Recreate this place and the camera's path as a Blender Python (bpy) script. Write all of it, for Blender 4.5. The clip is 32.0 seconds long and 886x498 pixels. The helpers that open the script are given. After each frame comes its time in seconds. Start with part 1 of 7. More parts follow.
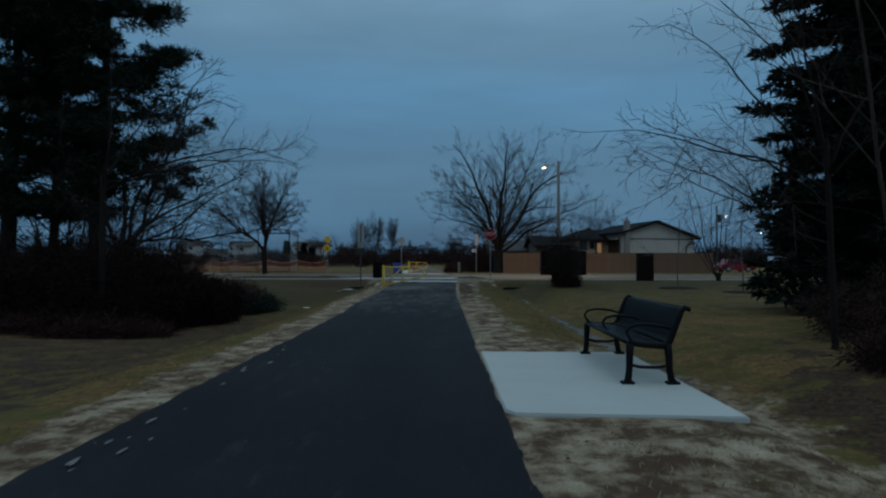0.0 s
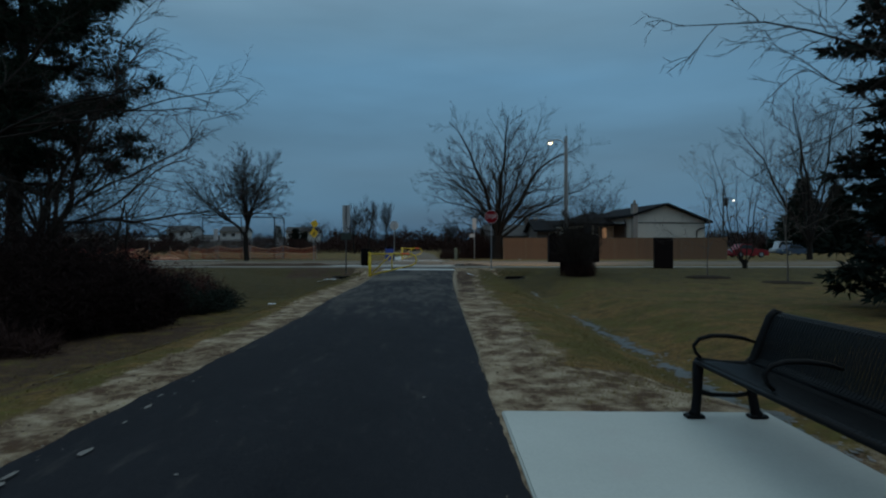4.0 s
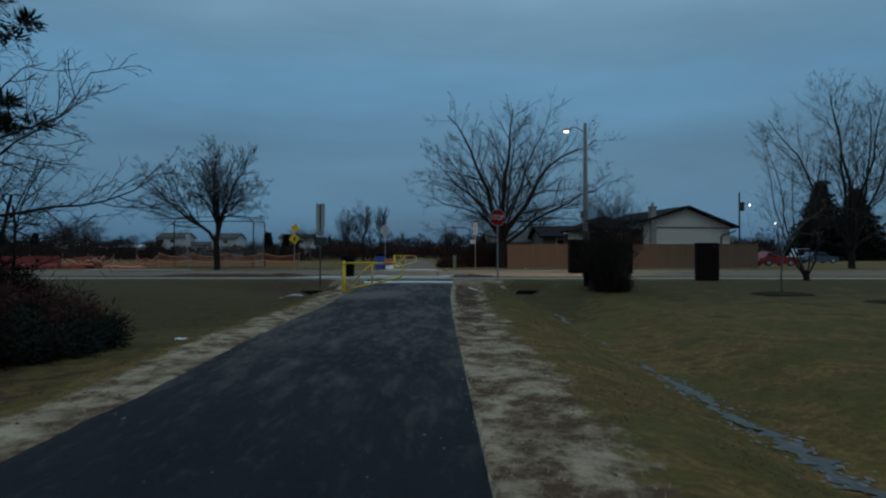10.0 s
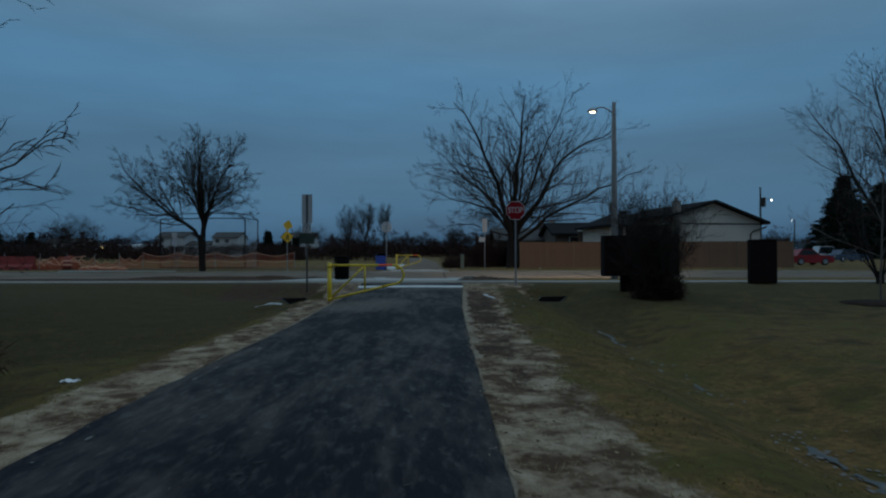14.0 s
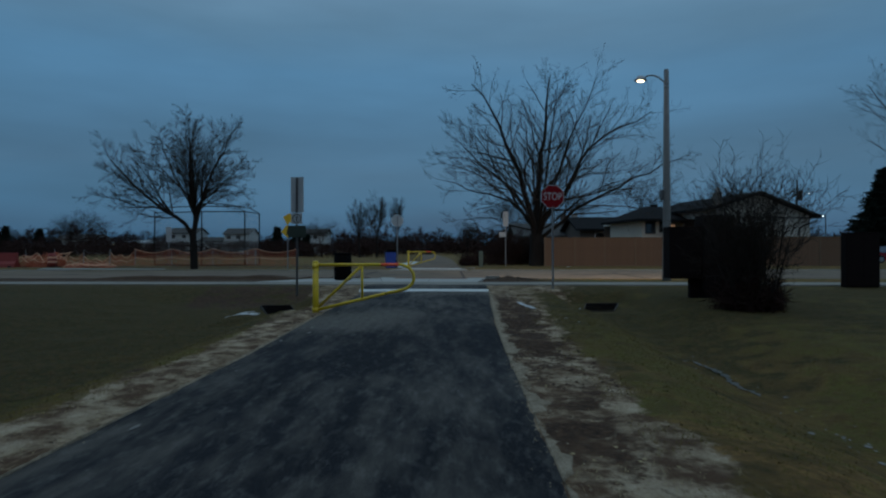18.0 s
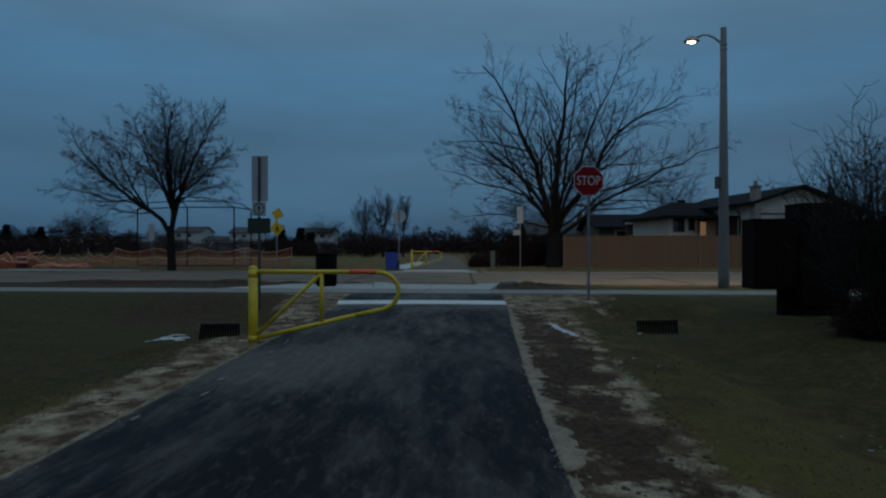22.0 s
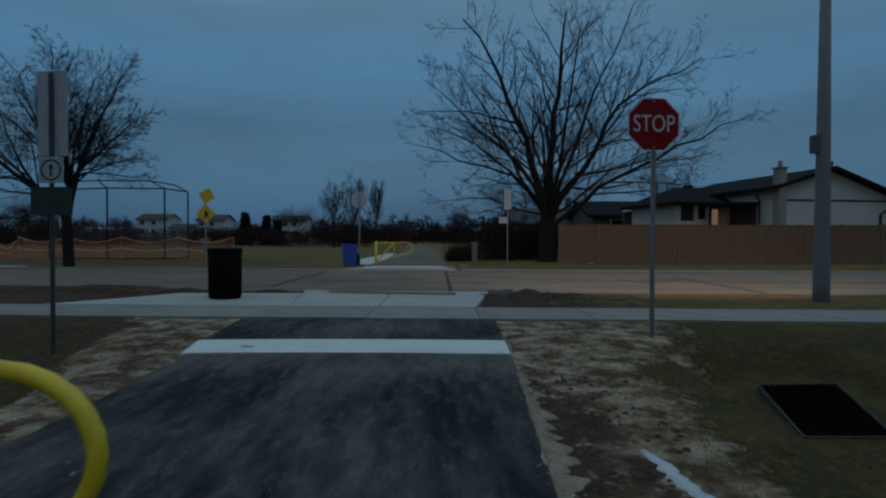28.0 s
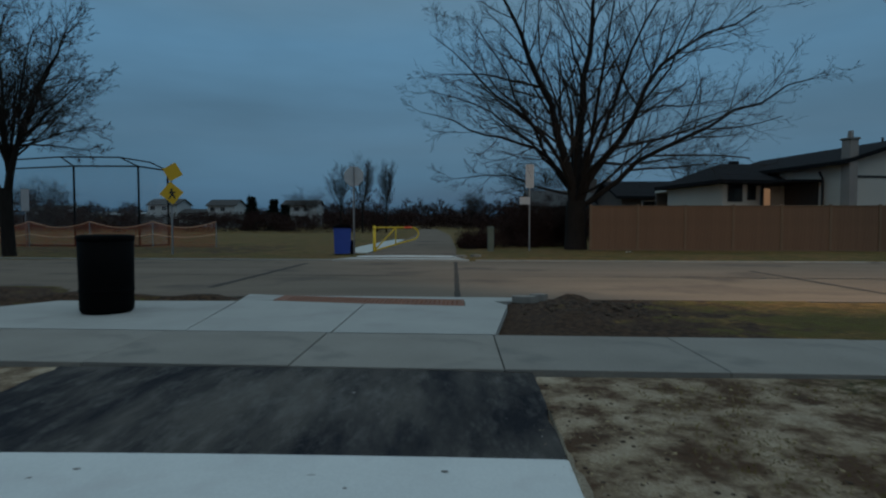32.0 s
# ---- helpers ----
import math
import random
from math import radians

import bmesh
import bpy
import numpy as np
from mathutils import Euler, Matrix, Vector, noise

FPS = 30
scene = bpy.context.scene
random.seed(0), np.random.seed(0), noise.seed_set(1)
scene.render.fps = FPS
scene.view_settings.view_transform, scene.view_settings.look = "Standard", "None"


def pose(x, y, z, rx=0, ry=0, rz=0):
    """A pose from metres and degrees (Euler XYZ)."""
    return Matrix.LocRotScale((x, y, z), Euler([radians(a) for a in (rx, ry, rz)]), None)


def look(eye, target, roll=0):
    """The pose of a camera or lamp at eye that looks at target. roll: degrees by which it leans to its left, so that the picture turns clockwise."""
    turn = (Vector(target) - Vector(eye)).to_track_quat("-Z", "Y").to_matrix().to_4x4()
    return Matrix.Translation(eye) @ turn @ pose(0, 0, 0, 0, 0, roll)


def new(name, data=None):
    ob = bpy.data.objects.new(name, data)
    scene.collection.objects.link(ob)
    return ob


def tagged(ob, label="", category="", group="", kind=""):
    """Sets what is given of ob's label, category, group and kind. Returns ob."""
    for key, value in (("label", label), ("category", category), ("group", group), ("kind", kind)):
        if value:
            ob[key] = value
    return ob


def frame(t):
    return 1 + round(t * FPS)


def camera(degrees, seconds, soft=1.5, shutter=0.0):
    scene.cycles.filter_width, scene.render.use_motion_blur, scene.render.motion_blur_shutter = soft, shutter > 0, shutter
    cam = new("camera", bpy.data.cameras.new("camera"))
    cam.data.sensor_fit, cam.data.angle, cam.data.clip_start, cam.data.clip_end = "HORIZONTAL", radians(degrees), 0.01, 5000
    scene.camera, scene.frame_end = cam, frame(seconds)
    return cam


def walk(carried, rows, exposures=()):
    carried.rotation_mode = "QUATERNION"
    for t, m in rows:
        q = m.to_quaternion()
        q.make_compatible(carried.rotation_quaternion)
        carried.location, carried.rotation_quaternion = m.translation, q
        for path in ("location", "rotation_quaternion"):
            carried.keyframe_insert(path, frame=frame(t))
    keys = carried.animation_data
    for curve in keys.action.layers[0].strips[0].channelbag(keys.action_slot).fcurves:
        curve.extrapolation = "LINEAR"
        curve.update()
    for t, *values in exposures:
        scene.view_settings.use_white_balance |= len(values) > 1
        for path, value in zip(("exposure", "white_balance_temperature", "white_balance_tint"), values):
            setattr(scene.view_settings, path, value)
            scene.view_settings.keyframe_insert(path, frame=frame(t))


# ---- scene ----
cam = camera(74.5, 32.0, 2.2, 0.5)
METRES, EYE, TILT, LEAN, TURN = 32.0, 1.2, -0.65, 0.0, -0.4
ROWS = [
    (0.0, 0.0, 0.0, 0.0, -0.0, 1.87, -0.06),
    (0.5, 0.0009, 0.0154, 0.0012, -0.76, 1.79, -0.07),
    (1.0, -0.0012, 0.03, 0.0004, -1.63, 1.35, 0.02),
    (1.5, -0.0004, 0.043, -0.0003, -1.37, 1.18, -0.13),
    (2.0, 0.0014, 0.0582, 0.001, -1.29, 0.94, -0.1),
    (2.5, -0.0006, 0.073, 0.0013, -0.57, 1.12, -0.06),
    (3.0, -0.0009, 0.0868, 0.0005, 0.16, 0.98, -0.0),
    (3.5, 0.0007, 0.1017, 0.0015, -0.27, 0.73, 0.05),
    (5.5, 0.0027, 0.1609, 0.0017, -0.43, -0.4, 0.06),
    (6.0, 0.0055, 0.1768, 0.0014, -0.27, -0.58, -0.04),
    (6.5, 0.0059, 0.1921, 0.0015, -0.46, -0.26, 0.12),
    (7.0, 0.0054, 0.2068, 0.003, 0.02, 0.2, 0.12),
    (7.5, 0.0083, 0.2225, 0.0038, 0.23, 0.33, 0.04),
    (8.0, 0.0077, 0.2363, 0.0027, -0.24, 0.38, 0.11),
    (8.5, 0.0072, 0.2492, 0.0032, -0.27, 0.86, 0.08),
    (9.0, 0.0092, 0.2647, 0.0041, -0.42, 0.86, -0.02),
    (9.5, 0.0081, 0.2794, 0.003, -0.62, 0.99, 0.08),
    (10.0, 0.0071, 0.2942, 0.0037, -0.46, 1.18, 0.04),
    (10.5, 0.0079, 0.3109, 0.0048, -0.7, 1.26, 0.05),
    (11.0, 0.005, 0.3265, 0.0042, -0.75, 1.43, 0.09),
    (11.5, 0.0042, 0.3406, 0.0037, -0.36, 1.57, 0.0),
    (12.0, 0.0045, 0.3558, 0.0051, -0.53, 1.48, 0.04),
    (12.5, 0.0025, 0.3709, 0.0047, -0.54, 1.36, 0.1),
    (13.0, 0.0039, 0.3852, 0.004, -0.2, 0.99, 0.16),
    (13.5, 0.0052, 0.3998, 0.0049, -0.39, 0.87, 0.2),
    (14.0, 0.004, 0.4149, 0.006, 0.02, 1.05, 0.18),
    (14.5, 0.0052, 0.4307, 0.0053, 0.38, 0.91, 0.04),
    (16.5, 0.0011, 0.4935, 0.0058, 0.72, 0.42, 0.13),
    (17.0, -0.0012, 0.5089, 0.0067, 1.44, 0.47, 0.05),
    (17.5, -0.0002, 0.5258, 0.0073, 1.48, 0.55, -0.04),
    (18.0, -0.0024, 0.5414, 0.0066, 1.36, 0.74, 0.11),
    (18.5, -0.0035, 0.5557, 0.0069, 1.86, 0.83, 0.03),
    (19.0, -0.0025, 0.5723, 0.0081, 1.89, 0.61, 0.02),
    (19.5, -0.0045, 0.5878, 0.0073, 1.71, 0.74, 0.1),
    (20.0, -0.004, 0.6021, 0.007, 1.82, 0.79, -0.0),
    (20.5, -0.002, 0.6177, 0.0085, 1.38, 0.63, -0.01),
    (21.0, -0.003, 0.6339, 0.0086, 1.53, 0.75, 0.01),
    (21.5, -0.0016, 0.6494, 0.008, 1.96, 0.74, -0.05),
    (22.0, -0.001, 0.6661, 0.0083, 2.31, 0.68, 0.01),
    (22.5, -0.0029, 0.6819, 0.0093, 2.89, 0.61, 0.08),
    (23.0, -0.0008, 0.6987, 0.0089, 2.8, 0.45, 0.09),
    (23.5, -0.0003, 0.7143, 0.0089, 2.31, 0.34, 0.18),
    (24.0, -0.0008, 0.73, 0.0095, 1.97, 0.25, 0.11),
    (24.5, 0.0018, 0.7459, 0.0104, 1.49, -0.37, 0.02),
    (25.0, 0.0022, 0.7613, 0.0094, 1.14, -0.54, 0.01),
    (25.5, 0.0033, 0.7767, 0.0097, 1.21, -0.64, -0.02),
    (27.5, 0.005, 0.8413, 0.0127, 0.62, -0.64, -0.18),
    (28.0, 0.0032, 0.8588, 0.0135, 0.26, -0.4, -0.16),
    (28.5, 0.0056, 0.8752, 0.0126, -0.04, -0.37, -0.17),
    (29.0, 0.0065, 0.892, 0.0134, -0.51, -0.45, -0.18),
    (29.5, 0.0048, 0.909, 0.014, -0.28, -0.46, -0.18),
    (30.0, 0.0069, 0.9271, 0.0132, 0.06, -0.66, -0.23),
    (30.5, 0.0064, 0.9442, 0.0129, 0.54, -0.85, -0.12),
    (31.0, 0.0058, 0.9598, 0.0135, 1.13, -0.96, -0.11),
    (31.5, 0.0096, 0.9768, 0.0147, 1.65, -1.6, -0.11),
    (32.0, 0.009, 0.9943, 0.0132, 1.78, -1.86, -0.07),
]
EXPOSURES = ((0.0, 0.02, 6480, 10), (3.0, 0.05, 6650, 10), (6.0, 0.20, 7300, 10), (8.0, 0.23, 7150, 10), (9.0, 0.22, 6900, 10), (12.0, 0.0, 6480, 10), (13.0, -0.13, 6320, 10), (14.2, -0.18, 6280, 10), (17.0, -0.14, 6240, 10), (18.5, -0.17, 6260, 10), (20.0, -0.20, 6240, 10), (21.0, -0.36, 6200, 10), (22.0, -0.44, 6200, 10), (23.0, -0.46, 6200, 10), (25.0, -0.38, 6280, 10), (28.0, -0.33, 6260, 10), (29.0, -0.28, 6330, 10), (31.0, -0.29, 6550, 10), (32.0, -0.12, 6750, 10))
walk(cam, [(t, pose(0, 0, EYE, TILT, LEAN, TURN) @ pose(METRES * x, METRES * y, METRES * z, 90 + pitch, roll, yaw)) for t, x, y, z, yaw, pitch, roll in ROWS], EXPOSURES)


# ---------------------------------------------------------------- world, sun, exposure
def nodes_of(tree):
    tree.nodes.clear()
    return tree.nodes, tree.links


SKY_LOW, SKY_MID, SKY_HIGH, SKY_TOP = (0.034, 0.108, 0.190), (0.057, 0.148, 0.250), (0.106, 0.226, 0.348), (0.42, 0.59, 0.72)


def dusk_world():
    world = bpy.data.worlds.new("dusk_sky")
    scene.world = world
    world.use_nodes = True
    n, l = nodes_of(world.node_tree)
    out, bg = n.new("ShaderNodeOutputWorld"), n.new("ShaderNodeBackground")
    coord, sep = n.new("ShaderNodeTexCoord"), n.new("ShaderNodeSeparateXYZ")
    ramp = n.new("ShaderNodeValToRGB")
    e = ramp.color_ramp.elements
    e[0].position, e[0].color = 0.0, (*SKY_LOW, 1)
    e[1].position, e[1].color = 1.0, (*SKY_TOP, 1)
    for p, c, k in ((0.07, SKY_LOW, 1.42), (0.13, SKY_MID, 1.07), (0.185, SKY_MID, 1.10), (0.215, SKY_MID, 1.26), (0.24, SKY_MID, 1.37), (0.27, SKY_MID, 1.40), (0.34, SKY_HIGH, 0.98)):
        e.new(p).color = (*(k * q for q in c), 1)
    mapping = n.new("ShaderNodeMapping")
    mapping.inputs["Scale"].default_value = (1.1, 1.1, 5.0)
    cloud = n.new("ShaderNodeTexNoise")
    cloud.inputs["Scale"].default_value, cloud.inputs["Detail"].default_value, cloud.inputs["Roughness"].default_value = 1.9, 4.5, 0.52
    cr = n.new("ShaderNodeMapRange")
    cr.inputs["From Min"].default_value, cr.inputs["From Max"].default_value = 0.34, 0.66
    cr.inputs["To Min"].default_value, cr.inputs["To Max"].default_value = 0.90, 1.11
    mul = n.new("ShaderNodeMix")
    mul.data_type, mul.blend_type = "RGBA", "MULTIPLY"
    mul.inputs["Factor"].default_value = 1.0
    sky = n.new("ShaderNodeTexSky")
    sky.sky_type, sky.sun_disc, sky.sun_elevation, sky.sun_rotation = "NISHITA", False, radians(1.0), radians(200)
    bright = n.new("ShaderNodeMix")
    bright.data_type, bright.blend_type = "RGBA", "ADD"
    bright.inputs["Factor"].default_value = 0.02
    l.new(coord.outputs["Generated"], sep.inputs[0])
    drift, push, lift = n.new("ShaderNodeTexNoise"), n.new("ShaderNodeMath"), n.new("ShaderNodeMath")
    drift.inputs["Scale"].default_value, drift.inputs["Detail"].default_value = 2.3, 3.0
    push.operation, push.inputs[1].default_value, push.inputs[2].default_value = "MULTIPLY_ADD", 0.09, -0.045
    lift.operation = "ADD"
    l.new(mapping.outputs[0], drift.inputs["Vector"])
    l.new(drift.outputs["Fac"], push.inputs[0])
    l.new(sep.outputs["Z"], lift.inputs[0])
    l.new(push.outputs[0], lift.inputs[1])
    l.new(lift.outputs[0], ramp.inputs["Fac"])
    l.new(coord.outputs["Generated"], mapping.inputs["Vector"])
    l.new(mapping.outputs[0], cloud.inputs["Vector"])
    l.new(cloud.outputs["Fac"], cr.inputs["Value"])
    l.new(ramp.outputs["Color"], mul.inputs["A"])
    l.new(cr.outputs[0], mul.inputs["B"])
    l.new(mul.outputs["Result"], bright.inputs["A"])
    l.new(sky.outputs[0], bright.inputs["B"])
    l.new(bright.outputs["Result"], bg.inputs["Color"])
    bg.inputs["Strength"].default_value = 1.0
    l.new(bg.outputs[0], out.inputs[0])


dusk_world()
sun_data = bpy.data.lights.new("sun", "SUN")
sun_data.energy, sun_data.angle, sun_data.color = 0.12, radians(40), (1.0, 0.95, 0.9)
sun = new("sun", sun_data)
sun.matrix_world = look((0, 0, 0), (-0.5, 0.6, -1.0))


# ---------------------------------------------------------------- materials
def material(name, base, base2=None, rough=0.8, scale=3.0, fine=40.0, bump=0.2, metal=0.0, spot=None, spot_size=0.6, stretch=(1, 1, 1), spec=0.5, per_piece=0.0, contrast=(0.35, 0.65)):
    """A surface in two colours at two scales, with fine relief; spot: a third colour in stains."""
    m = bpy.data.materials.new(name)
    m.use_nodes = True
    n, l = nodes_of(m.node_tree)
    out, bsdf = n.new("ShaderNodeOutputMaterial"), n.new("ShaderNodeBsdfPrincipled")
    coord, mp = n.new("ShaderNodeTexCoord"), n.new("ShaderNodeMapping")
    mp.inputs["Scale"].default_value = stretch
    l.new(coord.outputs["Object"], mp.inputs["Vector"])
    a, b = n.new("ShaderNodeTexNoise"), n.new("ShaderNodeTexNoise")
    a.inputs["Scale"].default_value, a.inputs["Detail"].default_value = scale, 5.0
    b.inputs["Scale"].default_value, b.inputs["Detail"].default_value = fine, 4.0
    l.new(mp.outputs[0], a.inputs["Vector"])
    l.new(mp.outputs[0], b.inputs["Vector"])
    mixv = n.new("ShaderNodeMath")
    mixv.operation = "ADD"
    half = n.new("ShaderNodeMath")
    half.operation, half.inputs[1].default_value = "MULTIPLY", 0.5
    l.new(a.outputs["Fac"], mixv.inputs[0])
    l.new(b.outputs["Fac"], mixv.inputs[1])
    l.new(mixv.outputs[0], half.inputs[0])
    rng = n.new("ShaderNodeMapRange")
    rng.inputs["From Min"].default_value, rng.inputs["From Max"].default_value = contrast
    l.new(half.outputs[0], rng.inputs["Value"])
    mix = n.new("ShaderNodeMix")
    mix.data_type = "RGBA"
    base2 = base2 or tuple(0.7 * c for c in base)
    mix.inputs["A"].default_value, mix.inputs["B"].default_value = (*base2, 1), (*base, 1)
    l.new(rng.outputs[0], mix.inputs["Factor"])
    colour = mix.outputs["Result"]
    if spot:
        s = n.new("ShaderNodeTexNoise")
        s.inputs["Scale"].default_value, s.inputs["Detail"].default_value = 1.0 / spot_size, 6.0
        sr = n.new("ShaderNodeMapRange")
        sr.inputs["From Min"].default_value, sr.inputs["From Max"].default_value = 0.55, 0.72
        l.new(coord.outputs["Object"], s.inputs["Vector"])
        l.new(s.outputs["Fac"], sr.inputs["Value"])
        mix2 = n.new("ShaderNodeMix")
        mix2.data_type = "RGBA"
        l.new(sr.outputs[0], mix2.inputs["Factor"])
        l.new(colour, mix2.inputs["A"])
        mix2.inputs["B"].default_value = (*spot, 1)
        colour = mix2.outputs["Result"]
    if per_piece:
        info, pr_ = n.new("ShaderNodeObjectInfo"), n.new("ShaderNodeMapRange")
        pr_.inputs["To Min"].default_value, pr_.inputs["To Max"].default_value = 1 - per_piece, 1 + per_piece
        l.new(info.outputs["Random"], pr_.inputs["Value"])
        mul = n.new("ShaderNodeMix")
        mul.data_type, mul.blend_type = "RGBA", "MULTIPLY"
        mul.inputs["Factor"].default_value = 1.0
        l.new(colour, mul.inputs["A"])
        l.new(pr_.outputs[0], mul.inputs["B"])
        colour = mul.outputs["Result"]
    l.new(colour, bsdf.inputs["Base Color"])
    bsdf.inputs["Roughness"].default_value, bsdf.inputs["Metallic"].default_value = rough, metal
    bsdf.inputs["Specular IOR Level"].default_value = spec
    if bump:
        bp = n.new("ShaderNodeBump")
        bp.inputs["Strength"].default_value, bp.inputs["Distance"].default_value = bump, 0.02
        l.new(half.outputs[0], bp.inputs["Height"])
        l.new(bp.outputs[0], bsdf.inputs["Normal"])
    l.new(bsdf.outputs[0], out.inputs[0])
    return m


def glow(name, colour, strength):
    m = bpy.data.materials.new(name)
    m.use_nodes = True
    n, l = nodes_of(m.node_tree)
    out, em = n.new("ShaderNodeOutputMaterial"), n.new("ShaderNodeEmission")
    em.inputs["Color"].default_value, em.inputs["Strength"].default_value = (*colour, 1), strength
    l.new(em.outputs[0], out.inputs[0])
    return m


def ground_material():
    """Turf, straw-covered shoulder and bare soil, by two values stored on the sheet, broken up by noise; soil also
    carries painted tree shade on the left lawn.
    """
    m = bpy.data.materials.new("ground_cover")
    m.use_nodes = True
    n, l = nodes_of(m.node_tree)
    out, bsdf = n.new("ShaderNodeOutputMaterial"), n.new("ShaderNodeBsdfPrincipled")
    coord = n.new("ShaderNodeTexCoord")

    def noise_at(scale, detail=5.0, rough=0.55):
        t = n.new("ShaderNodeTexNoise")
        t.inputs["Scale"].default_value, t.inputs["Detail"].default_value, t.inputs["Roughness"].default_value = scale, detail, rough
        l.new(coord.outputs["Object"], t.inputs["Vector"])
        return t.outputs["Fac"]

    def ramp_of(value, lo, hi):
        r = n.new("ShaderNodeMapRange")
        r.inputs["From Min"].default_value, r.inputs["From Max"].default_value = lo, hi
        l.new(value, r.inputs["Value"])
        return r.outputs[0]

    def mixed(f, a, b):
        x = n.new("ShaderNodeMix")
        x.data_type = "RGBA"
        l.new(f, x.inputs["Factor"])
        for k, v in (("A", a), ("B", b)):
            if isinstance(v, tuple):
                x.inputs[k].default_value = (*v, 1)
            else:
                l.new(v, x.inputs[k])
        return x.outputs["Result"]

    def math2(op, a, b):
        x = n.new("ShaderNodeMath")
        x.operation = op
        for i, v in enumerate((a, b)):
            if isinstance(v, float):
                x.inputs[i].default_value = v
            else:
                l.new(v, x.inputs[i])
        return x.outputs[0]

    def stored(key):
        a = n.new("ShaderNodeAttribute")
        a.attribute_name = key
        return a.outputs["Fac"]

    big, mid, fine, grit, patch = noise_at(0.55), noise_at(2.2), noise_at(14.0), noise_at(60.0), noise_at(4.5, 6.0, 0.65)
    turf = mixed(ramp_of(math2("ADD", big, math2("MULTIPLY", mid, 0.5)), 0.66, 0.84), GRASS_GREEN, GRASS_DRY)
    turf = mixed(ramp_of(math2("ADD", stored("lush"), math2("MULTIPLY", math2("SUBTRACT", math2("ADD", mid, big), 1.0), 2.2)), 0.25, 0.85), turf, GRASS_LUSH)
    turf = mixed(ramp_of(math2("ADD", fine, math2("MULTIPLY", patch, 0.6)), 0.62, 1.02), turf, GRASS_DARK)
    blotch = noise_at(1.3, 8.0, 0.72)
    turf = mixed(math2("MULTIPLY", ramp_of(blotch, 0.50, 0.66), 0.55), turf, GRASS_SHADE)
    turf = mixed(math2("MULTIPLY", ramp_of(noise_at(7.0, 8.0, 0.8), 0.54, 0.70), 0.4), turf, GRASS_PALE)
    mat = noise_at(3.0, 6.0, 0.6)
    straw = mixed(ramp_of(math2("ADD", math2("MULTIPLY", mat, 1.6), math2("MULTIPLY", fine, 0.6)), 0.92, 1.22), SOIL, STRAW)
    straw = mixed(ramp_of(math2("ADD", math2("MULTIPLY", grit, 0.6), math2("MULTIPLY", mat, 1.2)), 0.92, 1.16), straw, STRAW_LIGHT)
    straw = mixed(math2("MULTIPLY", ramp_of(noise_at(1.7, 6.0, 0.65), 0.50, 0.64), 0.42), straw, SOIL)
    soil = mixed(ramp_of(fine, 0.35, 0.65), SOIL_DARK, SOIL)

    edge = math2("MULTIPLY", math2("SUBTRACT", math2("ADD", mid, fine), 1.0), 0.9)
    fray = math2("MULTIPLY", math2("SUBTRACT", noise_at(1.25, 7.0, 0.68), 0.5), 1.7)
    f1 = ramp_of(math2("ADD", stored("straw"), math2("ADD", math2("MULTIPLY", edge, 0.6), fray)), 0.40, 0.62)
    ragged = math2("MULTIPLY", math2("SUBTRACT", noise_at(1.9, 5.0, 0.6), 0.5), 1.9)
    f2 = ramp_of(math2("ADD", stored("soil"), math2("ADD", edge, ragged)), 0.42, 0.62)
    colour = mixed(f2, mixed(f1, turf, straw), soil)
    l.new(colour, bsdf.inputs["Base Color"])
    bsdf.inputs["Roughness"].default_value = 0.95
    bsdf.inputs["Specular IOR Level"].default_value = 0.2
    bp = n.new("ShaderNodeBump")
    bp.inputs["Strength"].default_value, bp.inputs["Distance"].default_value = 0.8, 0.03
    l.new(math2("ADD", fine, grit), bp.inputs["Height"])
    l.new(bp.outputs[0], bsdf.inputs["Normal"])
    l.new(bsdf.outputs[0], out.inputs[0])
    return m


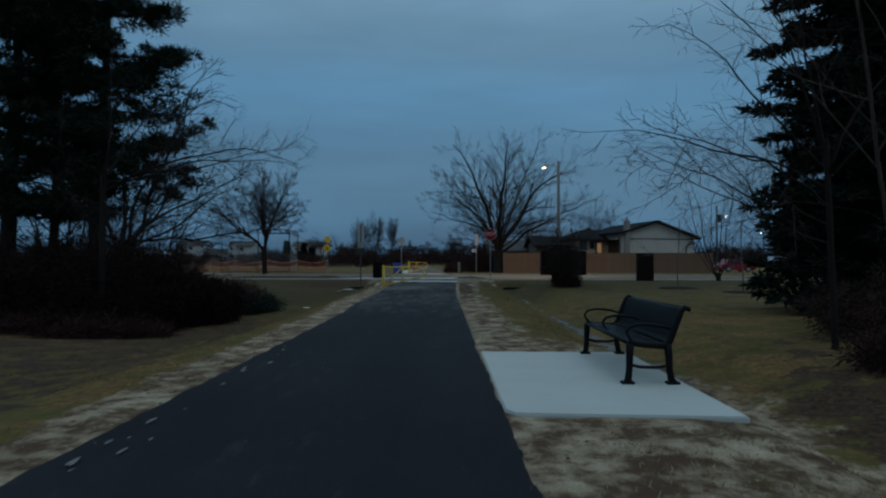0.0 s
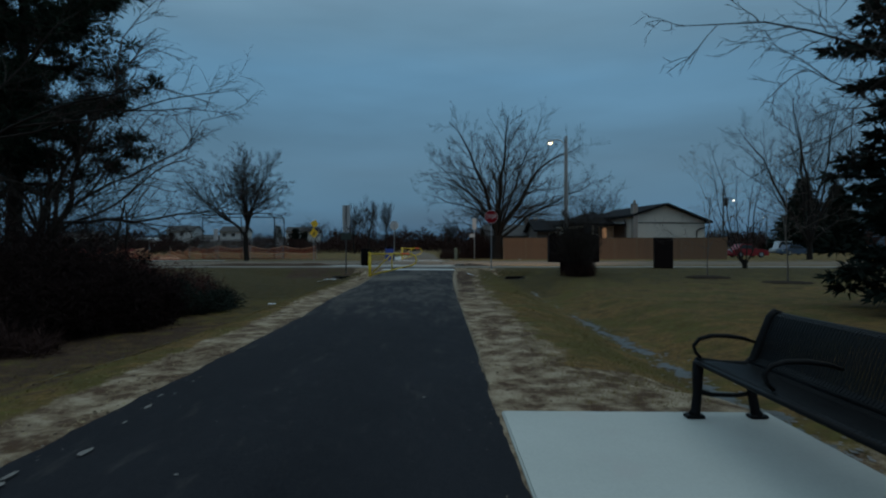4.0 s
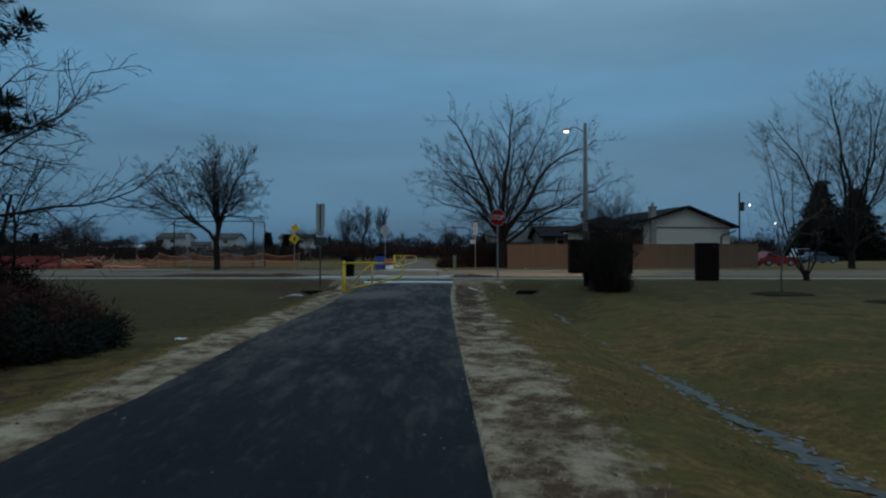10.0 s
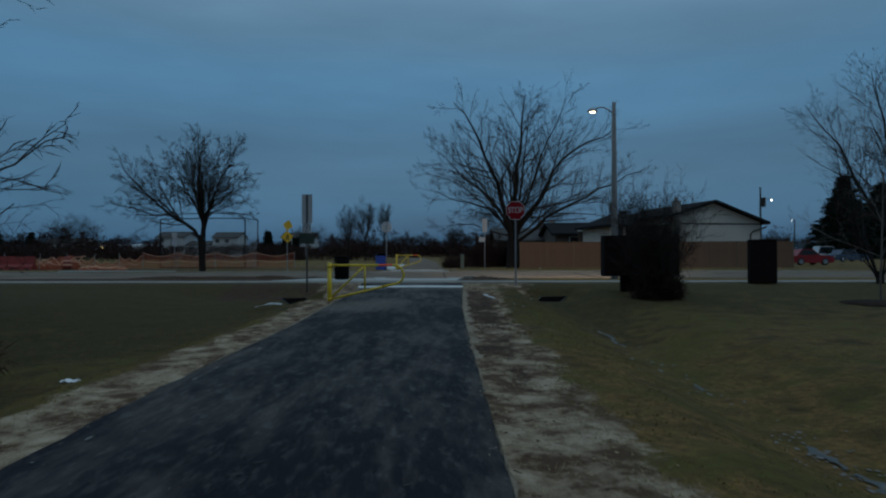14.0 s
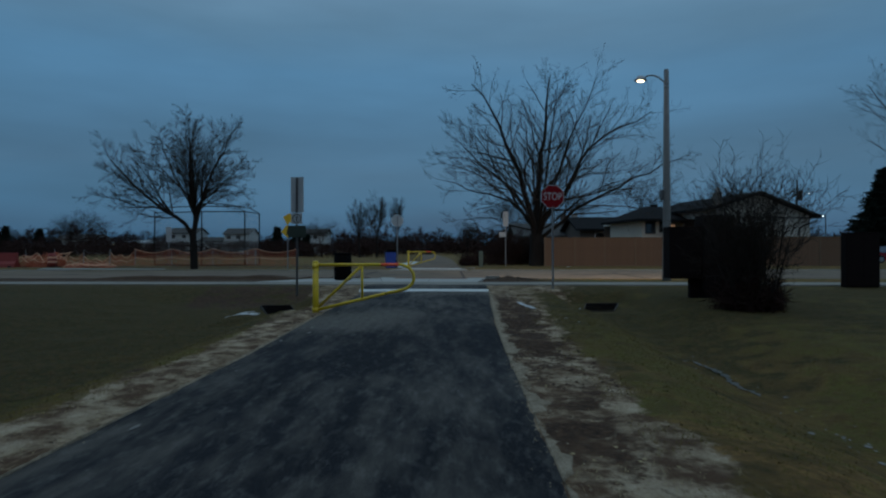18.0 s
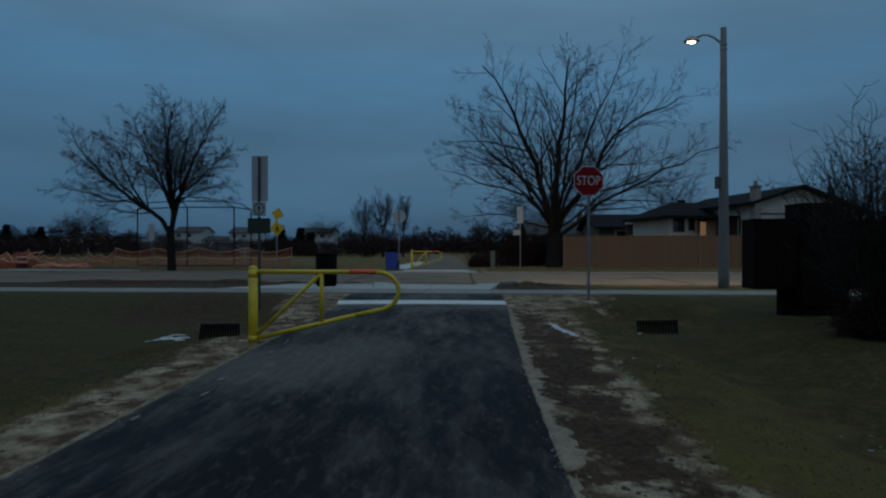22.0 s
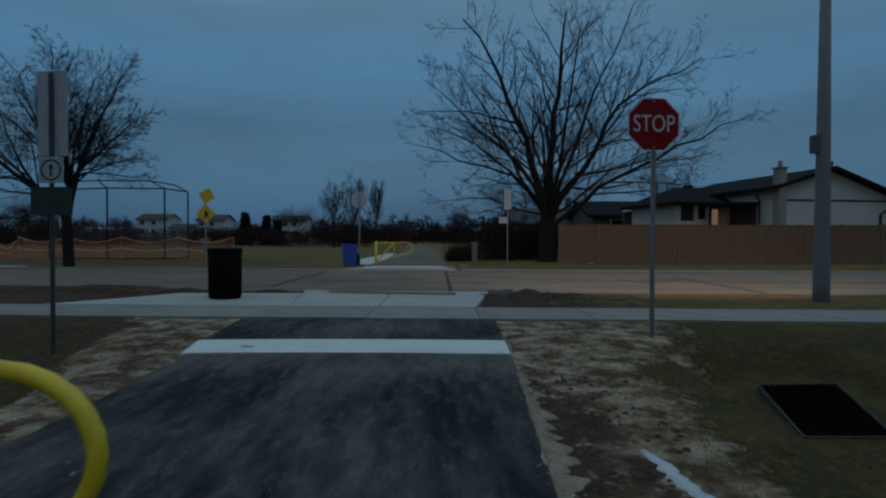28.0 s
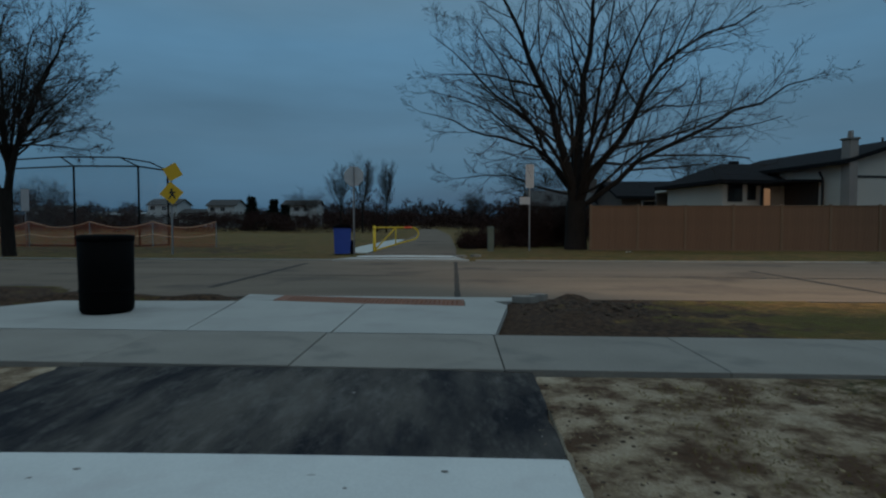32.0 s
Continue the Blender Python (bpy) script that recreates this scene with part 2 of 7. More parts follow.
def asphalt_material():
    """Fresh asphalt: fine stone grain, darker and greyer patches, pale dust in streaks where the path is dusty."""
    m = bpy.data.materials.new("fresh_asphalt")
    m.use_nodes = True
    n, l = nodes_of(m.node_tree)
    out, bsdf = n.new("ShaderNodeOutputMaterial"), n.new("ShaderNodeBsdfPrincipled")
    coord = n.new("ShaderNodeTexCoord")

    def noise_at(scale, detail, stretch, rough=0.6):
        mp, t = n.new("ShaderNodeMapping"), n.new("ShaderNodeTexNoise")
        mp.inputs["Scale"].default_value = stretch
        mp.inputs["Rotation"].default_value = (0, 0, 0.5)
        t.inputs["Scale"].default_value, t.inputs["Detail"].default_value, t.inputs["Roughness"].default_value = scale, detail, rough
        l.new(coord.outputs["Object"], mp.inputs["Vector"])
        l.new(mp.outputs[0], t.inputs["Vector"])
        return t.outputs["Fac"]

    def ramp_of(value, lo, hi):
        r = n.new("ShaderNodeMapRange")
        r.inputs["From Min"].default_value, r.inputs["From Max"].default_value = lo, hi
        l.new(value, r.inputs["Value"])
        return r.outputs[0]

    def mixed(f, a, b):
        x = n.new("ShaderNodeMix")
        x.data_type = "RGBA"
        l.new(f, x.inputs["Factor"])
        for k, v in (("A", a), ("B", b)):
            if isinstance(v, tuple):
                x.inputs[k].default_value = (*v, 1)
            else:
                l.new(v, x.inputs[k])
        return x.outputs["Result"]

    def math2(op, a, b):
        x = n.new("ShaderNodeMath")
        x.operation = op
        for i, v in enumerate((a, b)):
            if isinstance(v, float):
                x.inputs[i].default_value = v
            else:
                l.new(v, x.inputs[i])
        return x.outputs[0]

    dust = n.new("ShaderNodeAttribute")
    dust.attribute_name = "dust"
    broad, streak, grain = noise_at(0.8, 4.0, (1, 0.5, 1)), noise_at(3.6, 7.0, (1.0, 0.24, 1), 0.66), noise_at(110.0, 2.0, (1, 1, 1))
    base = mixed(ramp_of(broad, 0.35, 0.68), (0.0066, 0.0066, 0.0094), (0.0142, 0.0142, 0.0180))
    base = mixed(ramp_of(grain, 0.50, 0.80), base, (0.034, 0.033, 0.034))
    level = math2("ADD", math2("ADD", streak, math2("MULTIPLY", broad, 0.5)), math2("MULTIPLY", dust.outputs["Fac"], 0.26))
    smear = math2("MULTIPLY", ramp_of(level, 0.89, 1.22), 0.68)
    colour = mixed(smear, base, (0.128, 0.114, 0.097))
    scuff, mottle = noise_at(8.0, 6.0, (1.2, 0.45, 1), 0.72), noise_at(28.0, 4.0, (1, 1, 1), 0.7)
    worn = math2("MULTIPLY", math2("MINIMUM", math2("ADD", dust.outputs["Fac"], 0.10), 1.0), 0.55)
    colour = mixed(math2("MULTIPLY", ramp_of(math2("ADD", scuff, math2("MULTIPLY", dust.outputs["Fac"], 0.06)), 0.56, 0.80), worn), colour, (0.165, 0.155, 0.140))
    colour = mixed(math2("MULTIPLY", ramp_of(mottle, 0.52, 0.75), 0.20), colour, (0.050, 0.049, 0.050))
    l.new(colour, bsdf.inputs["Base Color"])
    bsdf.inputs["Roughness"].default_value, bsdf.inputs["Specular IOR Level"].default_value = 0.85, 0.15
    bp = n.new("ShaderNodeBump")
    bp.inputs["Strength"].default_value, bp.inputs["Distance"].default_value = 0.5, 0.01
    l.new(grain, bp.inputs["Height"])
    l.new(bp.outputs[0], bsdf.inputs["Normal"])
    l.new(bsdf.outputs[0], out.inputs[0])
    return m


GRASS_LUSH = (0.0370, 0.0370, 0.0098)
GRASS_SHADE, GRASS_PALE = (0.0504, 0.0400, 0.0112), (0.2072, 0.1450, 0.0496)
GRASS_GREEN, GRASS_DRY, GRASS_DARK = (0.1150, 0.1000, 0.0215), (0.2560, 0.1440, 0.0485), (0.0902, 0.0530, 0.0195)
SOIL, SOIL_DARK, STRAW, STRAW_LIGHT = (0.095, 0.053, 0.030), (0.030, 0.017, 0.0105), (0.305, 0.224, 0.144), (0.49, 0.390, 0.276)
M_GROUND = ground_material()
M_ASPHALT = asphalt_material()
M_ROAD = material("worn_road", (0.225, 0.183, 0.146), (0.152, 0.123, 0.099), 0.9, 0.5, 60.0, 0.3, spot=(0.115, 0.097, 0.085), spot_size=2.2, stretch=(0.35, 1.6, 1), spec=0.0)
M_TAR = material("tar_seal", (0.055, 0.049, 0.044), (0.085, 0.075, 0.066), 0.9, 4.0, 60.0, 0.2, spec=0.03)
M_CONCRETE = material("new_concrete", (0.485, 0.500, 0.460), (0.425, 0.440, 0.405), 0.85, 1.5, 60.0, 0.12, spot=(0.45, 0.44, 0.41), spot_size=0.5)
M_WALK = material("walk_concrete", (0.285, 0.265, 0.232), (0.225, 0.207, 0.182), 0.9, 1.2, 70.0, 0.2, spot=(0.18, 0.17, 0.155), spot_size=0.7, per_piece=0.06, spec=0.04)
M_RAMP = material("ramp_concrete", (0.40, 0.395, 0.365), (0.34, 0.335, 0.31), 0.9, 1.2, 70.0, 0.15, spot=(0.32, 0.31, 0.29), spot_size=0.8, spec=0.12)
M_WHITE = material("white_marking", (0.63, 0.64, 0.61), (0.55, 0.56, 0.535), 0.7, 2.0, 60.0, 0.15, spot=(0.54, 0.53, 0.51), spot_size=0.35)
M_RUST = material("cast_iron_tactile", (0.24, 0.095, 0.05), (0.17, 0.07, 0.04), 0.8, 6.0, 60.0, 0.3)
M_YELLOW = material("yellow_paint", (0.72, 0.50, 0.02), (0.62, 0.42, 0.015), 0.45, 5.0, 60.0, 0.05, spot=(0.40, 0.28, 0.03), spot_size=0.25)
M_RED = material("red_reflective", (1.0, 0.13, 0.04), (0.96, 0.11, 0.035), 0.4, 5.0, 60.0, 0.0)
M_BLACK = material("black_metal", (0.005, 0.005, 0.006), (0.008, 0.008, 0.008), 0.50, 6.0, 80.0, 0.05, spec=0.10)
M_BIN = material("black_plastic", (0.0035, 0.003, 0.003), (0.002, 0.002, 0.002), 0.75, 4.0, 60.0, 0.05, spec=0.06)
M_BOARD = material("dark_board", (0.013, 0.0075, 0.007), (0.008, 0.005, 0.005), 0.85, 4.0, 60.0, 0.1, spec=0.1)
M_STEEL = material("galvanised_steel", (0.33, 0.34, 0.35), (0.25, 0.26, 0.27), 0.5, 6.0, 90.0, 0.05, metal=0.6)
M_POLE = material("concrete_pole", (0.185, 0.18, 0.172), (0.135, 0.13, 0.125), 0.9, 5.0, 90.0, 0.15)
M_STOP = material("stop_red", (0.22, 0.007, 0.012), (0.18, 0.006, 0.010), 0.6, 3.0, 60.0, 0.0, spec=0.1)
M_LETTER = material("sign_white", (0.80, 0.80, 0.80), (0.72, 0.72, 0.72), 0.5, 3.0, 60.0, 0.0)
M_STOPTEXT = material("stop_lettering", (0.52, 0.50, 0.50), (0.45, 0.43, 0.43), 0.5, 3.0, 60.0, 0.0)
# Steel grey darkened; the route sign post's shade is put into this colour.
M_DIMSTEEL = material("dimmed_steel", (0.105, 0.108, 0.112), (0.07, 0.072, 0.075), 0.65, 6.0, 90.0, 0.08, metal=0.4)
M_SIGNBACK = material("bare_aluminium", (0.46, 0.47, 0.48), (0.38, 0.39, 0.40), 0.55, 4.0, 60.0, 0.03, metal=0.3)
M_SIGNDARK = material("dark_green_sign", (0.030, 0.045, 0.034), (0.022, 0.034, 0.026), 0.5, 4.0, 60.0, 0.0)
M_WARN = material("warning_yellow", (0.78, 0.44, 0.012), (0.68, 0.38, 0.01), 0.45, 3.0, 60.0, 0.0)
M_INK = material("sign_black", (0.012, 0.012, 0.012), None, 0.6, 3.0, 60.0, 0.0)
M_BLUE = material("blue_plastic", (0.010, 0.050, 0.30), (0.008, 0.040, 0.25), 0.5, 4.0, 60.0, 0.03)
M_FENCE = material("cedar_board", (0.195, 0.105, 0.060), (0.140, 0.075, 0.043), 0.85, 2.0, 30.0, 0.2, stretch=(6, 6, 0.6), spot=(0.14, 0.095, 0.065), spot_size=1.2, per_piece=0.05)
M_POST = material("cedar_post", (0.20, 0.125, 0.075), (0.15, 0.095, 0.058), 0.85, 2.0, 30.0, 0.2, stretch=(6, 6, 0.6))
M_ORANGE = material("orange_mesh", (0.50, 0.115, 0.05), (0.38, 0.085, 0.04), 0.7, 3.0, 40.0, 0.0)
M_ORANGE_PALE = material("pale_band", (0.75, 0.40, 0.25), (0.66, 0.33, 0.2), 0.7, 3.0, 40.0, 0.0)
M_BARK = material("grey_bark", (0.024, 0.019, 0.016), (0.013, 0.0105, 0.009), 0.95, 4.0, 40.0, 0.6, stretch=(3, 3, 0.7), spec=0.15)
M_TWIG = material("twig_bark", (0.040, 0.031, 0.026), (0.026, 0.020, 0.017), 0.95, 8.0, 60.0, 0.0, spec=0.15)
M_PALE_BARK = material("pale_bark", (0.135, 0.112, 0.095), (0.075, 0.062, 0.054), 0.95, 5.0, 50.0, 0.4, stretch=(3, 3, 0.7))
M_BROWNBARK = material("brown_bark", (0.060, 0.044, 0.036), (0.035, 0.026, 0.022), 0.95, 5.0, 50.0, 0.3, stretch=(3, 3, 0.7), spec=0.1)
M_PINE = material("pine_needles", (0.016, 0.028, 0.018), (0.010, 0.018, 0.012), 0.9, 2.0, 20.0, 0.0, spec=0.1)
M_SPRUCE = material("spruce_needles", (0.014, 0.022, 0.016), (0.009, 0.014, 0.011), 0.9, 2.0, 20.0, 0.0, spec=0.1)
M_JUNIPER = material("juniper_needles", (0.015, 0.022, 0.015), (0.009, 0.014, 0.010), 0.85, 3.0, 30.0, 0.0, spec=0.2)
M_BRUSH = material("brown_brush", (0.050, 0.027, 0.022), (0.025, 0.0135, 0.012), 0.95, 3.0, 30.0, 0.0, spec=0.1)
# M_BRUSH darkened: the deep shade inside the brush is put into the colour.
M_SHADEBRUSH = material("shaded_brush", (0.022, 0.0130, 0.0115), (0.012, 0.0072, 0.0066), 0.95, 3.0, 30.0, 0.0, spec=0.05)
M_REDBRUSH = material("red_twigs", (0.085, 0.035, 0.028), (0.05, 0.022, 0.02), 0.95, 3.0, 30.0, 0.0, spec=0.1)
M_GRASS = material("grass_blades", (0.1650, 0.1100, 0.0336), (0.0935, 0.0780, 0.0184), 0.9, 0.6, 9.0, 0.0, spec=0.15)
M_STRAW = material("straw_litter", (0.4240, 0.3300, 0.1886), (0.2862, 0.2200, 0.1230), 0.9, 2.0, 20.0, 0.0, spec=0.15)
M_CLOD = material("soil_clods", (0.0901, 0.0550, 0.0323), (0.0339, 0.0200, 0.0127), 0.95, 4.0, 30.0, 0.4)
M_STONE = material("pale_stone", (0.42, 0.40, 0.36), (0.28, 0.27, 0.25), 0.9, 6.0, 60.0, 0.3)
M_WATER = material("ditch_water", (0.115, 0.112, 0.100), (0.040, 0.038, 0.032), 0.45, 9.0, 30.0, 0.6, spec=0.30)
M_ICE = material("snow_patch", (0.60, 0.62, 0.64), (0.38, 0.39, 0.40), 0.8, 5.0, 50.0, 0.3)
M_SIDING = material("pale_siding", (0.56, 0.515, 0.445), (0.49, 0.45, 0.39), 0.8, 0.6, 30.0, 0.05)
M_BROWNWALL = material("brown_brick_far", (0.105, 0.080, 0.066), (0.080, 0.061, 0.052), 0.9, 1.0, 40.0, 0.1)
M_BRICKWALL = material("house_brick", (0.30, 0.26, 0.23), (0.23, 0.20, 0.18), 0.9, 1.0, 40.0, 0.1)
M_ROOF = material("dark_shingles", (0.015, 0.014, 0.015), (0.009, 0.009, 0.010), 0.95, 2.0, 25.0, 0.3, spec=0.1)
M_TRIM = material("dark_trim", (0.03, 0.027, 0.026), None, 0.6, 3.0, 30.0, 0.0)
M_WINDOW = material("dark_glass", (0.012, 0.014, 0.017), None, 0.08, 3.0, 30.0, 0.0, spec=0.8)
M_FARROOF = material("far_roof", (0.085, 0.082, 0.080), (0.06, 0.058, 0.056), 0.95, 1.0, 20.0, 0.0, spec=0.05)
M_WHITEFAR = material("far_white", (0.46, 0.46, 0.45), (0.38, 0.38, 0.37), 0.8, 0.5, 20.0, 0.0)
M_CARRED = material("red_car_paint", (0.28, 0.012, 0.018), None, 0.25, 3.0, 30.0, 0.0)
M_CARBLUE = material("blue_car_paint", (0.05, 0.075, 0.12), None, 0.25, 3.0, 30.0, 0.0)
M_CARWHITE = material("white_car_paint", (0.6, 0.62, 0.64), None, 0.25, 3.0, 30.0, 0.0)
M_TYRE = material("tyre", (0.012, 0.012, 0.012), None, 0.9, 3.0, 30.0, 0.0)
M_MULCH = material("mulch", (0.028, 0.020, 0.016), (0.045, 0.033, 0.026), 0.95, 5.0, 40.0, 0.5, spec=0.03)
M_BAR = material("rusty_bar", (0.0065, 0.0030, 0.0025), (0.0030, 0.0020, 0.0018), 1.0, 6.0, 40.0, 0.2, spec=0.02)
M_DUST = material("dried_dust", (0.085, 0.080, 0.076), (0.045, 0.043, 0.043), 0.95, 14.0, 60.0, 0.2, spec=0.1)
M_CRUMB = material("dusty_crumb", (0.24, 0.22, 0.20), (0.12, 0.11, 0.10), 0.9, 6.0, 60.0, 0.2)
M_RIM = material("worn_rim", (0.085, 0.072, 0.06), (0.045, 0.038, 0.033), 0.9, 5.0, 50.0, 0.3)
M_GRAVEL = material("pale_gravel", (0.36, 0.295, 0.215), (0.15, 0.115, 0.08), 0.95, 7.0, 70.0, 0.8, spec=0.1)
M_BARRIER = material("red_plastic_barrier", (0.26, 0.030, 0.022), (0.19, 0.022, 0.018), 0.6, 3.0, 40.0, 0.05)
M_BRICKRED = material("red_brick_far", (0.16, 0.07, 0.055), (0.12, 0.055, 0.045), 0.9, 1.0, 30.0, 0.0)
M_PEDESTAL = material("grey_green_plastic", (0.13, 0.15, 0.115), (0.10, 0.115, 0.09), 0.7, 4.0, 40.0, 0.03)
G_LAMP = glow("lamp_glow", (1.0, 0.76, 0.45), 9.0)
G_FARLAMP = glow("far_lamp_glow", (1.0, 0.92, 0.8), 9.0)
G_WINDOW = glow("lit_window", (1.0, 0.58, 0.33), 0.17)
G_HEAD = glow("headlight_glow", (1.0, 0.62, 0.2), 5.0)


# ---------------------------------------------------------------- mesh helpers
class Shape:
    """Vertices and faces of one mesh."""

    def __init__(self):
        self.v, self.f = [], []

    def quad_box(self, lo, hi, bevel=0.0):
        (x0, y0, z0), (x1, y1, z1) = lo, hi
        b = min(bevel, (x1 - x0) / 3, (y1 - y0) / 3, (z1 - z0) / 3)
        if b <= 0:
            k = len(self.v)
            self.v += [(x, y, z) for z in (z0, z1) for y in (y0, y1) for x in (x0, x1)]
            self.f += [tuple(k + i for i in q) for q in ((0, 2, 3, 1), (4, 5, 7, 6), (0, 1, 5, 4), (1, 3, 7, 5), (3, 2, 6, 7), (2, 0, 4, 6))]
            return self
        rings = []
        for z, d in ((z0, b), (z0 + b, 0), (z1 - b, 0), (z1, b)):
            k = len(self.v)
            c = b if d == 0 else b + d * 0.4
            xs0, xs1, ys0, ys1 = x0 + d, x1 - d, y0 + d, y1 - d
            self.v += [(xs0 + c, ys0, z), (xs1 - c, ys0, z), (xs1, ys0 + c, z), (xs1, ys1 - c, z), (xs1 - c, ys1, z), (xs0 + c, ys1, z), (xs0, ys1 - c, z), (xs0, ys0 + c, z)]
            rings.append([k + i for i in range(8)])
        self.f.append(tuple(reversed(rings[0])))
        self.f.append(tuple(rings[-1]))
        for a, c in zip(rings, rings[1:]):
            self.f += [(a[i], a[(i + 1) % 8], c[(i + 1) % 8], c[i]) for i in range(8)]
        return self

    def tube(self, pts, radii, sides=6, cap=True):
        pts = [Vector(p) for p in pts]
        if not hasattr(radii, "__len__"):
            radii = [radii] * len(pts)
        rings = []
        for i, p in enumerate(pts):
            d = (pts[min(i + 1, len(pts) - 1)] - pts[max(i - 1, 0)]).normalized()
            if i == 0:
                up = Vector((0, 0, 1)) if abs(d.z) < 0.9 else Vector((1, 0, 0))
                side = d.cross(up).normalized()
            else:
                side = (side - d * side.dot(d)).normalized()
            other = d.cross(side)
            k = len(self.v)
            for s in range(sides):
                a = 2 * math.pi * s / sides
                self.v.append(tuple(p + (side * math.cos(a) + other * math.sin(a)) * radii[i]))
            rings.append(k)
        for a, c in zip(rings, rings[1:]):
            self.f += [(a + s, a + (s + 1) % sides, c + (s + 1) % sides, c + s) for s in range(sides)]
        if cap:
            self.f.append(tuple(rings[0] + s for s in reversed(range(sides))))
            self.f.append(tuple(rings[-1] + s for s in range(sides)))
        return self

    def lathe(self, profile, sides=24, centre=(0, 0)):
        rings = []
        for r, z in profile:
            k = len(self.v)
            self.v += [(centre[0] + r * math.cos(2 * math.pi * s / sides), centre[1] + r * math.sin(2 * math.pi * s / sides), z) for s in range(sides)]
            rings.append(k)
        for a, c in zip(rings, rings[1:]):
            self.f += [(a + s, a + (s + 1) % sides, c + (s + 1) % sides, c + s) for s in range(sides)]
        self.f.append(tuple(rings[0] + s for s in reversed(range(sides))))
        self.f.append(tuple(rings[-1] + s for s in range(sides)))
        return self

    def prism(self, outline, depth, plane="xz", at=0.0):
        """An outline pushed through by depth: plane xz goes along y, xy along z, yz along x."""
        n, k = len(outline), len(self.v)
        for d in (at, at + depth):
            for a, b in outline:
                self.v.append({"xz": (a, d, b), "xy": (a, b, d), "yz": (d, a, b)}[plane])
        self.f.append(tuple(k + i for i in range(n)))
        self.f.append(tuple(k + n + i for i in reversed(range(n))))
        self.f += [(k + i, k + n + i, k + n + (i + 1) % n, k + (i + 1) % n) for i in range(n)]
        return self

    def face(self, pts):
        k = len(self.v)
        self.v += [tuple(p) for p in pts]
        self.f.append(tuple(range(k, k + len(pts))))
        return self

    def moved(self, m):
        self.v = [tuple(m @ Vector(p)) for p in self.v]
        return self

    def mesh(self, name, mat, smooth=False):
        me = bpy.data.meshes.new(name)
        me.from_pydata(self.v, [], self.f)
        me.materials.append(mat)
        me.update()
        bm = bmesh.new()
        bm.from_mesh(me)
        bmesh.ops.recalc_face_normals(bm, faces=bm.faces) if len(bm.faces) < 60000 else None
        bm.to_mesh(me)
        bm.free()
        if smooth:
            me.shade_smooth()
        return me


def part(name, shape, mat, parent, label="", smooth=False):
    """One mesh object under a thing or a part."""
    ob = new(name, shape.mesh(name, mat, smooth))
    ob.parent = parent
    if label:
        ob["label"] = label
    return ob


def piece(name, me, parent, m):
    ob = new(name, me)
    ob.parent = parent
    ob.matrix_basis = m
    return ob


def thing(name, at, label, category, group="", turn=0.0):
    ob = new(name)
    ob.empty_display_size = 0.2
    ob.matrix_basis = pose(at[0], at[1], at[2], 0, 0, turn)
    return tagged(ob, label, category, group)


def structure(name, shape, mat, label="", smooth=False):
    return tagged(new(name, shape.mesh(name, mat, smooth)), label, kind="structure")


def lerp(x, pts):
    return float(np.interp(x, [p[0] for p in pts], [p[1] for p in pts]))


# ---------------------------------------------------------------- the plan
GRADE = ((-30, -0.1), (12, -0.1), (25, -0.15), (33, 0.0), (38, 0.07), (3000, 0.07))
PATH_LEFT = ((-30, -2.57), (6, -2.53), (12, -2.46), (15, -2.47), (19, -2.64), (28.7, -2.62), (32, -2.52), (33.9, -2.56), (34.8, -2.72), (36.9, -2.86))
PATH_RIGHT = ((-30, 0.56), (8, 0.57), (14, 0.62), (19, 0.66), (24, 0.73), (27.5, 0.79), (30.5, 0.91), (33.9, 1.07), (36.9, 1.14))
DITCH = ((-30, 3.9), (6, 3.55), (10, 3.45), (18, 3.6), (26, 3.85), (34, 4.2))
SKEW = -0.04
GRATES = ((4.05, 33.2, -0.39), (-4.3, 31.7, -0.30))
WALK_NEAR, WALK_FAR, ROAD_NEAR, ROAD_FAR = 36.57, 38.02, 41.35, 50.7


def smooth_step(a, b, x):
    t = min(max((x - a) / (b - a), 0.0), 1.0)
    return t * t * (3 - 2 * t)


def height(x, y, rough=True):
    v = y - SKEW * x
    base = lerp(y, GRADE)
    near = 1 - smooth_step(33.6, 36.3, v)
    d = x - lerp(y, DITCH)
    right = 0.45 * math.exp(-(d / (0.95 if d < 0 else 1.5)) ** 2) * smooth_step(lerp(y, PATH_RIGHT) + 0.4, lerp(y, PATH_RIGHT) + 1.9, x)
    if x > lerp(y, DITCH):
        right = max(right, 0.10 * (1 - smooth_step(5, 12, x)))
    right *= 1 - 0.9 * smooth_step(2.6, 4.2, y) * (1 - smooth_step(8.6, 9.8, y)) * (1 - smooth_step(2.55, 3.1, x))
    s = lerp(y, PATH_LEFT) - 0.8 - x
    left = (0.40 if y > 14 else lerp(y, ((0, 0.12), (8, 0.16), (14, 0.40)))) * smooth_step(0, 1.5, s) * (1 - 0.75 * smooth_step(4.0, 8.0, s))
    z = base - near * (right + left)
    for gx, gy, gz in GRATES:
        k = 1 - smooth_step(1.12, 1.9, max(abs(x - gx) * 1.6, abs(y - gy)))
        z += (gz - z) * k
        if k > 0.9:
            return z
    if rough:
        off_path = max(smooth_step(0.0, 0.35, x - lerp(y, PATH_RIGHT)), smooth_step(0.0, 0.35, lerp(y, PATH_LEFT) - x))
        z += off_path * near * (0.030 * noise.noise((x * 1.3, y * 1.3, 0)) + 0.016 * noise.noise((x * 4.1, y * 4.1, 5)))
    return z


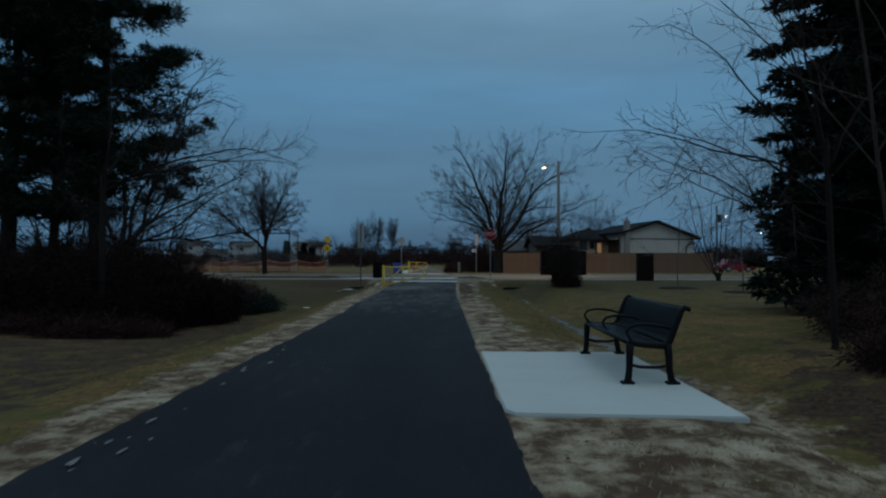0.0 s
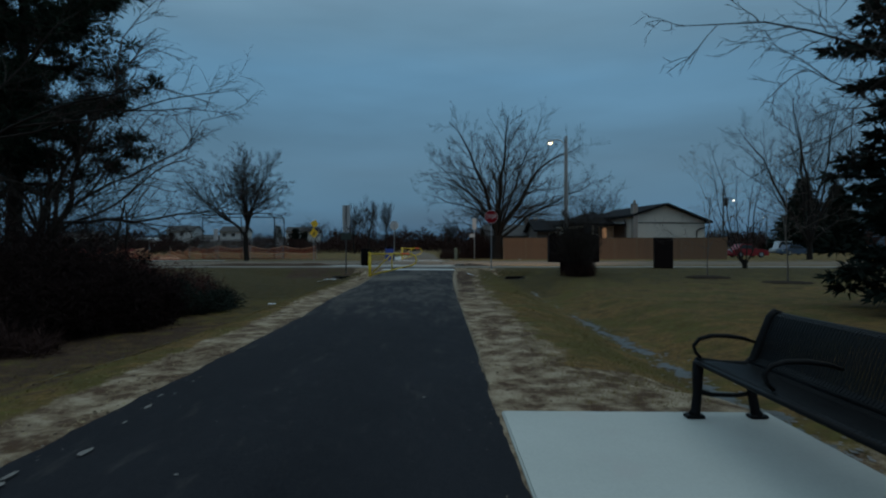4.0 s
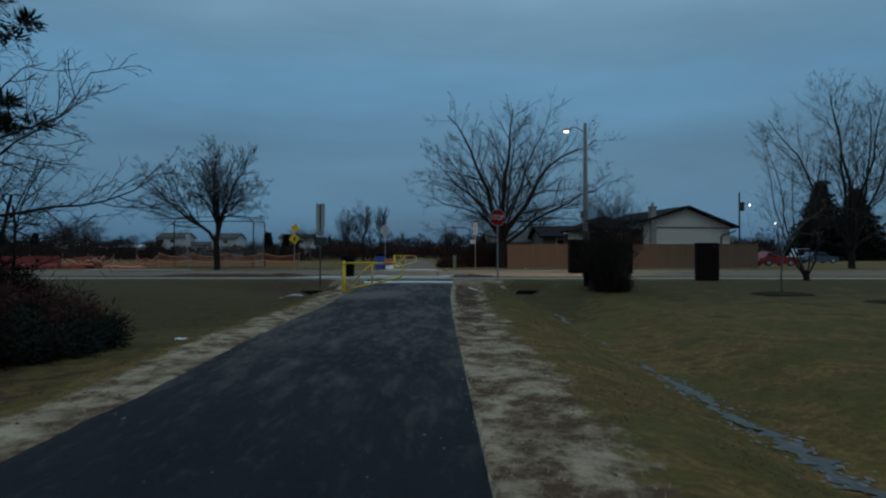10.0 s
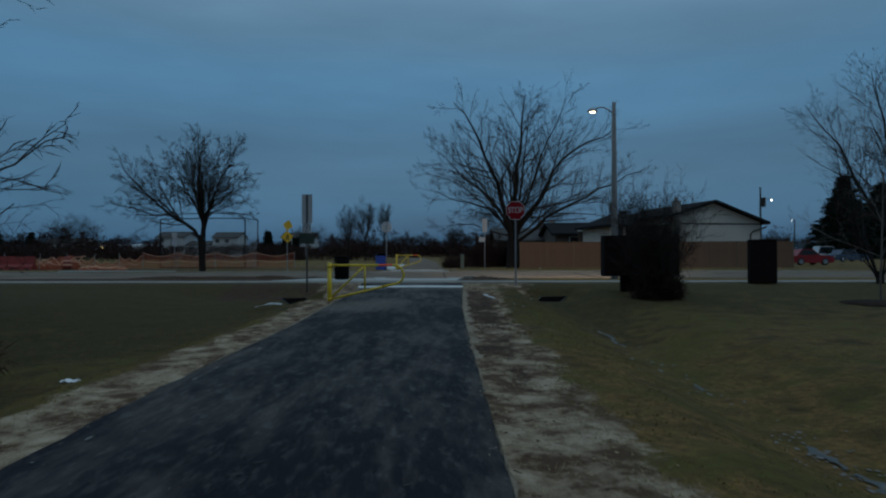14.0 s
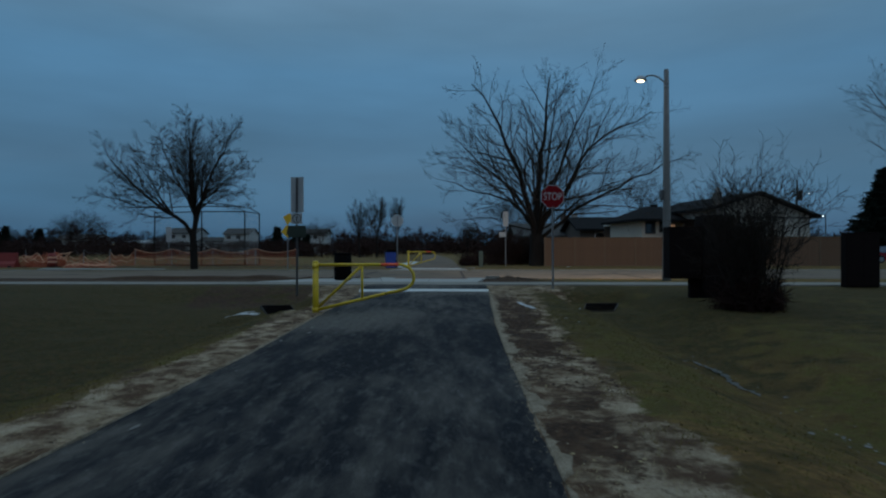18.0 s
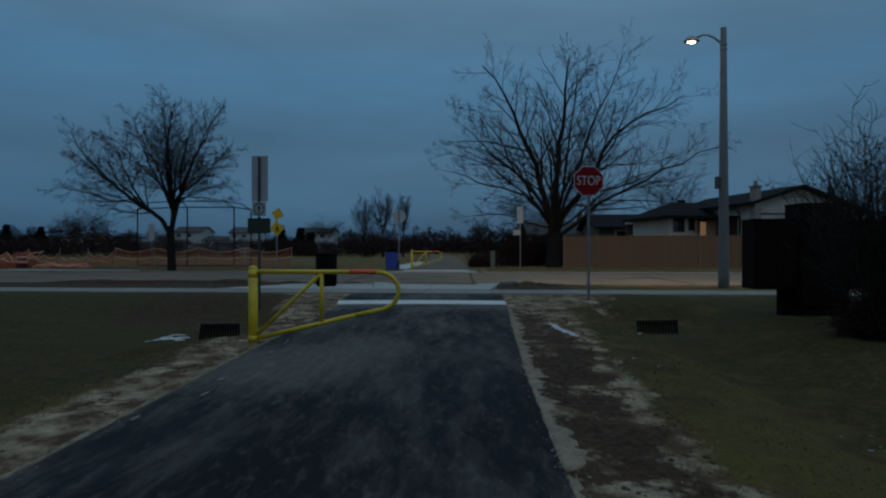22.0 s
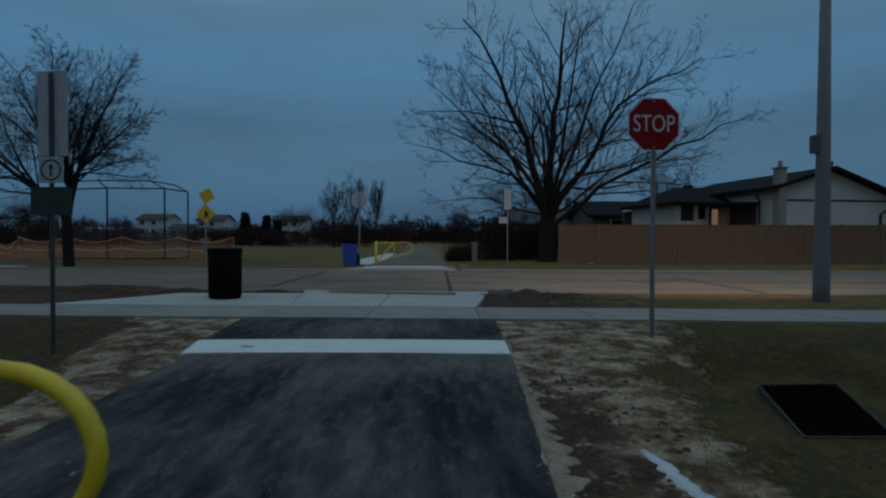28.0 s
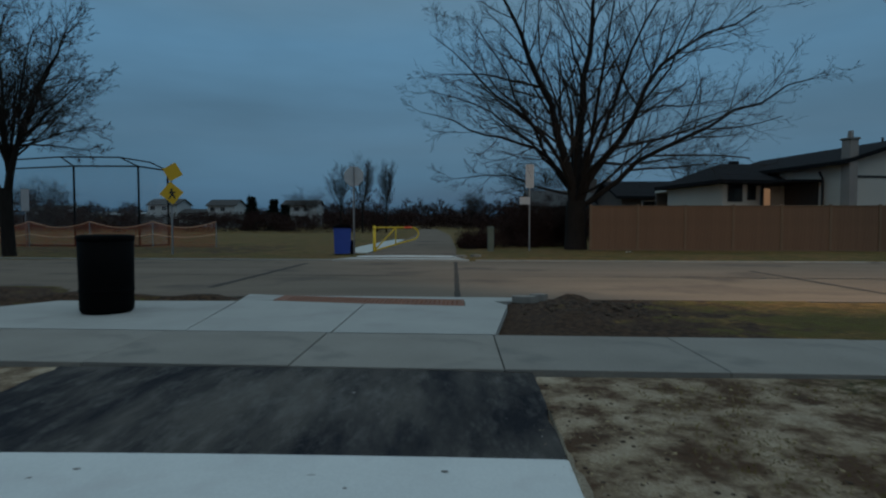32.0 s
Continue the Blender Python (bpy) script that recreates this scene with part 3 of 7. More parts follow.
def heap(x, y):
    """Extra height of the loose soil heap beside the kerb ramp."""
    v = y - SKEW * x
    if not (WALK_FAR + 0.3 < v < ROAD_NEAR - 0.2 and 1.4 < x < 3.8):
        return 0.0
    rim = smooth_step(WALK_FAR + 0.3, WALK_FAR + 1.0, v) * smooth_step(1.4, 1.9, x)
    return rim * max(0.0, 0.05 + 0.13 * noise.noise((x * 1.7, y * 1.7, 9)) + 0.05 * noise.noise((x * 6, y * 6, 3))) * (1 - smooth_step(2.2, 3.7, x))


def axis_steps(stops):
    """Coordinates from (start, step) stops up to the last stop."""
    out = []
    for (a, step), (b, _) in zip(stops, stops[1:]):
        k = max(1, round((b - a) / step))
        out += [a + (b - a) * i / k for i in range(k)]
    return out + [stops[-1][0]]


def build_ground():
    xs = axis_steps(((-2500, 600), (-300, 60), (-60, 8), (-20, 1.2), (-9, 0.25), (-4.5, 0.12), (-2.2, 0.5), (0.3, 0.12), (5.0, 0.25), (10, 1.2), (26, 8), (60, 60), (300, 600), (2500, 1)))
    ys = axis_steps(((-400, 80), (-10, 1.0), (1, 0.16), (36.4, 0.2), (41.5, 2), (60, 10), (200, 100), (600, 600), (3200, 1)))
    sh, nx = Shape(), len(xs)
    straw, soil, lush = [], [], []
    for y in ys:
        for x in xs:
            v = y - SKEW * x
            z = height(x, y)
            pl, pr = lerp(y, PATH_LEFT), lerp(y, PATH_RIGHT)
            if pl + 0.05 < x < pr - 0.05 and v < WALK_NEAR + 0.2:
                z -= 0.05
            if v > WALK_NEAR + 0.05 and v < ROAD_FAR:
                z = 0.07 - (0.10 if (v < WALK_FAR - 0.05 or v > ROAD_NEAR) else 0.03)
                if WALK_FAR < v < ROAD_NEAR and -7.2 < x < 1.3:
                    z -= 0.05
                if 40.6 < v < ROAD_NEAR - 0.1 and -14 < x < -2.9:
                    z += (0.10 + 0.08 * noise.noise((x * 1.3, y * 1.6, 4))) * smooth_step(-2.9, -3.5, x)
                z += heap(x, y)
            sh.v.append((x, y, z))
            s = 0.0
            if v < WALK_NEAR + 0.3 and y > -12:
                r, q = x - pr, pl - x
                wide = 0.95 + 0.25 * smooth_step(26, 32, y) + (1.1 * smooth_step(33.2, 35.0, y)) + 0.5 * smooth_step(9.5, 8.5, y) * smooth_step(2.0, 3.5, y)
                if 2.5 < y < 10:
                    wide += 1.4 + 0.35 * smooth_step(3.2, 4.5, y) * (1 - smooth_step(7.5, 9.0, y))
                s = max(s, 1 - smooth_step(wide * 0.55, wide * 1.55, r) if r > -0.3 else 0)
                wl = 0.66 + 0.12 * smooth_step(14, 20, y) + 0.30 * smooth_step(26, 33, y) + 0.55 * smooth_step(33.2, 35, y)
                s = max(s, 1 - smooth_step(wl * 0.7, wl * 1.35, q) if q > -0.3 else 0)
            straw.append(s)
            d = 0.0
            if 15 < y < 35.5 and pr < x < pr + 1.5:
                d = (0.50 + 0.24 * smooth_step(23, 28, y)) * smooth_step(15, 21, y) * (1 - 0.22 * smooth_step(31, 33, y)) * (1 - smooth_step(32.4, 33.8, y)) * (1 - smooth_step(0.55 - 0.20 * smooth_step(30, 33, y), 1.2 - 0.5 * smooth_step(29, 33, y), x - pr))
            if 33.4 < y < 36.4 and pr < x < pr + 2.6:
                d = max(d, 0.22 * smooth_step(33.4, 34.2, y))
            if 21 < y < 36.4 and pl - 1.6 < x < pl:
                d = max(d, 0.38 * smooth_step(21, 26, y) * (1 - smooth_step(0.7, 1.5, pl - x)))
            if WALK_FAR < v < ROAD_NEAR and (x < -2.5 or 1.0 < x < 5.0):
                d = max(d, 0.85 if x < -2.5 else 1.15 - 0.22 * (x - 1))
            if x < -4.4 and -8 < y < 25:
                d = max(d, 0.62 * smooth_step(4.4, 6.8, -x) * (1 - smooth_step(10, 17, -x)) * smooth_step(8, 14, y) * (1 - smooth_step(17, 24, y)))
            if 3.0 < x < 18 and -8 < y < 16:
                d = max(d, (0.55 + 0.22 * (1 - smooth_step(6, 9, y))) * smooth_step(3.2 + 0.4 * smooth_step(6, 9, y), 4.4 + 1.6 * smooth_step(6, 9, y), x) * (1 - smooth_step(9, 17, x)) * smooth_step(-8, 2, y) * (1 - smooth_step(8, 15, y)))
            # Brown ground here, and the trees' shade over this lawn painted in with it.
            if x < -3.2 and -20 < y < 22:
                d = max(d, (0.64 + 0.10 * smooth_step(9, 14, y)) * smooth_step(3.2, 4.1, -x) * (1 - smooth_step(12, 30, -x)) * smooth_step(-20, -6, y) * (1 - smooth_step(15, 22, y)))
            if -8 < x < -3.8 and 32 < y < 36.4:
                d = max(d, 0.62 * smooth_step(3.8, 4.4, -x) * smooth_step(32, 34, y))
            if 52 < y < 70 and x < -4:
                d = max(d, 0.52 * smooth_step(52, 55, y) * (1 - smooth_step(62, 70, y)) * smooth_step(4, 9, -x))
            soil.append(d)
            lush.append((0.72 + 0.25 * smooth_step(25, 30, y)) * smooth_step(17, 31, y) * (1 - smooth_step(36.6, 37.5, v)) + 0.5 * smooth_step(14, 20, y) * smooth_step(3, 5, -x) * (1 - smooth_step(40, 60, y)))
    for j in range(len(ys) - 1):
        for i in range(nx - 1):
            a = j * nx + i
            sh.f.append((a, a + 1, a + nx + 1, a + nx))
    me = bpy.data.meshes.new("ground")
    me.from_pydata(sh.v, [], sh.f)
    me.materials.append(M_GROUND)
    for key, values in (("straw", straw), ("soil", soil), ("lush", lush)):
        me.attributes.new(key, "FLOAT", "POINT").data.foreach_set("value", values)
    me.shade_smooth()
    me.update()
    return tagged(new("ground", me), "patchy winter turf with straw-covered soil shoulders", kind="structure")


ground = build_ground()


def strip(left, right, y0, y1, step, lift, thick, ragged=0.0, seed=0):
    """A slab between two edge lines that follows the grade."""
    sh, n = Shape(), max(2, int((y1 - y0) / step))
    cols = 7
    for i in range(n + 1):
        y = y0 + (y1 - y0) * i / n
        a = lerp(y, left) + ragged * noise.noise((y * 2.3, seed, 0)) + ragged * 0.6 * noise.noise((y * 9, seed, 3))
        b = lerp(y, right) + ragged * noise.noise((y * 2.3, seed, 7)) + ragged * 0.6 * noise.noise((y * 9, seed, 9))
        z = lerp(y, GRADE) + lift
        for c in range(cols):
            t = c / (cols - 1)
            sh.v.append((a + (b - a) * t, y, z + 0.012 * (1 - (2 * t - 1) ** 2)))
        sh.v += [(b + 0.03, y, z - thick), (a - 0.03, y, z - thick)]
    w = cols + 2
    for i in range(n):
        p, q = i * w, (i + 1) * w
        for c in range(cols):
            sh.f.append((p + c, p + c + 1, q + c + 1, q + c))
        sh.f.append((p + cols + 1, p, q, q + cols + 1))
    sh.f.append(tuple(reversed(range(w))))
    sh.f.append(tuple(range(n * w, n * w + w)))
    return sh


path = structure("path", strip(PATH_LEFT, PATH_RIGHT, -12, 36.62, 0.12, 0.0, 0.1, 0.035, 2), M_ASPHALT, "fresh black asphalt path with crumbly edges")
path.data.attributes.new("dust", "FLOAT", "POINT").data.foreach_set("value", [0.02 + 0.10 * smooth_step(5, 9, v.co.y) + 0.22 * smooth_step(9, 15, v.co.y) + 0.54 * smooth_step(13, 19, v.co.y) * (1 - 0.40 * smooth_step(22.5, 26, v.co.y)) + 1.9 * math.exp(-((v.co.x + 1.8 - 0.35 * (v.co.y - 28.3)) / 1.05) ** 2 - ((v.co.y - 28.3) / 1.6) ** 2) + smooth_step(29.0, 32, v.co.y) * max(0.0, 0.42 + 1.3 * noise.noise((v.co.x * 0.9 - v.co.y * 0.3, v.co.y * 0.55, 6))) for v in path.data.vertices])
line = structure("stop_line", strip(((33, -2.57), (34.0, -2.60), (34.82, -2.75), (35, -2.76)), ((33, 1.05), (36, 1.09)), 34.02, 34.81, 0.1, 0.010, 0.008, 0.012, 4), M_WHITE, "wide worn white line across the path")

# ---------------------------------------------------------------- street: walk, ramp, road
def skewed(sh):
    sh.v = [(x, y + SKEW * x, z) for x, y, z in sh.v]
    return sh


def build_street():
    walk_ob = tagged(new("pavement"), "grey concrete footway with cut joints", kind="structure")
    slab = skewed(Shape().quad_box((0.005, WALK_NEAR, -0.06), (1.795, WALK_FAR, 0.075), 0.006)).mesh("slab", M_WALK)
    for k in range(-22, 23):
        x = -0.9 + 1.8 * k
        piece("slab", slab, walk_ob, Matrix.Translation((x, SKEW * x, 0.002 * ((k * 7) % 3))))
    bed = skewed(Shape().quad_box((-200, WALK_NEAR + 0.02, -0.1), (200, WALK_FAR - 0.02, 0.035)))
    part("bedding", bed, M_WALK, walk_ob)
    road = skewed(Shape().quad_box((-400, ROAD_NEAR, -0.2), (400, ROAD_FAR, 0.035)))
    structure("road", road, M_ROAD, "worn grey asphalt road with dark seams")
    tar = tagged(new("tar_seams"), "dark tar seams across the road", kind="structure")
    for k, (x0, y0, x1, y1, w) in enumerate(((0.52, 41.5, 0.47, 50.3, 0.10), (-4.2, 42.6, -4.1, 49.4, 0.16), (8.1, 47.4, 8.0, 41.6, 0.15), (5.5, 45.6, 16, 45.0, 0.06), (-30, 45.5, 30, 45.2, 0.05))):
        pts = [(x0 + (x1 - x0) * i / 24, y0 + (y1 - y0) * i / 24 + 0.22 * noise.noise((i * 0.35, k, 2))) for i in range(25)]
        sh = Shape()
        for i, (x, y) in enumerate(pts):
            dx, dy = pts[min(i + 1, 24)][0] - pts[max(i - 1, 0)][0], pts[min(i + 1, 24)][1] - pts[max(i - 1, 0)][1]
            s = w * (1 + 0.5 * noise.noise((i * 0.8, k, 5))) / math.hypot(dx, dy) / 2
            sh.v += [(x - dy * s, y + dx * s, 0.039), (x + dy * s, y - dx * s, 0.039)]
            if i:
                sh.f.append((2 * i - 2, 2 * i - 1, 2 * i + 1, 2 * i))
        part("seam", skewed(sh), M_TAR, tar)
    kerbs = tagged(new("kerb"), "low weathered concrete kerb", kind="structure")
    for y, spans in ((ROAD_FAR, ((-90, -3.6), (1.1, 90))),):
        for a, b in spans:
            n = int((b - a) / 3.0)
            for i in range(n):
                x0, x1 = a + (b - a) * i / n, a + (b - a) * (i + 1) / n
                if -30 < x0 < 30 or i % 4 == 0:
                    if not -30 < x0 < 30:
                        x1 = min(b, x0 + 4 * (b - a) / n)
                    part("kerb_stone", skewed(Shape().quad_box((x0 + 0.006, y, -0.05), (x1 - 0.006, y + 0.16, 0.085), 0.015)), M_WALK, kerbs)
    ramp = tagged(new("kerb_ramp"), "pale new concrete ramp and bin pad beside the road", kind="structure")
    z = 0.082
    for outline in (((-2.48, WALK_FAR + 0.01), (-0.86, WALK_FAR + 0.01), (-0.86, 40.28), (-2.84, 40.62)), ((-0.84, WALK_FAR + 0.01), (0.92, WALK_FAR + 0.01), (1.24, 40.25), (0.62, 40.14), (-0.84, 40.28))):
        part("ramp_slab", skewed(Shape().prism(outline, 0.14, "xy", z - 0.14)), M_RAMP, ramp)
    part("ramp_slab", skewed(Shape().prism(((-7.1, WALK_FAR + 0.01), (-2.49, WALK_FAR + 0.01), (-2.72, 39.6), (-2.84, 40.45), (-5.55, 40.3), (-6.2, 39.2)), 0.14, "xy", z - 0.14)), M_RAMP, ramp)
    part("ramp_slab", skewed(Shape().prism(((-2.95, 41.31), (-0.86, 40.97), (0.62, 40.86), (1.4, 40.9), (1.4, 41.36), (-3.0, 41.36)), 0.12, "xy", 0.055 - 0.12)), M_RAMP, ramp)
    part("ramp_slab", skewed(Shape().prism(((-2.85, 40.63), (-2.33, 40.57), (-2.33, 41.18), (-2.95, 41.30)), 0.14, "xy", z - 0.14)), M_RAMP, ramp)
    part("ramp_slab", skewed(Shape().prism(((0.63, 40.15), (1.24, 40.26), (1.0, 40.84), (0.63, 40.84)), 0.14, "xy", z - 0.14)), M_RAMP, ramp)
    plate = part("tactile_plate", skewed(Shape().prism(((-2.32, 40.57), (-0.86, 40.29), (0.62, 40.15), (0.62, 40.85), (-0.86, 40.96), (-2.32, 41.18)), 0.10, "xy", z - 0.10)), M_RUST, ramp, "rust-brown tactile plate")
    dots = Shape()
    for i in range(40):
        for j in range(8):
            x = -2.1 + i * 0.067
            dots.lathe(((0.022, z), (0.016, z + 0.006)), 6, (x, 40.26 - 0.11 * (x - 0.6) + 0.066 * j + SKEW * x))
    part("domes", dots, M_RUST, plate)


build_street()


def build_pad():
    sh = Shape().prism(((0.60, 8.30), (0.585, 6.6), (0.57, 5.05), (0.66, 4.93), (2.56, 4.80), (2.60, 6.5), (2.66, 8.22)), 0.16, "xy", -0.235)
    bm = bmesh.new()
    bm.from_mesh(sh.mesh("pad", M_CONCRETE))
    bmesh.ops.recalc_face_normals(bm, faces=bm.faces)
    bmesh.ops.bevel(bm, geom=[e for e in bm.edges if abs(e.verts[0].co.z - e.verts[1].co.z) < 1e-4], offset=0.012, segments=2, affect="EDGES")
    me = bpy.data.meshes.new("bench_pad")
    bm.to_mesh(me)
    bm.free()
    me.materials.append(M_CONCRETE)
    tagged(new("bench_pad", me), "pale smooth new concrete pad beside the path", kind="structure")


build_pad()


# ---------------------------------------------------------------- bench
def build_bench():
    """Seat faces -x; length along y."""
    L = 1.98
    b = thing("park_bench", (1.95, 6.10, -0.075), "black metal slatted park bench with curled armrests on a concrete pad", "bench", turn=-1.6)
    profile = [(0.02, 0.425), (0.06, 0.442), (0.14, 0.438), (0.24, 0.425), (0.36, 0.410), (0.43, 0.420), (0.475, 0.463), (0.505, 0.538), (0.53, 0.621), (0.56, 0.704), (0.595, 0.774), (0.625, 0.791), (0.655, 0.779)]
    seat, back = [p for p in profile if p[0] <= 0.43], [p for p in profile if p[0] >= 0.43]
    n = 58
    for name, curve in (("seat", seat), ("backrest", back)):
        holder = None
        rail = Shape()
        for p in (curve[0], curve[-1]):
            rail.tube([(p[0], 0.03, p[1]), (p[0], L - 0.03, p[1])], 0.017, 8)
        holder = part(name, rail, M_BLACK, b, "", True)
        strap = Shape()
        w = 0.024
        pts = [(x, z) for x, z in curve]
        low = [(x + 0.003, z - 0.006) for x, z in reversed(pts)]
        strap.prism(pts + low, w, "xz", 0.0)
        me = strap.mesh("slat", M_BLACK)
        for i in range(n):
            y = 0.05 + (L - 0.10 - w) * i / (n - 1)
            piece("slat", me, holder, Matrix.Translation((0, y, 0)))
    for y in (0.0, L / 2, L):
        arm = Shape()
        loop = [(0.47, y, 0.571), (0.38, y, 0.600), (0.26, y, 0.617), (0.14, y, 0.617), (0.055, y, 0.592), (0.015, y, 0.542), (0.03, y, 0.492), (0.07, y, 0.451)]
        arm.tube(loop, [0.012, 0.015, 0.017, 0.017, 0.016, 0.015, 0.014, 0.012], 8)
        part("armrest", arm, M_BLACK, b, "", True)
    for y in (0.0, L):
        fr = Shape().tube([(0.03, y, 0.430), (0.2, y, 0.405), (0.4, y, 0.395), (0.46, y, 0.438), (0.50, y, 0.538), (0.545, y, 0.654), (0.585, y, 0.758), (0.62, y, 0.794), (0.66, y, 0.779), (0.655, y, 0.754)], [0.030, 0.033, 0.036, 0.037, 0.035, 0.033, 0.032, 0.032, 0.030, 0.024], 8)
        part("end_frame", fr, M_BLACK, b, "", True)
        for x, lean in ((0.05, -0.03), (0.44, 0.050)):
            leg = Shape().tube([(x, y, 0.42), (x + lean * 0.2, y, 0.30), (x + lean * 0.3, y, 0.16), (x + lean * 0.7, y, 0.05), (x + lean, y, 0.02)], [0.044, 0.040, 0.036, 0.038, 0.046], 8)
            lg = part("leg", leg, M_BLACK, b, "", True)
            part("foot", Shape().quad_box((x + lean - 0.068, y - 0.045, 0.0), (x + lean + 0.068, y + 0.045, 0.03), 0.008), M_BLACK, lg)
        part("stretcher", Shape().tube([(0.05, y, 0.200), (0.15, y, 0.175), (0.33, y, 0.170), (0.46, y, 0.190)], 0.017, 8), M_BLACK, b, "", True)


build_bench()


# ---------------------------------------------------------------- gates
def build_gate(at, turn, length, label):
    g_ = thing("swing_gate", at, label, "gate", "trail gates", turn)
    post = part("post", Shape().tube([(0, 0, -0.3), (0, 0, 1.07)], 0.063, 16), M_YELLOW, g_, "", True)
    part("cap", Shape().lathe(((0.063, 1.07), (0.059, 1.085), (0.043, 1.100), (0.018, 1.108)), 16), M_YELLOW, post, "", True)
    for z in (0.06, 0.95):
        part("hinge", Shape().lathe(((0.067, z), (0.067, z + 0.08)), 16), M_YELLOW, post, "", True)
    top, low = 1.025, 0.100
    r, end = 0.262, length
    z_low_end = top - 2 * r - 0.02
    part("top_bar", Shape().tube([(0.07, 0, top), (end - 0.68, 0, top)], 0.031, 12), M_YELLOW, g_, "", True)
    part("reflective_band", Shape().tube([(end - 0.68, 0, top), (end - 0.31, 0, top)], 0.0325, 12), M_RED, g_, "fluorescent red band", True)
    loop = [(end - 0.31, 0, top)] + [(end - 0.31 + 0.31 * math.sin(radians(a)), 0, top - r + r * math.cos(radians(a))) for a in range(15, 166, 15)]
    loop += [(end - 0.34, 0, z_low_end + 0.005), (end - 0.6, 0, z_low_end - 0.05)]
    slope = (loop[-1][2] - low) / (loop[-1][0] - 0.07)
    part("end_loop", Shape().tube(loop, 0.031, 12), M_YELLOW, g_, "", True)
    part("bottom_bar", Shape().tube([(0.06, 0, low), loop[-1]], 0.031, 12), M_YELLOW, g_, "", True)
    xm = length * 0.475
    part("upright", Shape().tube([(xm, 0, low + slope * (xm - 0.07)), (xm, 0, top)], 0.027, 12), M_YELLOW, g_, "", True)
    part("brace", Shape().tube([(0.07, 0, low + 0.06), (xm - 0.02, 0, top - 0.03)], 0.027, 12), M_YELLOW, g_, "", True)
    return g_


build_gate((-2.79, 29.32, -0.11), -2.0, 2.04, "bright yellow tubular swing gate, half closed across the path")
build_gate((-2.86, 55.5, 0.07), 30.0, 2.0, "yellow tubular swing gate standing open beside the far path")


# ---------------------------------------------------------------- signs and posts
def text_mesh(body, size, mat, depth=0.002):
    cu = bpy.data.curves.new("lettering", "FONT")
    cu.body, cu.size, cu.extrude, cu.align_x, cu.align_y, cu.offset = body, size, depth, "CENTER", "CENTER", 0.0
    ob = bpy.data.objects.new("lettering", cu)
    me = bpy.data.meshes.new_from_object(ob)
    bpy.data.objects.remove(ob)
    me.materials.clear()
    me.materials.append(mat)
    return me


def octagon(r, turn=22.5):
    return [(r * math.cos(radians(turn + 45 * i)), r * math.sin(radians(turn + 45 * i))) for i in range(8)]


def channel_post(parent, z0, z1, mat):
    """A U-channel post."""
    sh = Shape()
    sh.prism(((-0.032, 0.0), (-0.032, 0.008), (-0.016, 0.012), (-0.012, 0.03), (0.012, 0.03), (0.016, 0.012), (0.032, 0.008), (0.032, 0.0), (0.010, 0.024), (-0.010, 0.024)), z1 - z0, "xy", z0)
    p = part("post", sh, mat, parent)
    return p


def build_stop():
    s = thing("stop_sign", (3.11, 35.25, height(3.11, 35.25) - 0.02), "red octagonal stop sign on a galvanised channel post in the grass", "sign", turn=3.0)
    zc = 2.86
    channel_post(s, -0.25, zc + 0.28, M_STEEL)
    R = 0.350 / math.cos(radians(22.5))
    face = part("plate", Shape().prism([(x, z + zc) for x, z in octagon(R)], 0.004, "xz", -0.006), M_STOPTEXT, s, "white-edged red plate")
    part("panel", Shape().prism([(x, z + zc) for x, z in octagon(R * 0.955)], 0.002, "xz", -0.0085), M_STOP, face)
    me = text_mesh("STOP", 0.290, M_STOPTEXT, 0.001)
    ob = new("lettering", me)
    ob.parent = face
    ob.matrix_basis = Matrix.Translation((0, -0.0100, zc)) @ pose(0, 0, 0, 90, 0, 0) @ Matrix.Diagonal((0.82, 1.10, 1, 1))
    for z in (zc - 0.30, zc + 0.30):
        part("bolt", Shape().lathe(((0.011, 0), (0.011, 0.006)), 8).moved(pose(0, -0.009, z, 90, 0, 0)), M_STEEL, s)


build_stop()


def build_route_signs():
    s = thing("sign_post", (-4.69, 34.95, height(-4.69, 34.95) - 0.02), "tall post with bare sign backs, arrow tab and dark panel", "sign", turn=-4.0)
    up = 0.25
    channel_post(s, -0.25, 3.38 + up, M_DIMSTEEL)
    part("sign_back", Shape().prism([(-0.20, 2.32 + up), (0.20, 2.32 + up), (0.20, 3.40 + up), (-0.20, 3.40 + up)], 0.004, "xz", 0.032), M_SIGNBACK, s, "bare aluminium sign back")
    tab = part("arrow_tab", Shape().prism([(-0.165, 1.97 + up), (0.165, 1.97 + up), (0.165, 2.30 + up), (-0.165, 2.30 + up)], 0.004, "xz", -0.008), M_SIGNBACK, s, "pale square tab with a ringed arrow")
    ring, zc = Shape(), 2.135 + up
    n = 28
    for i in range(n):
        a, b = 2 * math.pi * i / n, 2 * math.pi * (i + 1) / n
        ring.face([(r * math.cos(t), -0.0095, zc + r * math.sin(t)) for r, t in ((0.115, a), (0.115, b), (0.138, b), (0.138, a))])
    part("ring", ring, M_INK, tab)
    part("arrow", Shape().face([(x, -0.0095, zc + z) for x, z in ((-0.014, -0.08), (0.014, -0.08), (0.014, 0.02), (0.045, 0.02), (0, 0.085), (-0.045, 0.02), (-0.014, 0.02))]), M_INK, tab)
    part("panel", Shape().prism([(-0.28, 1.56 + up), (0.28, 1.56 + up), (0.28, 1.92 + up), (-0.28, 1.92 + up)], 0.004, "xz", -0.008), M_SIGNDARK, s, "dark green panel")


build_route_signs()


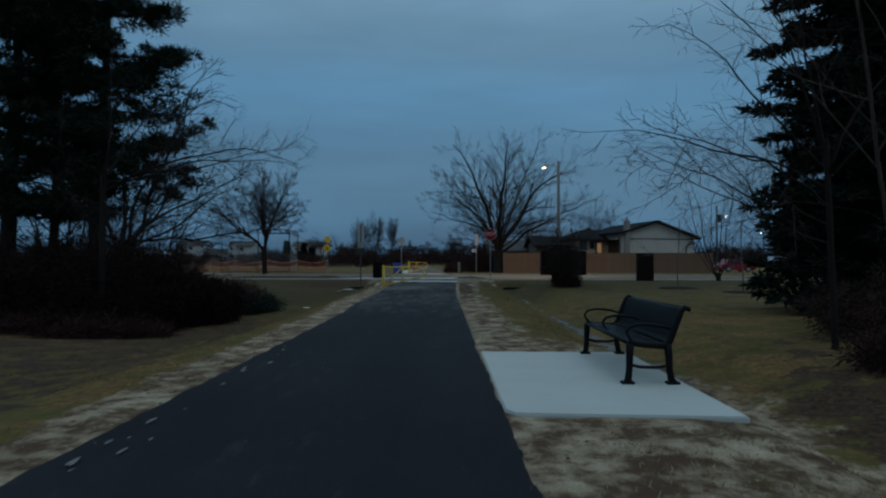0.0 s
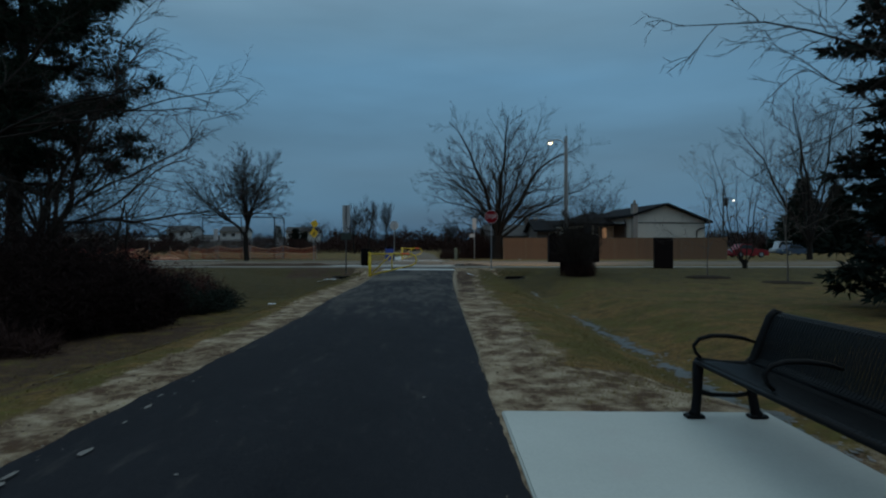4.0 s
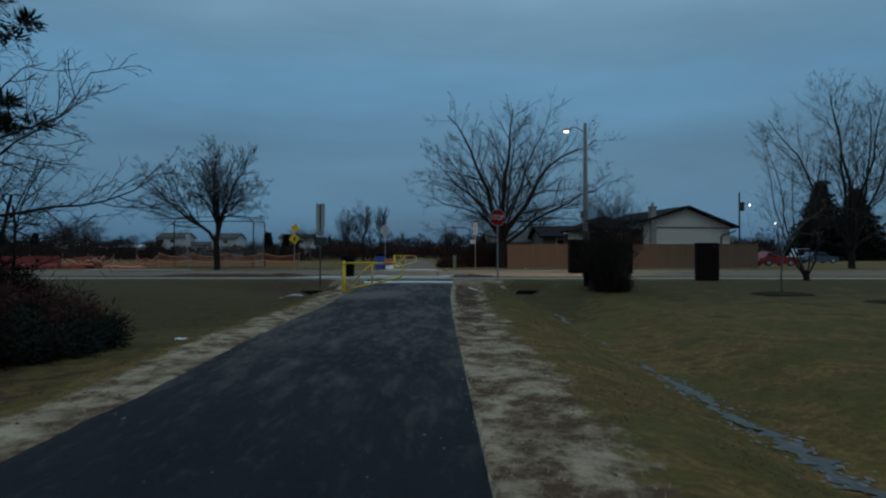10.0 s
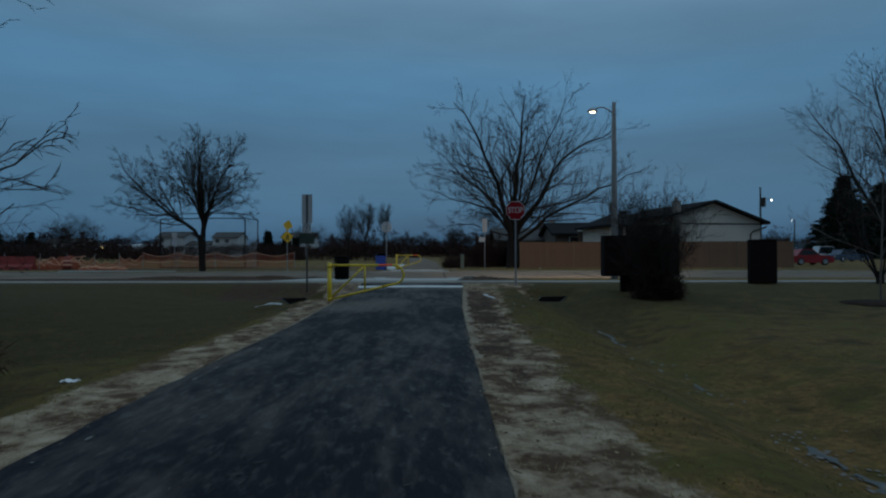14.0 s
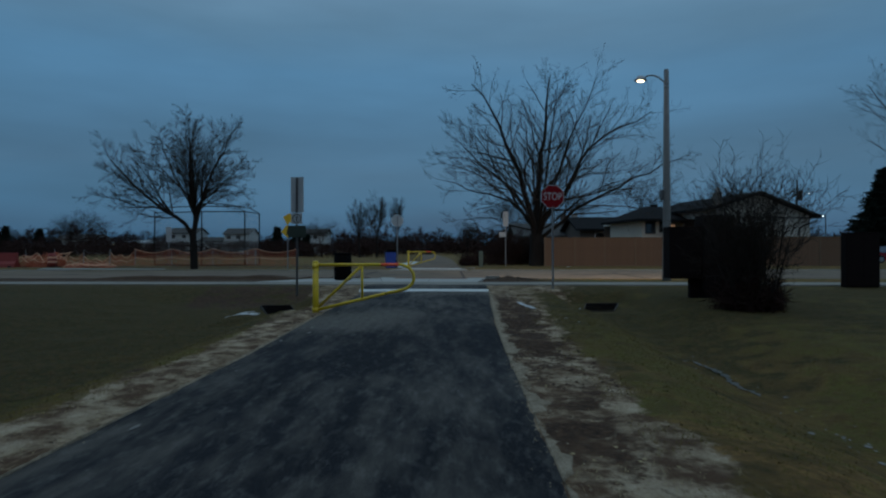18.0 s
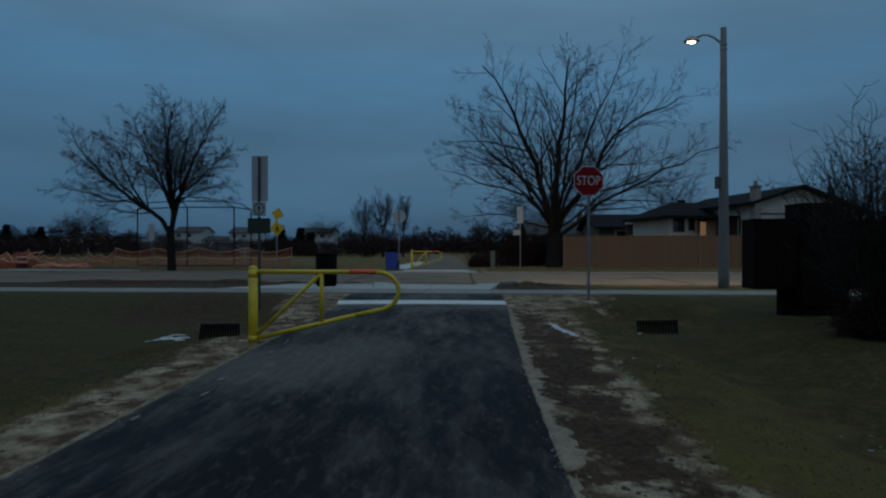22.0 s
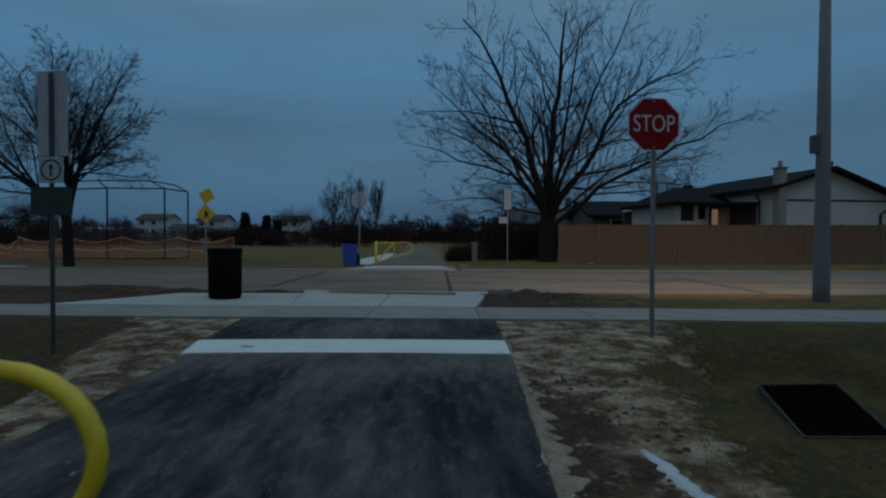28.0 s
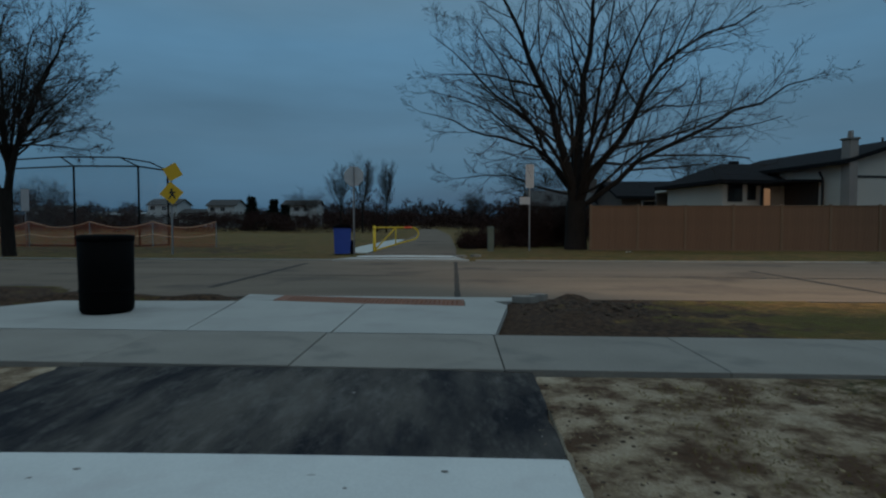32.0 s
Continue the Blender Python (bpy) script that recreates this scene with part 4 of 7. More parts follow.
def build_warning():
    s = thing("warning_sign", (-10.3, 53.7, -0.1), "yellow crossing sign of two stacked diamonds on a post", "sign", turn=32.0)
    channel_post(s, -0.2, 3.6, M_STEEL)
    lower = part("lower_diamond", Shape().prism([(0, 2.06), (0.42, 2.50), (0, 2.94), (-0.42, 2.50)], 0.004, "xz", -0.008).moved(pose(0, 0, 2.5, 0, -6, 0) @ pose(0, 0, -2.5)), M_WARN, s)
    part("upper_diamond", Shape().prism([(0, 2.92), (0.36, 3.30), (0, 3.68), (-0.36, 3.30)], 0.004, "xz", -0.008).moved(pose(0.05, 0, 3.3, 0, 14, 0) @ pose(0, 0, -3.3)), M_WARN, s)
    part("symbol", Shape().face([(x * 0.8, -0.0095, 2.49 + z * 0.8) for x, z in ((-0.02, -0.02), (-0.16, -0.26), (-0.09, -0.27), (0.02, -0.1), (0.11, -0.27), (0.18, -0.25), (0.07, 0.0), (0.17, 0.05), (0.15, 0.1), (0.03, 0.08), (0.05, 0.22), (-0.04, 0.22), (-0.06, 0.08), (-0.15, 0.02))]), M_INK, lower)


build_warning()


def build_far_sign(at, label):
    s = thing("regulation_sign", at, label, "sign")
    channel_post(s, -0.2, 3.82, M_STEEL)
    part("upper_plate", Shape().prism([(-0.18, 2.78), (0.18, 2.78), (0.18, 3.80), (-0.18, 3.80)], 0.004, "xz", -0.008), M_SIGNBACK, s, "pale sign plate")
    part("lower_plate", Shape().prism([(-0.44, 2.05), (0.02, 2.05), (0.02, 2.38), (-0.44, 2.38)], 0.004, "xz", -0.008), M_SIGNBACK, s, "small pale plate")


build_far_sign((3.70, 57.6, 0.05), "pale sign plates on a thin post by the far path")


def build_far_stop():
    s = thing("stop_sign", (-3.48, 54.3, 0.03), "grey bare back of an octagonal sign on a channel post", "sign")
    channel_post(s, -0.2, 3.40, M_STEEL)
    part("plate", Shape().prism([(x, z + 3.05) for x, z in octagon(0.40)], 0.004, "xz", 0.032), M_SIGNBACK, s, "bare grey plate seen from behind")
    n = thing("notice_sign", (-21.3, 60.8, 0.03), "pale upright rectangular notice on a post near the backstop", "sign")
    channel_post(n, -0.2, 2.95, M_STEEL)
    part("plate", Shape().prism([(-0.21, 1.85), (0.21, 1.85), (0.21, 2.95), (-0.21, 2.95)], 0.006, "xz", -0.010), M_SIGNBACK, n, "pale plate")


build_far_stop()


def build_street_lamp():
    s = thing("street_lamp", (8.12, 39.45, 0.03), "concrete street lamp with a curved arm and lit warm lamp", "lamp")
    pole = Shape().tube([(0, 0, -0.3), (0, 0, 0.4), (0, 0, 3.0), (0, 0, 7.98)], [0.165, 0.16, 0.135, 0.085], 16)
    part("pole", pole, M_POLE, s, "", True)
    arm = [(0.0, 0, 7.46), (-0.10, 0, 7.53), (-0.28, 0, 7.68), (-0.48, 0, 7.76), (-0.66, 0, 7.76), (-0.82, 0, 7.68)]
    part("arm", Shape().tube(arm, 0.032, 8), M_STEEL, s, "", True)
    for z in (7.30, 7.45):
        part("clamp", Shape().lathe(((0.105, z), (0.105, z + 0.05)), 12), M_STEEL, s)
    head = Shape().lathe(((0.06, 0.17), (0.10, 0.15), (0.17, 0.05), (0.20, 0.0), (0.185, -0.01)), 18)
    hd = part("lamp_head", head.moved(Matrix.Translation((-0.97, 0, 7.57)) @ Matrix.Diagonal((1.25, 0.8, 1, 1))), M_STEEL, s, "", True)
    bulb = part("lens", Shape().lathe(((0.105, -0.005), (0.098, -0.03), (0.06, -0.05), (0.02, -0.055)), 18).moved(Matrix.Translation((-0.97, 0, 7.565)) @ Matrix.Diagonal((1.25, 0.8, 1, 1))), G_LAMP, hd, "glowing warm lens", True)
    bulb.visible_shadow = False
    part("junction_box", Shape().quad_box((-0.24, -0.09, 3.05), (-0.12, 0.09, 3.42), 0.012), M_DIMSTEEL, s, "small grey box strapped to the pole")
    data = bpy.data.lights.new("lamp_light", "SPOT")
    data.energy, data.color, data.spot_size, data.spot_blend, data.shadow_soft_size = 1450.0, (1.0, 0.76, 0.52), radians(96), 0.55, 0.12
    light = new("lamp_light", data)
    light.matrix_basis = look((8.12 - 0.97, 39.45, 7.45), (6.9, 47.2, 0))


build_street_lamp()


# ---------------------------------------------------------------- bins and boxes
def build_bin():
    b = thing("litter_bin", (-4.14, 39.42, 0.082), "plain black round litter bin on a concrete pad", "bin")
    part("body", Shape().lathe(((0.305, 0.02), (0.322, 0.05), (0.328, 0.5), (0.335, 0.95)), 28), M_BIN, b, "", True)
    rim = Shape().lathe(((0.32, 0.94), (0.340, 0.95), (0.346, 0.985), (0.340, 1.02), (0.28, 1.03), (0.24, 1.0)), 28)
    part("rim", rim, M_BIN, b, "", True)
    part("band", Shape().lathe(((0.3275, 0.28), (0.3335, 0.285), (0.3335, 0.31), (0.3275, 0.315)), 28), M_BIN, b, "", True)
    part("foot_ring", Shape().lathe(((0.27, 0.0), (0.29, 0.0), (0.29, 0.05)), 28), M_BIN, b)


build_bin()


def build_blue_bin():
    b = thing("recycling_bin", (-3.88, 54.0, 0.06), "tall blue plastic wheeled bin with a dark lid at the roadside", "bin", turn=12.0)
    part("body", Shape().prism([(-0.29, 0.05), (0.29, 0.05), (0.325, 1.02), (-0.325, 1.02)], 0.70, "xz", -0.35), M_BLUE, b)
    part("lid", Shape().prism([(-0.34, 1.02), (0.34, 1.02), (0.33, 1.08), (0.16, 1.17), (-0.16, 1.17), (-0.33, 1.08)], 0.74, "xz", -0.37), M_BIN, b, "dark lid")
    for x in (-0.24, 0.24):
        part("wheel", Shape().lathe(((0.1, -0.03), (0.1, 0.03)), 14).moved(pose(x, 0.33, 0.1, 0, 90, 0)), M_TYRE, b)


build_blue_bin()


def build_cabinet(at, w, d, z0, z1, label, turn, raised=None):
    """A plain steel cabinet with a capped roof, raised on a pedestal (from, to, across its width) or standing on a plinth."""
    b = thing("utility_cabinet", at, label, "cabinet", "dark cabinets", turn)
    body = part("body", Shape().quad_box((0, 0, z0), (w, d, z1 - 0.03), 0.012), M_BOARD, b)
    part("roof", Shape().quad_box((-0.012, -0.015, z1 - 0.03), (w + 0.012, d + 0.015, z1), 0.012), M_BOARD, b)
    n = 2 if w > 0.6 else 1
    for i in range(n):
        x0, x1 = 0.03 + (w - 0.03) * i / n, (w - 0.03) * (i + 1) / n
        part("door", Shape().quad_box((x0, -0.009, z0 + 0.05), (x1, -0.001, z1 - 0.08), 0.003), M_BOARD, body)
    if raised:
        part("pedestal", Shape().quad_box((w * raised[0], d * 0.3, -0.3), (w * raised[1], d * 0.7, z0 + 0.002), 0.01), M_BOARD, b)
    else:
        part("plinth", Shape().quad_box((0.04, 0.04, -0.3), (w - 0.04, d - 0.04, z0 + 0.002), 0.01), M_BOARD, b)


build_cabinet((5.80, 32.88, 0.0), 0.84, 0.52, 0.44, 1.82, "near-black raised steel cabinet on a pedestal by the footway", -1.0, (0.72, 0.97))
build_cabinet((6.66, 32.80, 0.0), 0.80, 0.60, 0.10, 2.12, "taller near-black steel cabinet between two raised ones", -1.0)
build_cabinet((7.48, 32.86, 0.0), 0.84, 0.52, 0.44, 1.80, "near-black raised steel cabinet beside a bare shrub", -1.0, (0.03, 0.28))
build_cabinet((12.05, 35.3, 0.04), 0.98, 0.30, 0.01, 1.68, "near-black upright steel cabinet standing alone in the grass", -3.0)


def build_grates():
    for k, (corners, label) in enumerate(((((3.42, 32.45), (4.20, 32.45), (4.74, 34.0), (3.84, 33.95)), "rusty dark ditch inlet grate set in a concrete rim"), (((-4.28, 30.85), (-3.62, 31.0), (-4.2, 32.5), (-4.95, 32.42)), "dark ditch inlet grate set in grass"))):
        cx, cy = sum(c[0] for c in corners) / 4, sum(c[1] for c in corners) / 4
        gz = GRATES[k][2] + 0.045
        s = thing("ditch_grate", (cx, cy, gz), label, "grate", "ditch grates")
        s.matrix_basis = pose(cx, cy, gz, 2.6, 0, 0)
        loc = [(x - cx, y - cy) for x, y in corners]
        out = [(x * 1.035, y * 1.018) for x, y in loc]
        sh = Shape()
        for (a, b, c, d) in [(out[i], out[(i + 1) % 4], loc[(i + 1) % 4], loc[i]) for i in range(4)]:
            sh.prism((a, b, c, d), 0.2, "xy", -0.19)
        part("rim", sh, M_RIM, s, "worn concrete rim")
        part("pit", Shape().prism(loc, 0.02, "xy", -0.15), M_BAR, s)
        bar = 15
        for i in range(bar):
            t = (i + 0.5) / bar
            a = [loc[0][j] + (loc[1][j] - loc[0][j]) * t for j in (0, 1)]
            b = [loc[3][j] + (loc[2][j] - loc[3][j]) * t for j in (0, 1)]
            part("bar", Shape().prism(((a[0] - 0.014, a[1]), (a[0] + 0.014, a[1]), (b[0] + 0.014, b[1]), (b[0] - 0.014, b[1])), 0.05, "xy", -0.045), M_BAR, s)


build_grates()


# ---------------------------------------------------------------- trees
def bent(p, d, length, n, wob, rise, rnd):
    pts, p, d = [Vector(p)], Vector(p), Vector(d).normalized()
    for _ in range(n):
        d = (d + Vector((rnd.uniform(-wob, wob), rnd.uniform(-wob, wob), rnd.uniform(-wob, wob) + rise))).normalized()
        p = p + d * (length / n)
        pts.append(p.copy())
    return pts


def grow(limbs, rnd, p, d, length, r, level, opt):
    """One limb with its children, as (level, points, radius at the foot, radius at the tip)."""
    n = 6 if level < 2 else 4 if level < 4 else 3
    pts = bent(p, d, length, n, opt["wob"][min(level, len(opt["wob"]) - 1)], opt["rise"][min(level, len(opt["rise"]) - 1)], rnd)
    tip = r * (0.5 if level < opt["deep"] else 0.35)
    limbs.append((level, pts, r, tip))
    if level >= opt["deep"]:
        return
    k = opt["kids"][min(level, len(opt["kids"]) - 1)]
    for i in range(k):
        t = opt["from"][min(level, len(opt["from"]) - 1)]
        t = t + (1 - t) * (i + rnd.random()) / k
        f = t * n
        j = min(int(f), n - 1)
        at = pts[j].lerp(pts[j + 1], f - j)
        along = (pts[j + 1] - pts[j]).normalized()
        a = rnd.uniform(-0.5, 0.5) + i * 2.4
        side = along.orthogonal().normalized()
        side = Matrix.Rotation(a, 3, along) @ side
        spread = radians(rnd.uniform(*opt["angle"][min(level, len(opt["angle"]) - 1)]))
        nd = along * math.cos(spread) + side * math.sin(spread)
        ln = length * rnd.uniform(*opt["ratio"][min(level, len(opt["ratio"]) - 1)]) * (1.0 - 0.35 * t if level else 1.0)
        grow(limbs, rnd, at, nd, ln, max(opt["thin"], (r + (tip - r) * t) * rnd.uniform(*opt["taper"])), level + 1, opt)


def skin(limbs, split, k=(1, 1, 1)):
    """Tubes round the limbs, stretched by k: the thick ones and the thin ones."""
    wood, twigs = Shape(), Shape()
    for level, pts, r, tip in limbs:
        n = len(pts) - 1
        at = [(p.x * k[0], p.y * k[1], p.z * k[2]) for p in pts]
        flare = 1.35 if level == 0 else 1.0
        radii = [r + (tip - r) * i / n for i in range(n + 1)]
        radii[0] *= flare
        sh = wood if level < split else twigs
        if level < 3:
            sh.tube(at, radii, 9 if level == 0 else 6 if level < 2 else 4, False)
            continue
        keep = [0, 2] if level > 3 and n == 3 else list(range(n))
        sh.tube([at[i] for i in keep], [radii[i] for i in keep], 3, False)
        end = len(sh.v)
        sh.v.append(at[n])
        sh.f += [(end - 3, end - 2, end), (end - 2, end - 1, end), (end - 1, end - 3, end)]
    return wood, twigs


ROUND = dict(wob=(0.05, 0.14, 0.2, 0.24), rise=(0.02, 0.03, 0.0, -0.01, -0.01), kids=(8, 8, 7, 5, 4), angle=((22, 66), (26, 50), (30, 58), (30, 62)), ratio=((0.9, 1.35), (0.42, 0.66), (0.42, 0.66), (0.4, 0.65)), deep=5, split=2, thin=0.007, taper=(0.42, 0.62))
ROUND["from"] = (0.78, 0.2, 0.15, 0.12)
SPREAD = dict(wob=(0.05, 0.10, 0.12, 0.15, 0.18), rise=(0.0, 0.0, 0.05, 0.05, 0.03), kids=(6, 6, 5, 4, 3), angle=((20, 50), (20, 50), (20, 46), (20, 44), (20, 48)), ratio=((0.5, 0.7), (0.5, 0.7), (0.34, 0.60), (0.42, 0.72), (0.45, 0.85)), deep=5, split=2, thin=0.0060, taper=(0.38, 0.54), each=1.7, side=(0.24, 0.42), swing=9.0)
SPREAD["from"] = (0.3, 0.2, 0.15, 0.12)
DOMED = dict(SPREAD)
DOMED["rise"], DOMED["each"], DOMED["side"], DOMED["thin"] = (0.0, 0.0, 0.03, 0.02, 0.0), 3.0, (0.26, 0.42), 0.0062
BOUGH = dict(SPREAD)
BOUGH["deep"], BOUGH["thin"], BOUGH["each"], BOUGH["side"], BOUGH["kids"], BOUGH["rise"] = 4, 0.0032, 2.2, (0.16, 0.34), (4, 4, 4, 3, 2), (0, 0, 0.03, 0.0, -0.02)
CROOKED = dict(BOUGH)
CROOKED["swing"], CROOKED["wob"], CROOKED["each"], CROOKED["side"], CROOKED["thin"], CROOKED["ratio"] = 15.0, (0.05, 0.1, 0.22, 0.26, 0.3), 2.4, (0.20, 0.42), 0.0078, ((0.5, 0.7), (0.5, 0.7), (0.42, 0.74), (0.42, 0.74), (0.4, 0.7))
FINE_CROOKED = dict(CROOKED)
FINE_CROOKED["swing"], FINE_CROOKED["thin"], FINE_CROOKED["each"], FINE_CROOKED["side"] = 7.0, 0.0030, 3.0, (0.16, 0.36)
THICKET = dict(wob=(0.10, 0.20, 0.26, 0.3), rise=(0.04, 0.02, 0.0, -0.01), kids=(7, 6, 5, 4), angle=((25, 65), (28, 60), (30, 65)), ratio=((0.42, 0.7),), deep=4, split=1, thin=0.0035, taper=(0.4, 0.6))
THICKET["from"] = (0.25, 0.25, 0.15)


ARCHING = dict(wob=(0.10, 0.16, 0.22, 0.28), rise=(0.02, 0.0, -0.03, -0.04), kids=(5, 5, 4, 3), angle=((30, 70), (28, 60), (30, 65)), ratio=((0.6, 0.95), (0.42, 0.68), (0.4, 0.65)), deep=4, split=1, thin=0.006, taper=(0.42, 0.62))
ARCHING["from"] = (0.35, 0.2, 0.15)


LEANING = dict(wob=(0.07, 0.12, 0.18, 0.24), rise=(0.02, 0.02, 0.02, 0.0), kids=(6, 5, 4, 2), angle=((25, 60), (25, 55), (30, 60)), ratio=((0.5, 0.85), (0.45, 0.75), (0.4, 0.7)), deep=3, split=1, thin=0.0035, taper=(0.45, 0.62))
LEANING["from"] = (0.25, 0.2, 0.15)


TWIGGY = dict(wob=(0.09, 0.16, 0.22, 0.26), rise=(0.05, 0.05, 0.04, 0.03), kids=(6, 5, 4, 3), angle=((18, 46), (22, 50), (25, 55)), ratio=((0.42, 0.72), (0.45, 0.75), (0.5, 0.8)), deep=3, split=1, thin=0.0045, taper=(0.42, 0.62))
TWIGGY["from"] = (0.18, 0.2, 0.15)


def bare_tree(at, label, seed, trunks, opt, bark=None, group="", name="bare_tree", fit_box=None, lean=0.0):
    """trunks: (offset, direction, length, radius). fit_box: (width, depth, height) that the crown is scaled to."""
    rnd = random.Random(seed)
    t = thing(name, at, label, "tree", group)
    limbs = []
    for off, d, ln, r in trunks:
        grow(limbs, rnd, off, d, ln, r, 0, opt)
    k = (1, 1, 1)
    if fit_box:
        allv = np.array([tuple(p) for q in limbs for p in q[1]])
        mid = np.percentile(allv[:, :2], (1, 99), axis=0)
        k = (fit_box[0] / (mid[1][0] - mid[0][0]), fit_box[1] / (mid[1][1] - mid[0][1]), fit_box[2] / allv[:, 2].max())
        off = lean - k[0] * (mid[1][0] + mid[0][0]) / 2
        for q in limbs:
            for p in q[1]:
                p.x += off / k[0] * smooth_step(1.0, 7.0, p.z)
    wood, twigs = skin(limbs, opt["split"], k)
    part("trunk", wood, bark or M_BARK, t, "", True)
    part("crown", twigs, M_TWIG if bark is None else bark, t, "fine bare twigs")
    return t


def leader(limbs, rnd, z, az, e0, e1, length, r, opt, foot=(0.0, 0.0), branch=False):
    """A main limb that leaves the trunk, or an earlier main limb, at height z towards az, bending from slope e0 to e1 (degrees)."""
    n, p = 10, Vector((foot[0] + 0.1 * math.cos(radians(az)), foot[1] + 0.1 * math.sin(radians(az)), z))
    if branch:
        p = min((a.lerp(b, q / 4) for lv, line, *_ in limbs if lv < 2 for a, b in zip(line, line[1:]) for q in range(4)), key=lambda c: (c - p).length)
    pts, swing, dip = [p.copy()], 0.0, 0.0
    for i in range(n):
        swing, dip = 0.8 * swing + rnd.gauss(0, opt["swing"]), 0.6 * dip + rnd.gauss(0, opt["swing"])
        a, e = radians(az + swing), radians(e0 + (e1 - e0) * i / (n - 1) + dip)
        p = p + Vector((math.cos(a) * math.cos(e), math.sin(a) * math.cos(e), math.sin(e))) * (length / n)
        pts.append(p.copy())
    tip = max(r * 0.12, opt["thin"])
    limbs.append((1, pts, r, tip))
    k = max(4, int(length * opt["each"]))
    for i in range(k):
        t = 0.16 + 0.84 * (i + rnd.random()) / k
        j = min(int(t * n), n - 1)
        along = (pts[j + 1] - pts[j]).normalized()
        side = Matrix.Rotation(i * 2.4 + rnd.uniform(-0.6, 0.6), 3, along) @ along.orthogonal().normalized()
        spread = radians(rnd.uniform(24, 58))
        ln = length * rnd.uniform(*opt["side"]) * (1.15 - 0.7 * t)
        grow(limbs, rnd, pts[j].lerp(pts[j + 1], min(1.0, t * n - j)), along * math.cos(spread) + side * math.sin(spread), ln, max(opt["thin"] * 1.6, (r + (tip - r) * t) * rnd.uniform(0.26, 0.45)), 2, opt)


def spread_tree(at, label, seed, fork, r0, leaders, opt, bark=None, group="", name="bare_tree", lean=0.0):
    """A trunk up to the fork and its main limbs: (height, heading, slope at the foot, slope at the end, length, radius, and how far out they start)."""
    rnd = random.Random(seed)
    t = thing(name, at, label, "tree", group)
    limbs = [(0, [Vector((lean * q, 0.0, -0.3 + (fork + 0.3) * q)) for q in (0.0, 0.12, 0.5, 1.0)], r0, r0 * 0.78)]
    for z, az, e0, e1, ln, r, *off in leaders:
        leader(limbs, rnd, z, az, e0, e1, ln, r, opt, ((off[0] if off else 0.0) + lean * z / max(fork, 0.1), 0.0), z > fork + 0.15)
    wood, twigs = skin(limbs, opt["split"])
    part("trunk", wood, bark or M_BARK, t, "", True)
    part("crown", twigs, bark or M_TWIG, t, "fine bare twigs")
    return t


spread_tree((6.0, 58.9, 0.0), "large bare spreading tree beside the wooden fence", 11, 2.3, 0.58, (
    (2.0, 176, 80, 54, 12.2, 0.25), (7.6, 178, 22, 12, 5.6, 0.07, -1.5), (2.1, 60, 88, 76, 12.0, 0.28), (7.6, 170, 70, 56, 4.6, 0.07),
    (2.0, 0, 72, 34, 12.6, 0.20), (2.3, -15, 76, 52, 11.6, 0.12), (1.9, 2, 40, 4, 11.2, 0.16), (5.0, 0, 30, 6, 7.0, 0.07, 1.2), (2.6, 180, 12, 8, 6.2, 0.07), (2.8, 182, 50, 14, 8.2, 0.10),
    (3.2, 172, 46, 20, 8.4, 0.09), (3.0, 188, 62, 34, 9.4, 0.11), (2.3, 95, 64, 56, 10.6, 0.12), (2.3, -85, 62, 54, 10.2, 0.12), (2.5, 55, 58, 48, 10.0, 0.10),
    (2.5, -50, 56, 46, 9.6, 0.10), (2.5, 135, 56, 46, 9.8, 0.10), (2.5, -135, 54, 44, 9.2, 0.10), (2.7, -35, 34, 12, 7.6, 0.07)), SPREAD)
spread_tree((-15.6, 52.4, 0.0), "bare round-crowned tree in front of the orange fence", 5, 2.5, 0.25, (
    (2.2, 178, 66, 48, 7.6, 0.13), (4.2, 180, 40, 28, 4.8, 0.06, -0.9), (4.5, 182, 10, 12, 4.7, 0.045, -1.1), (4.1, 170, 56, 52, 5.4, 0.07, -0.8), (4.5, 190, 24, 22, 4.4, 0.045, -1.0),
    (2.4, 60, 86, 80, 6.7, 0.14), (3.2, 178, 74, 58, 6.0, 0.07), (3.2, 4, 76, 58, 5.6, 0.07), (3.5, 150, 72, 66, 5.8, 0.08), (3.8, -60, 72, 64, 5.4, 0.07), (3.6, 120, 66, 60, 5.6, 0.07), (3.6, 20, 66, 62, 5.6, 0.07), (2.4, 4, 74, 54, 6.6, 0.12), (4.2, 0, 48, 34, 3.9, 0.06, 0.4),
    (4.1, -5, 18, -18, 3.1, 0.04, 0.4), (3.9, 12, 30, -4, 3.2, 0.04, 0.3), (3.4, 90, 58, 46, 5.4, 0.07), (3.4, -90, 58, 46, 5.4, 0.07), (3.8, -120, 46, 28, 4.8, 0.05),
    (3.8, 120, 48, 34, 4.8, 0.05), (3.8, 45, 50, 34, 4.8, 0.05), (3.8, -40, 46, 28, 4.8, 0.05)), DOMED, lean=-0.12)


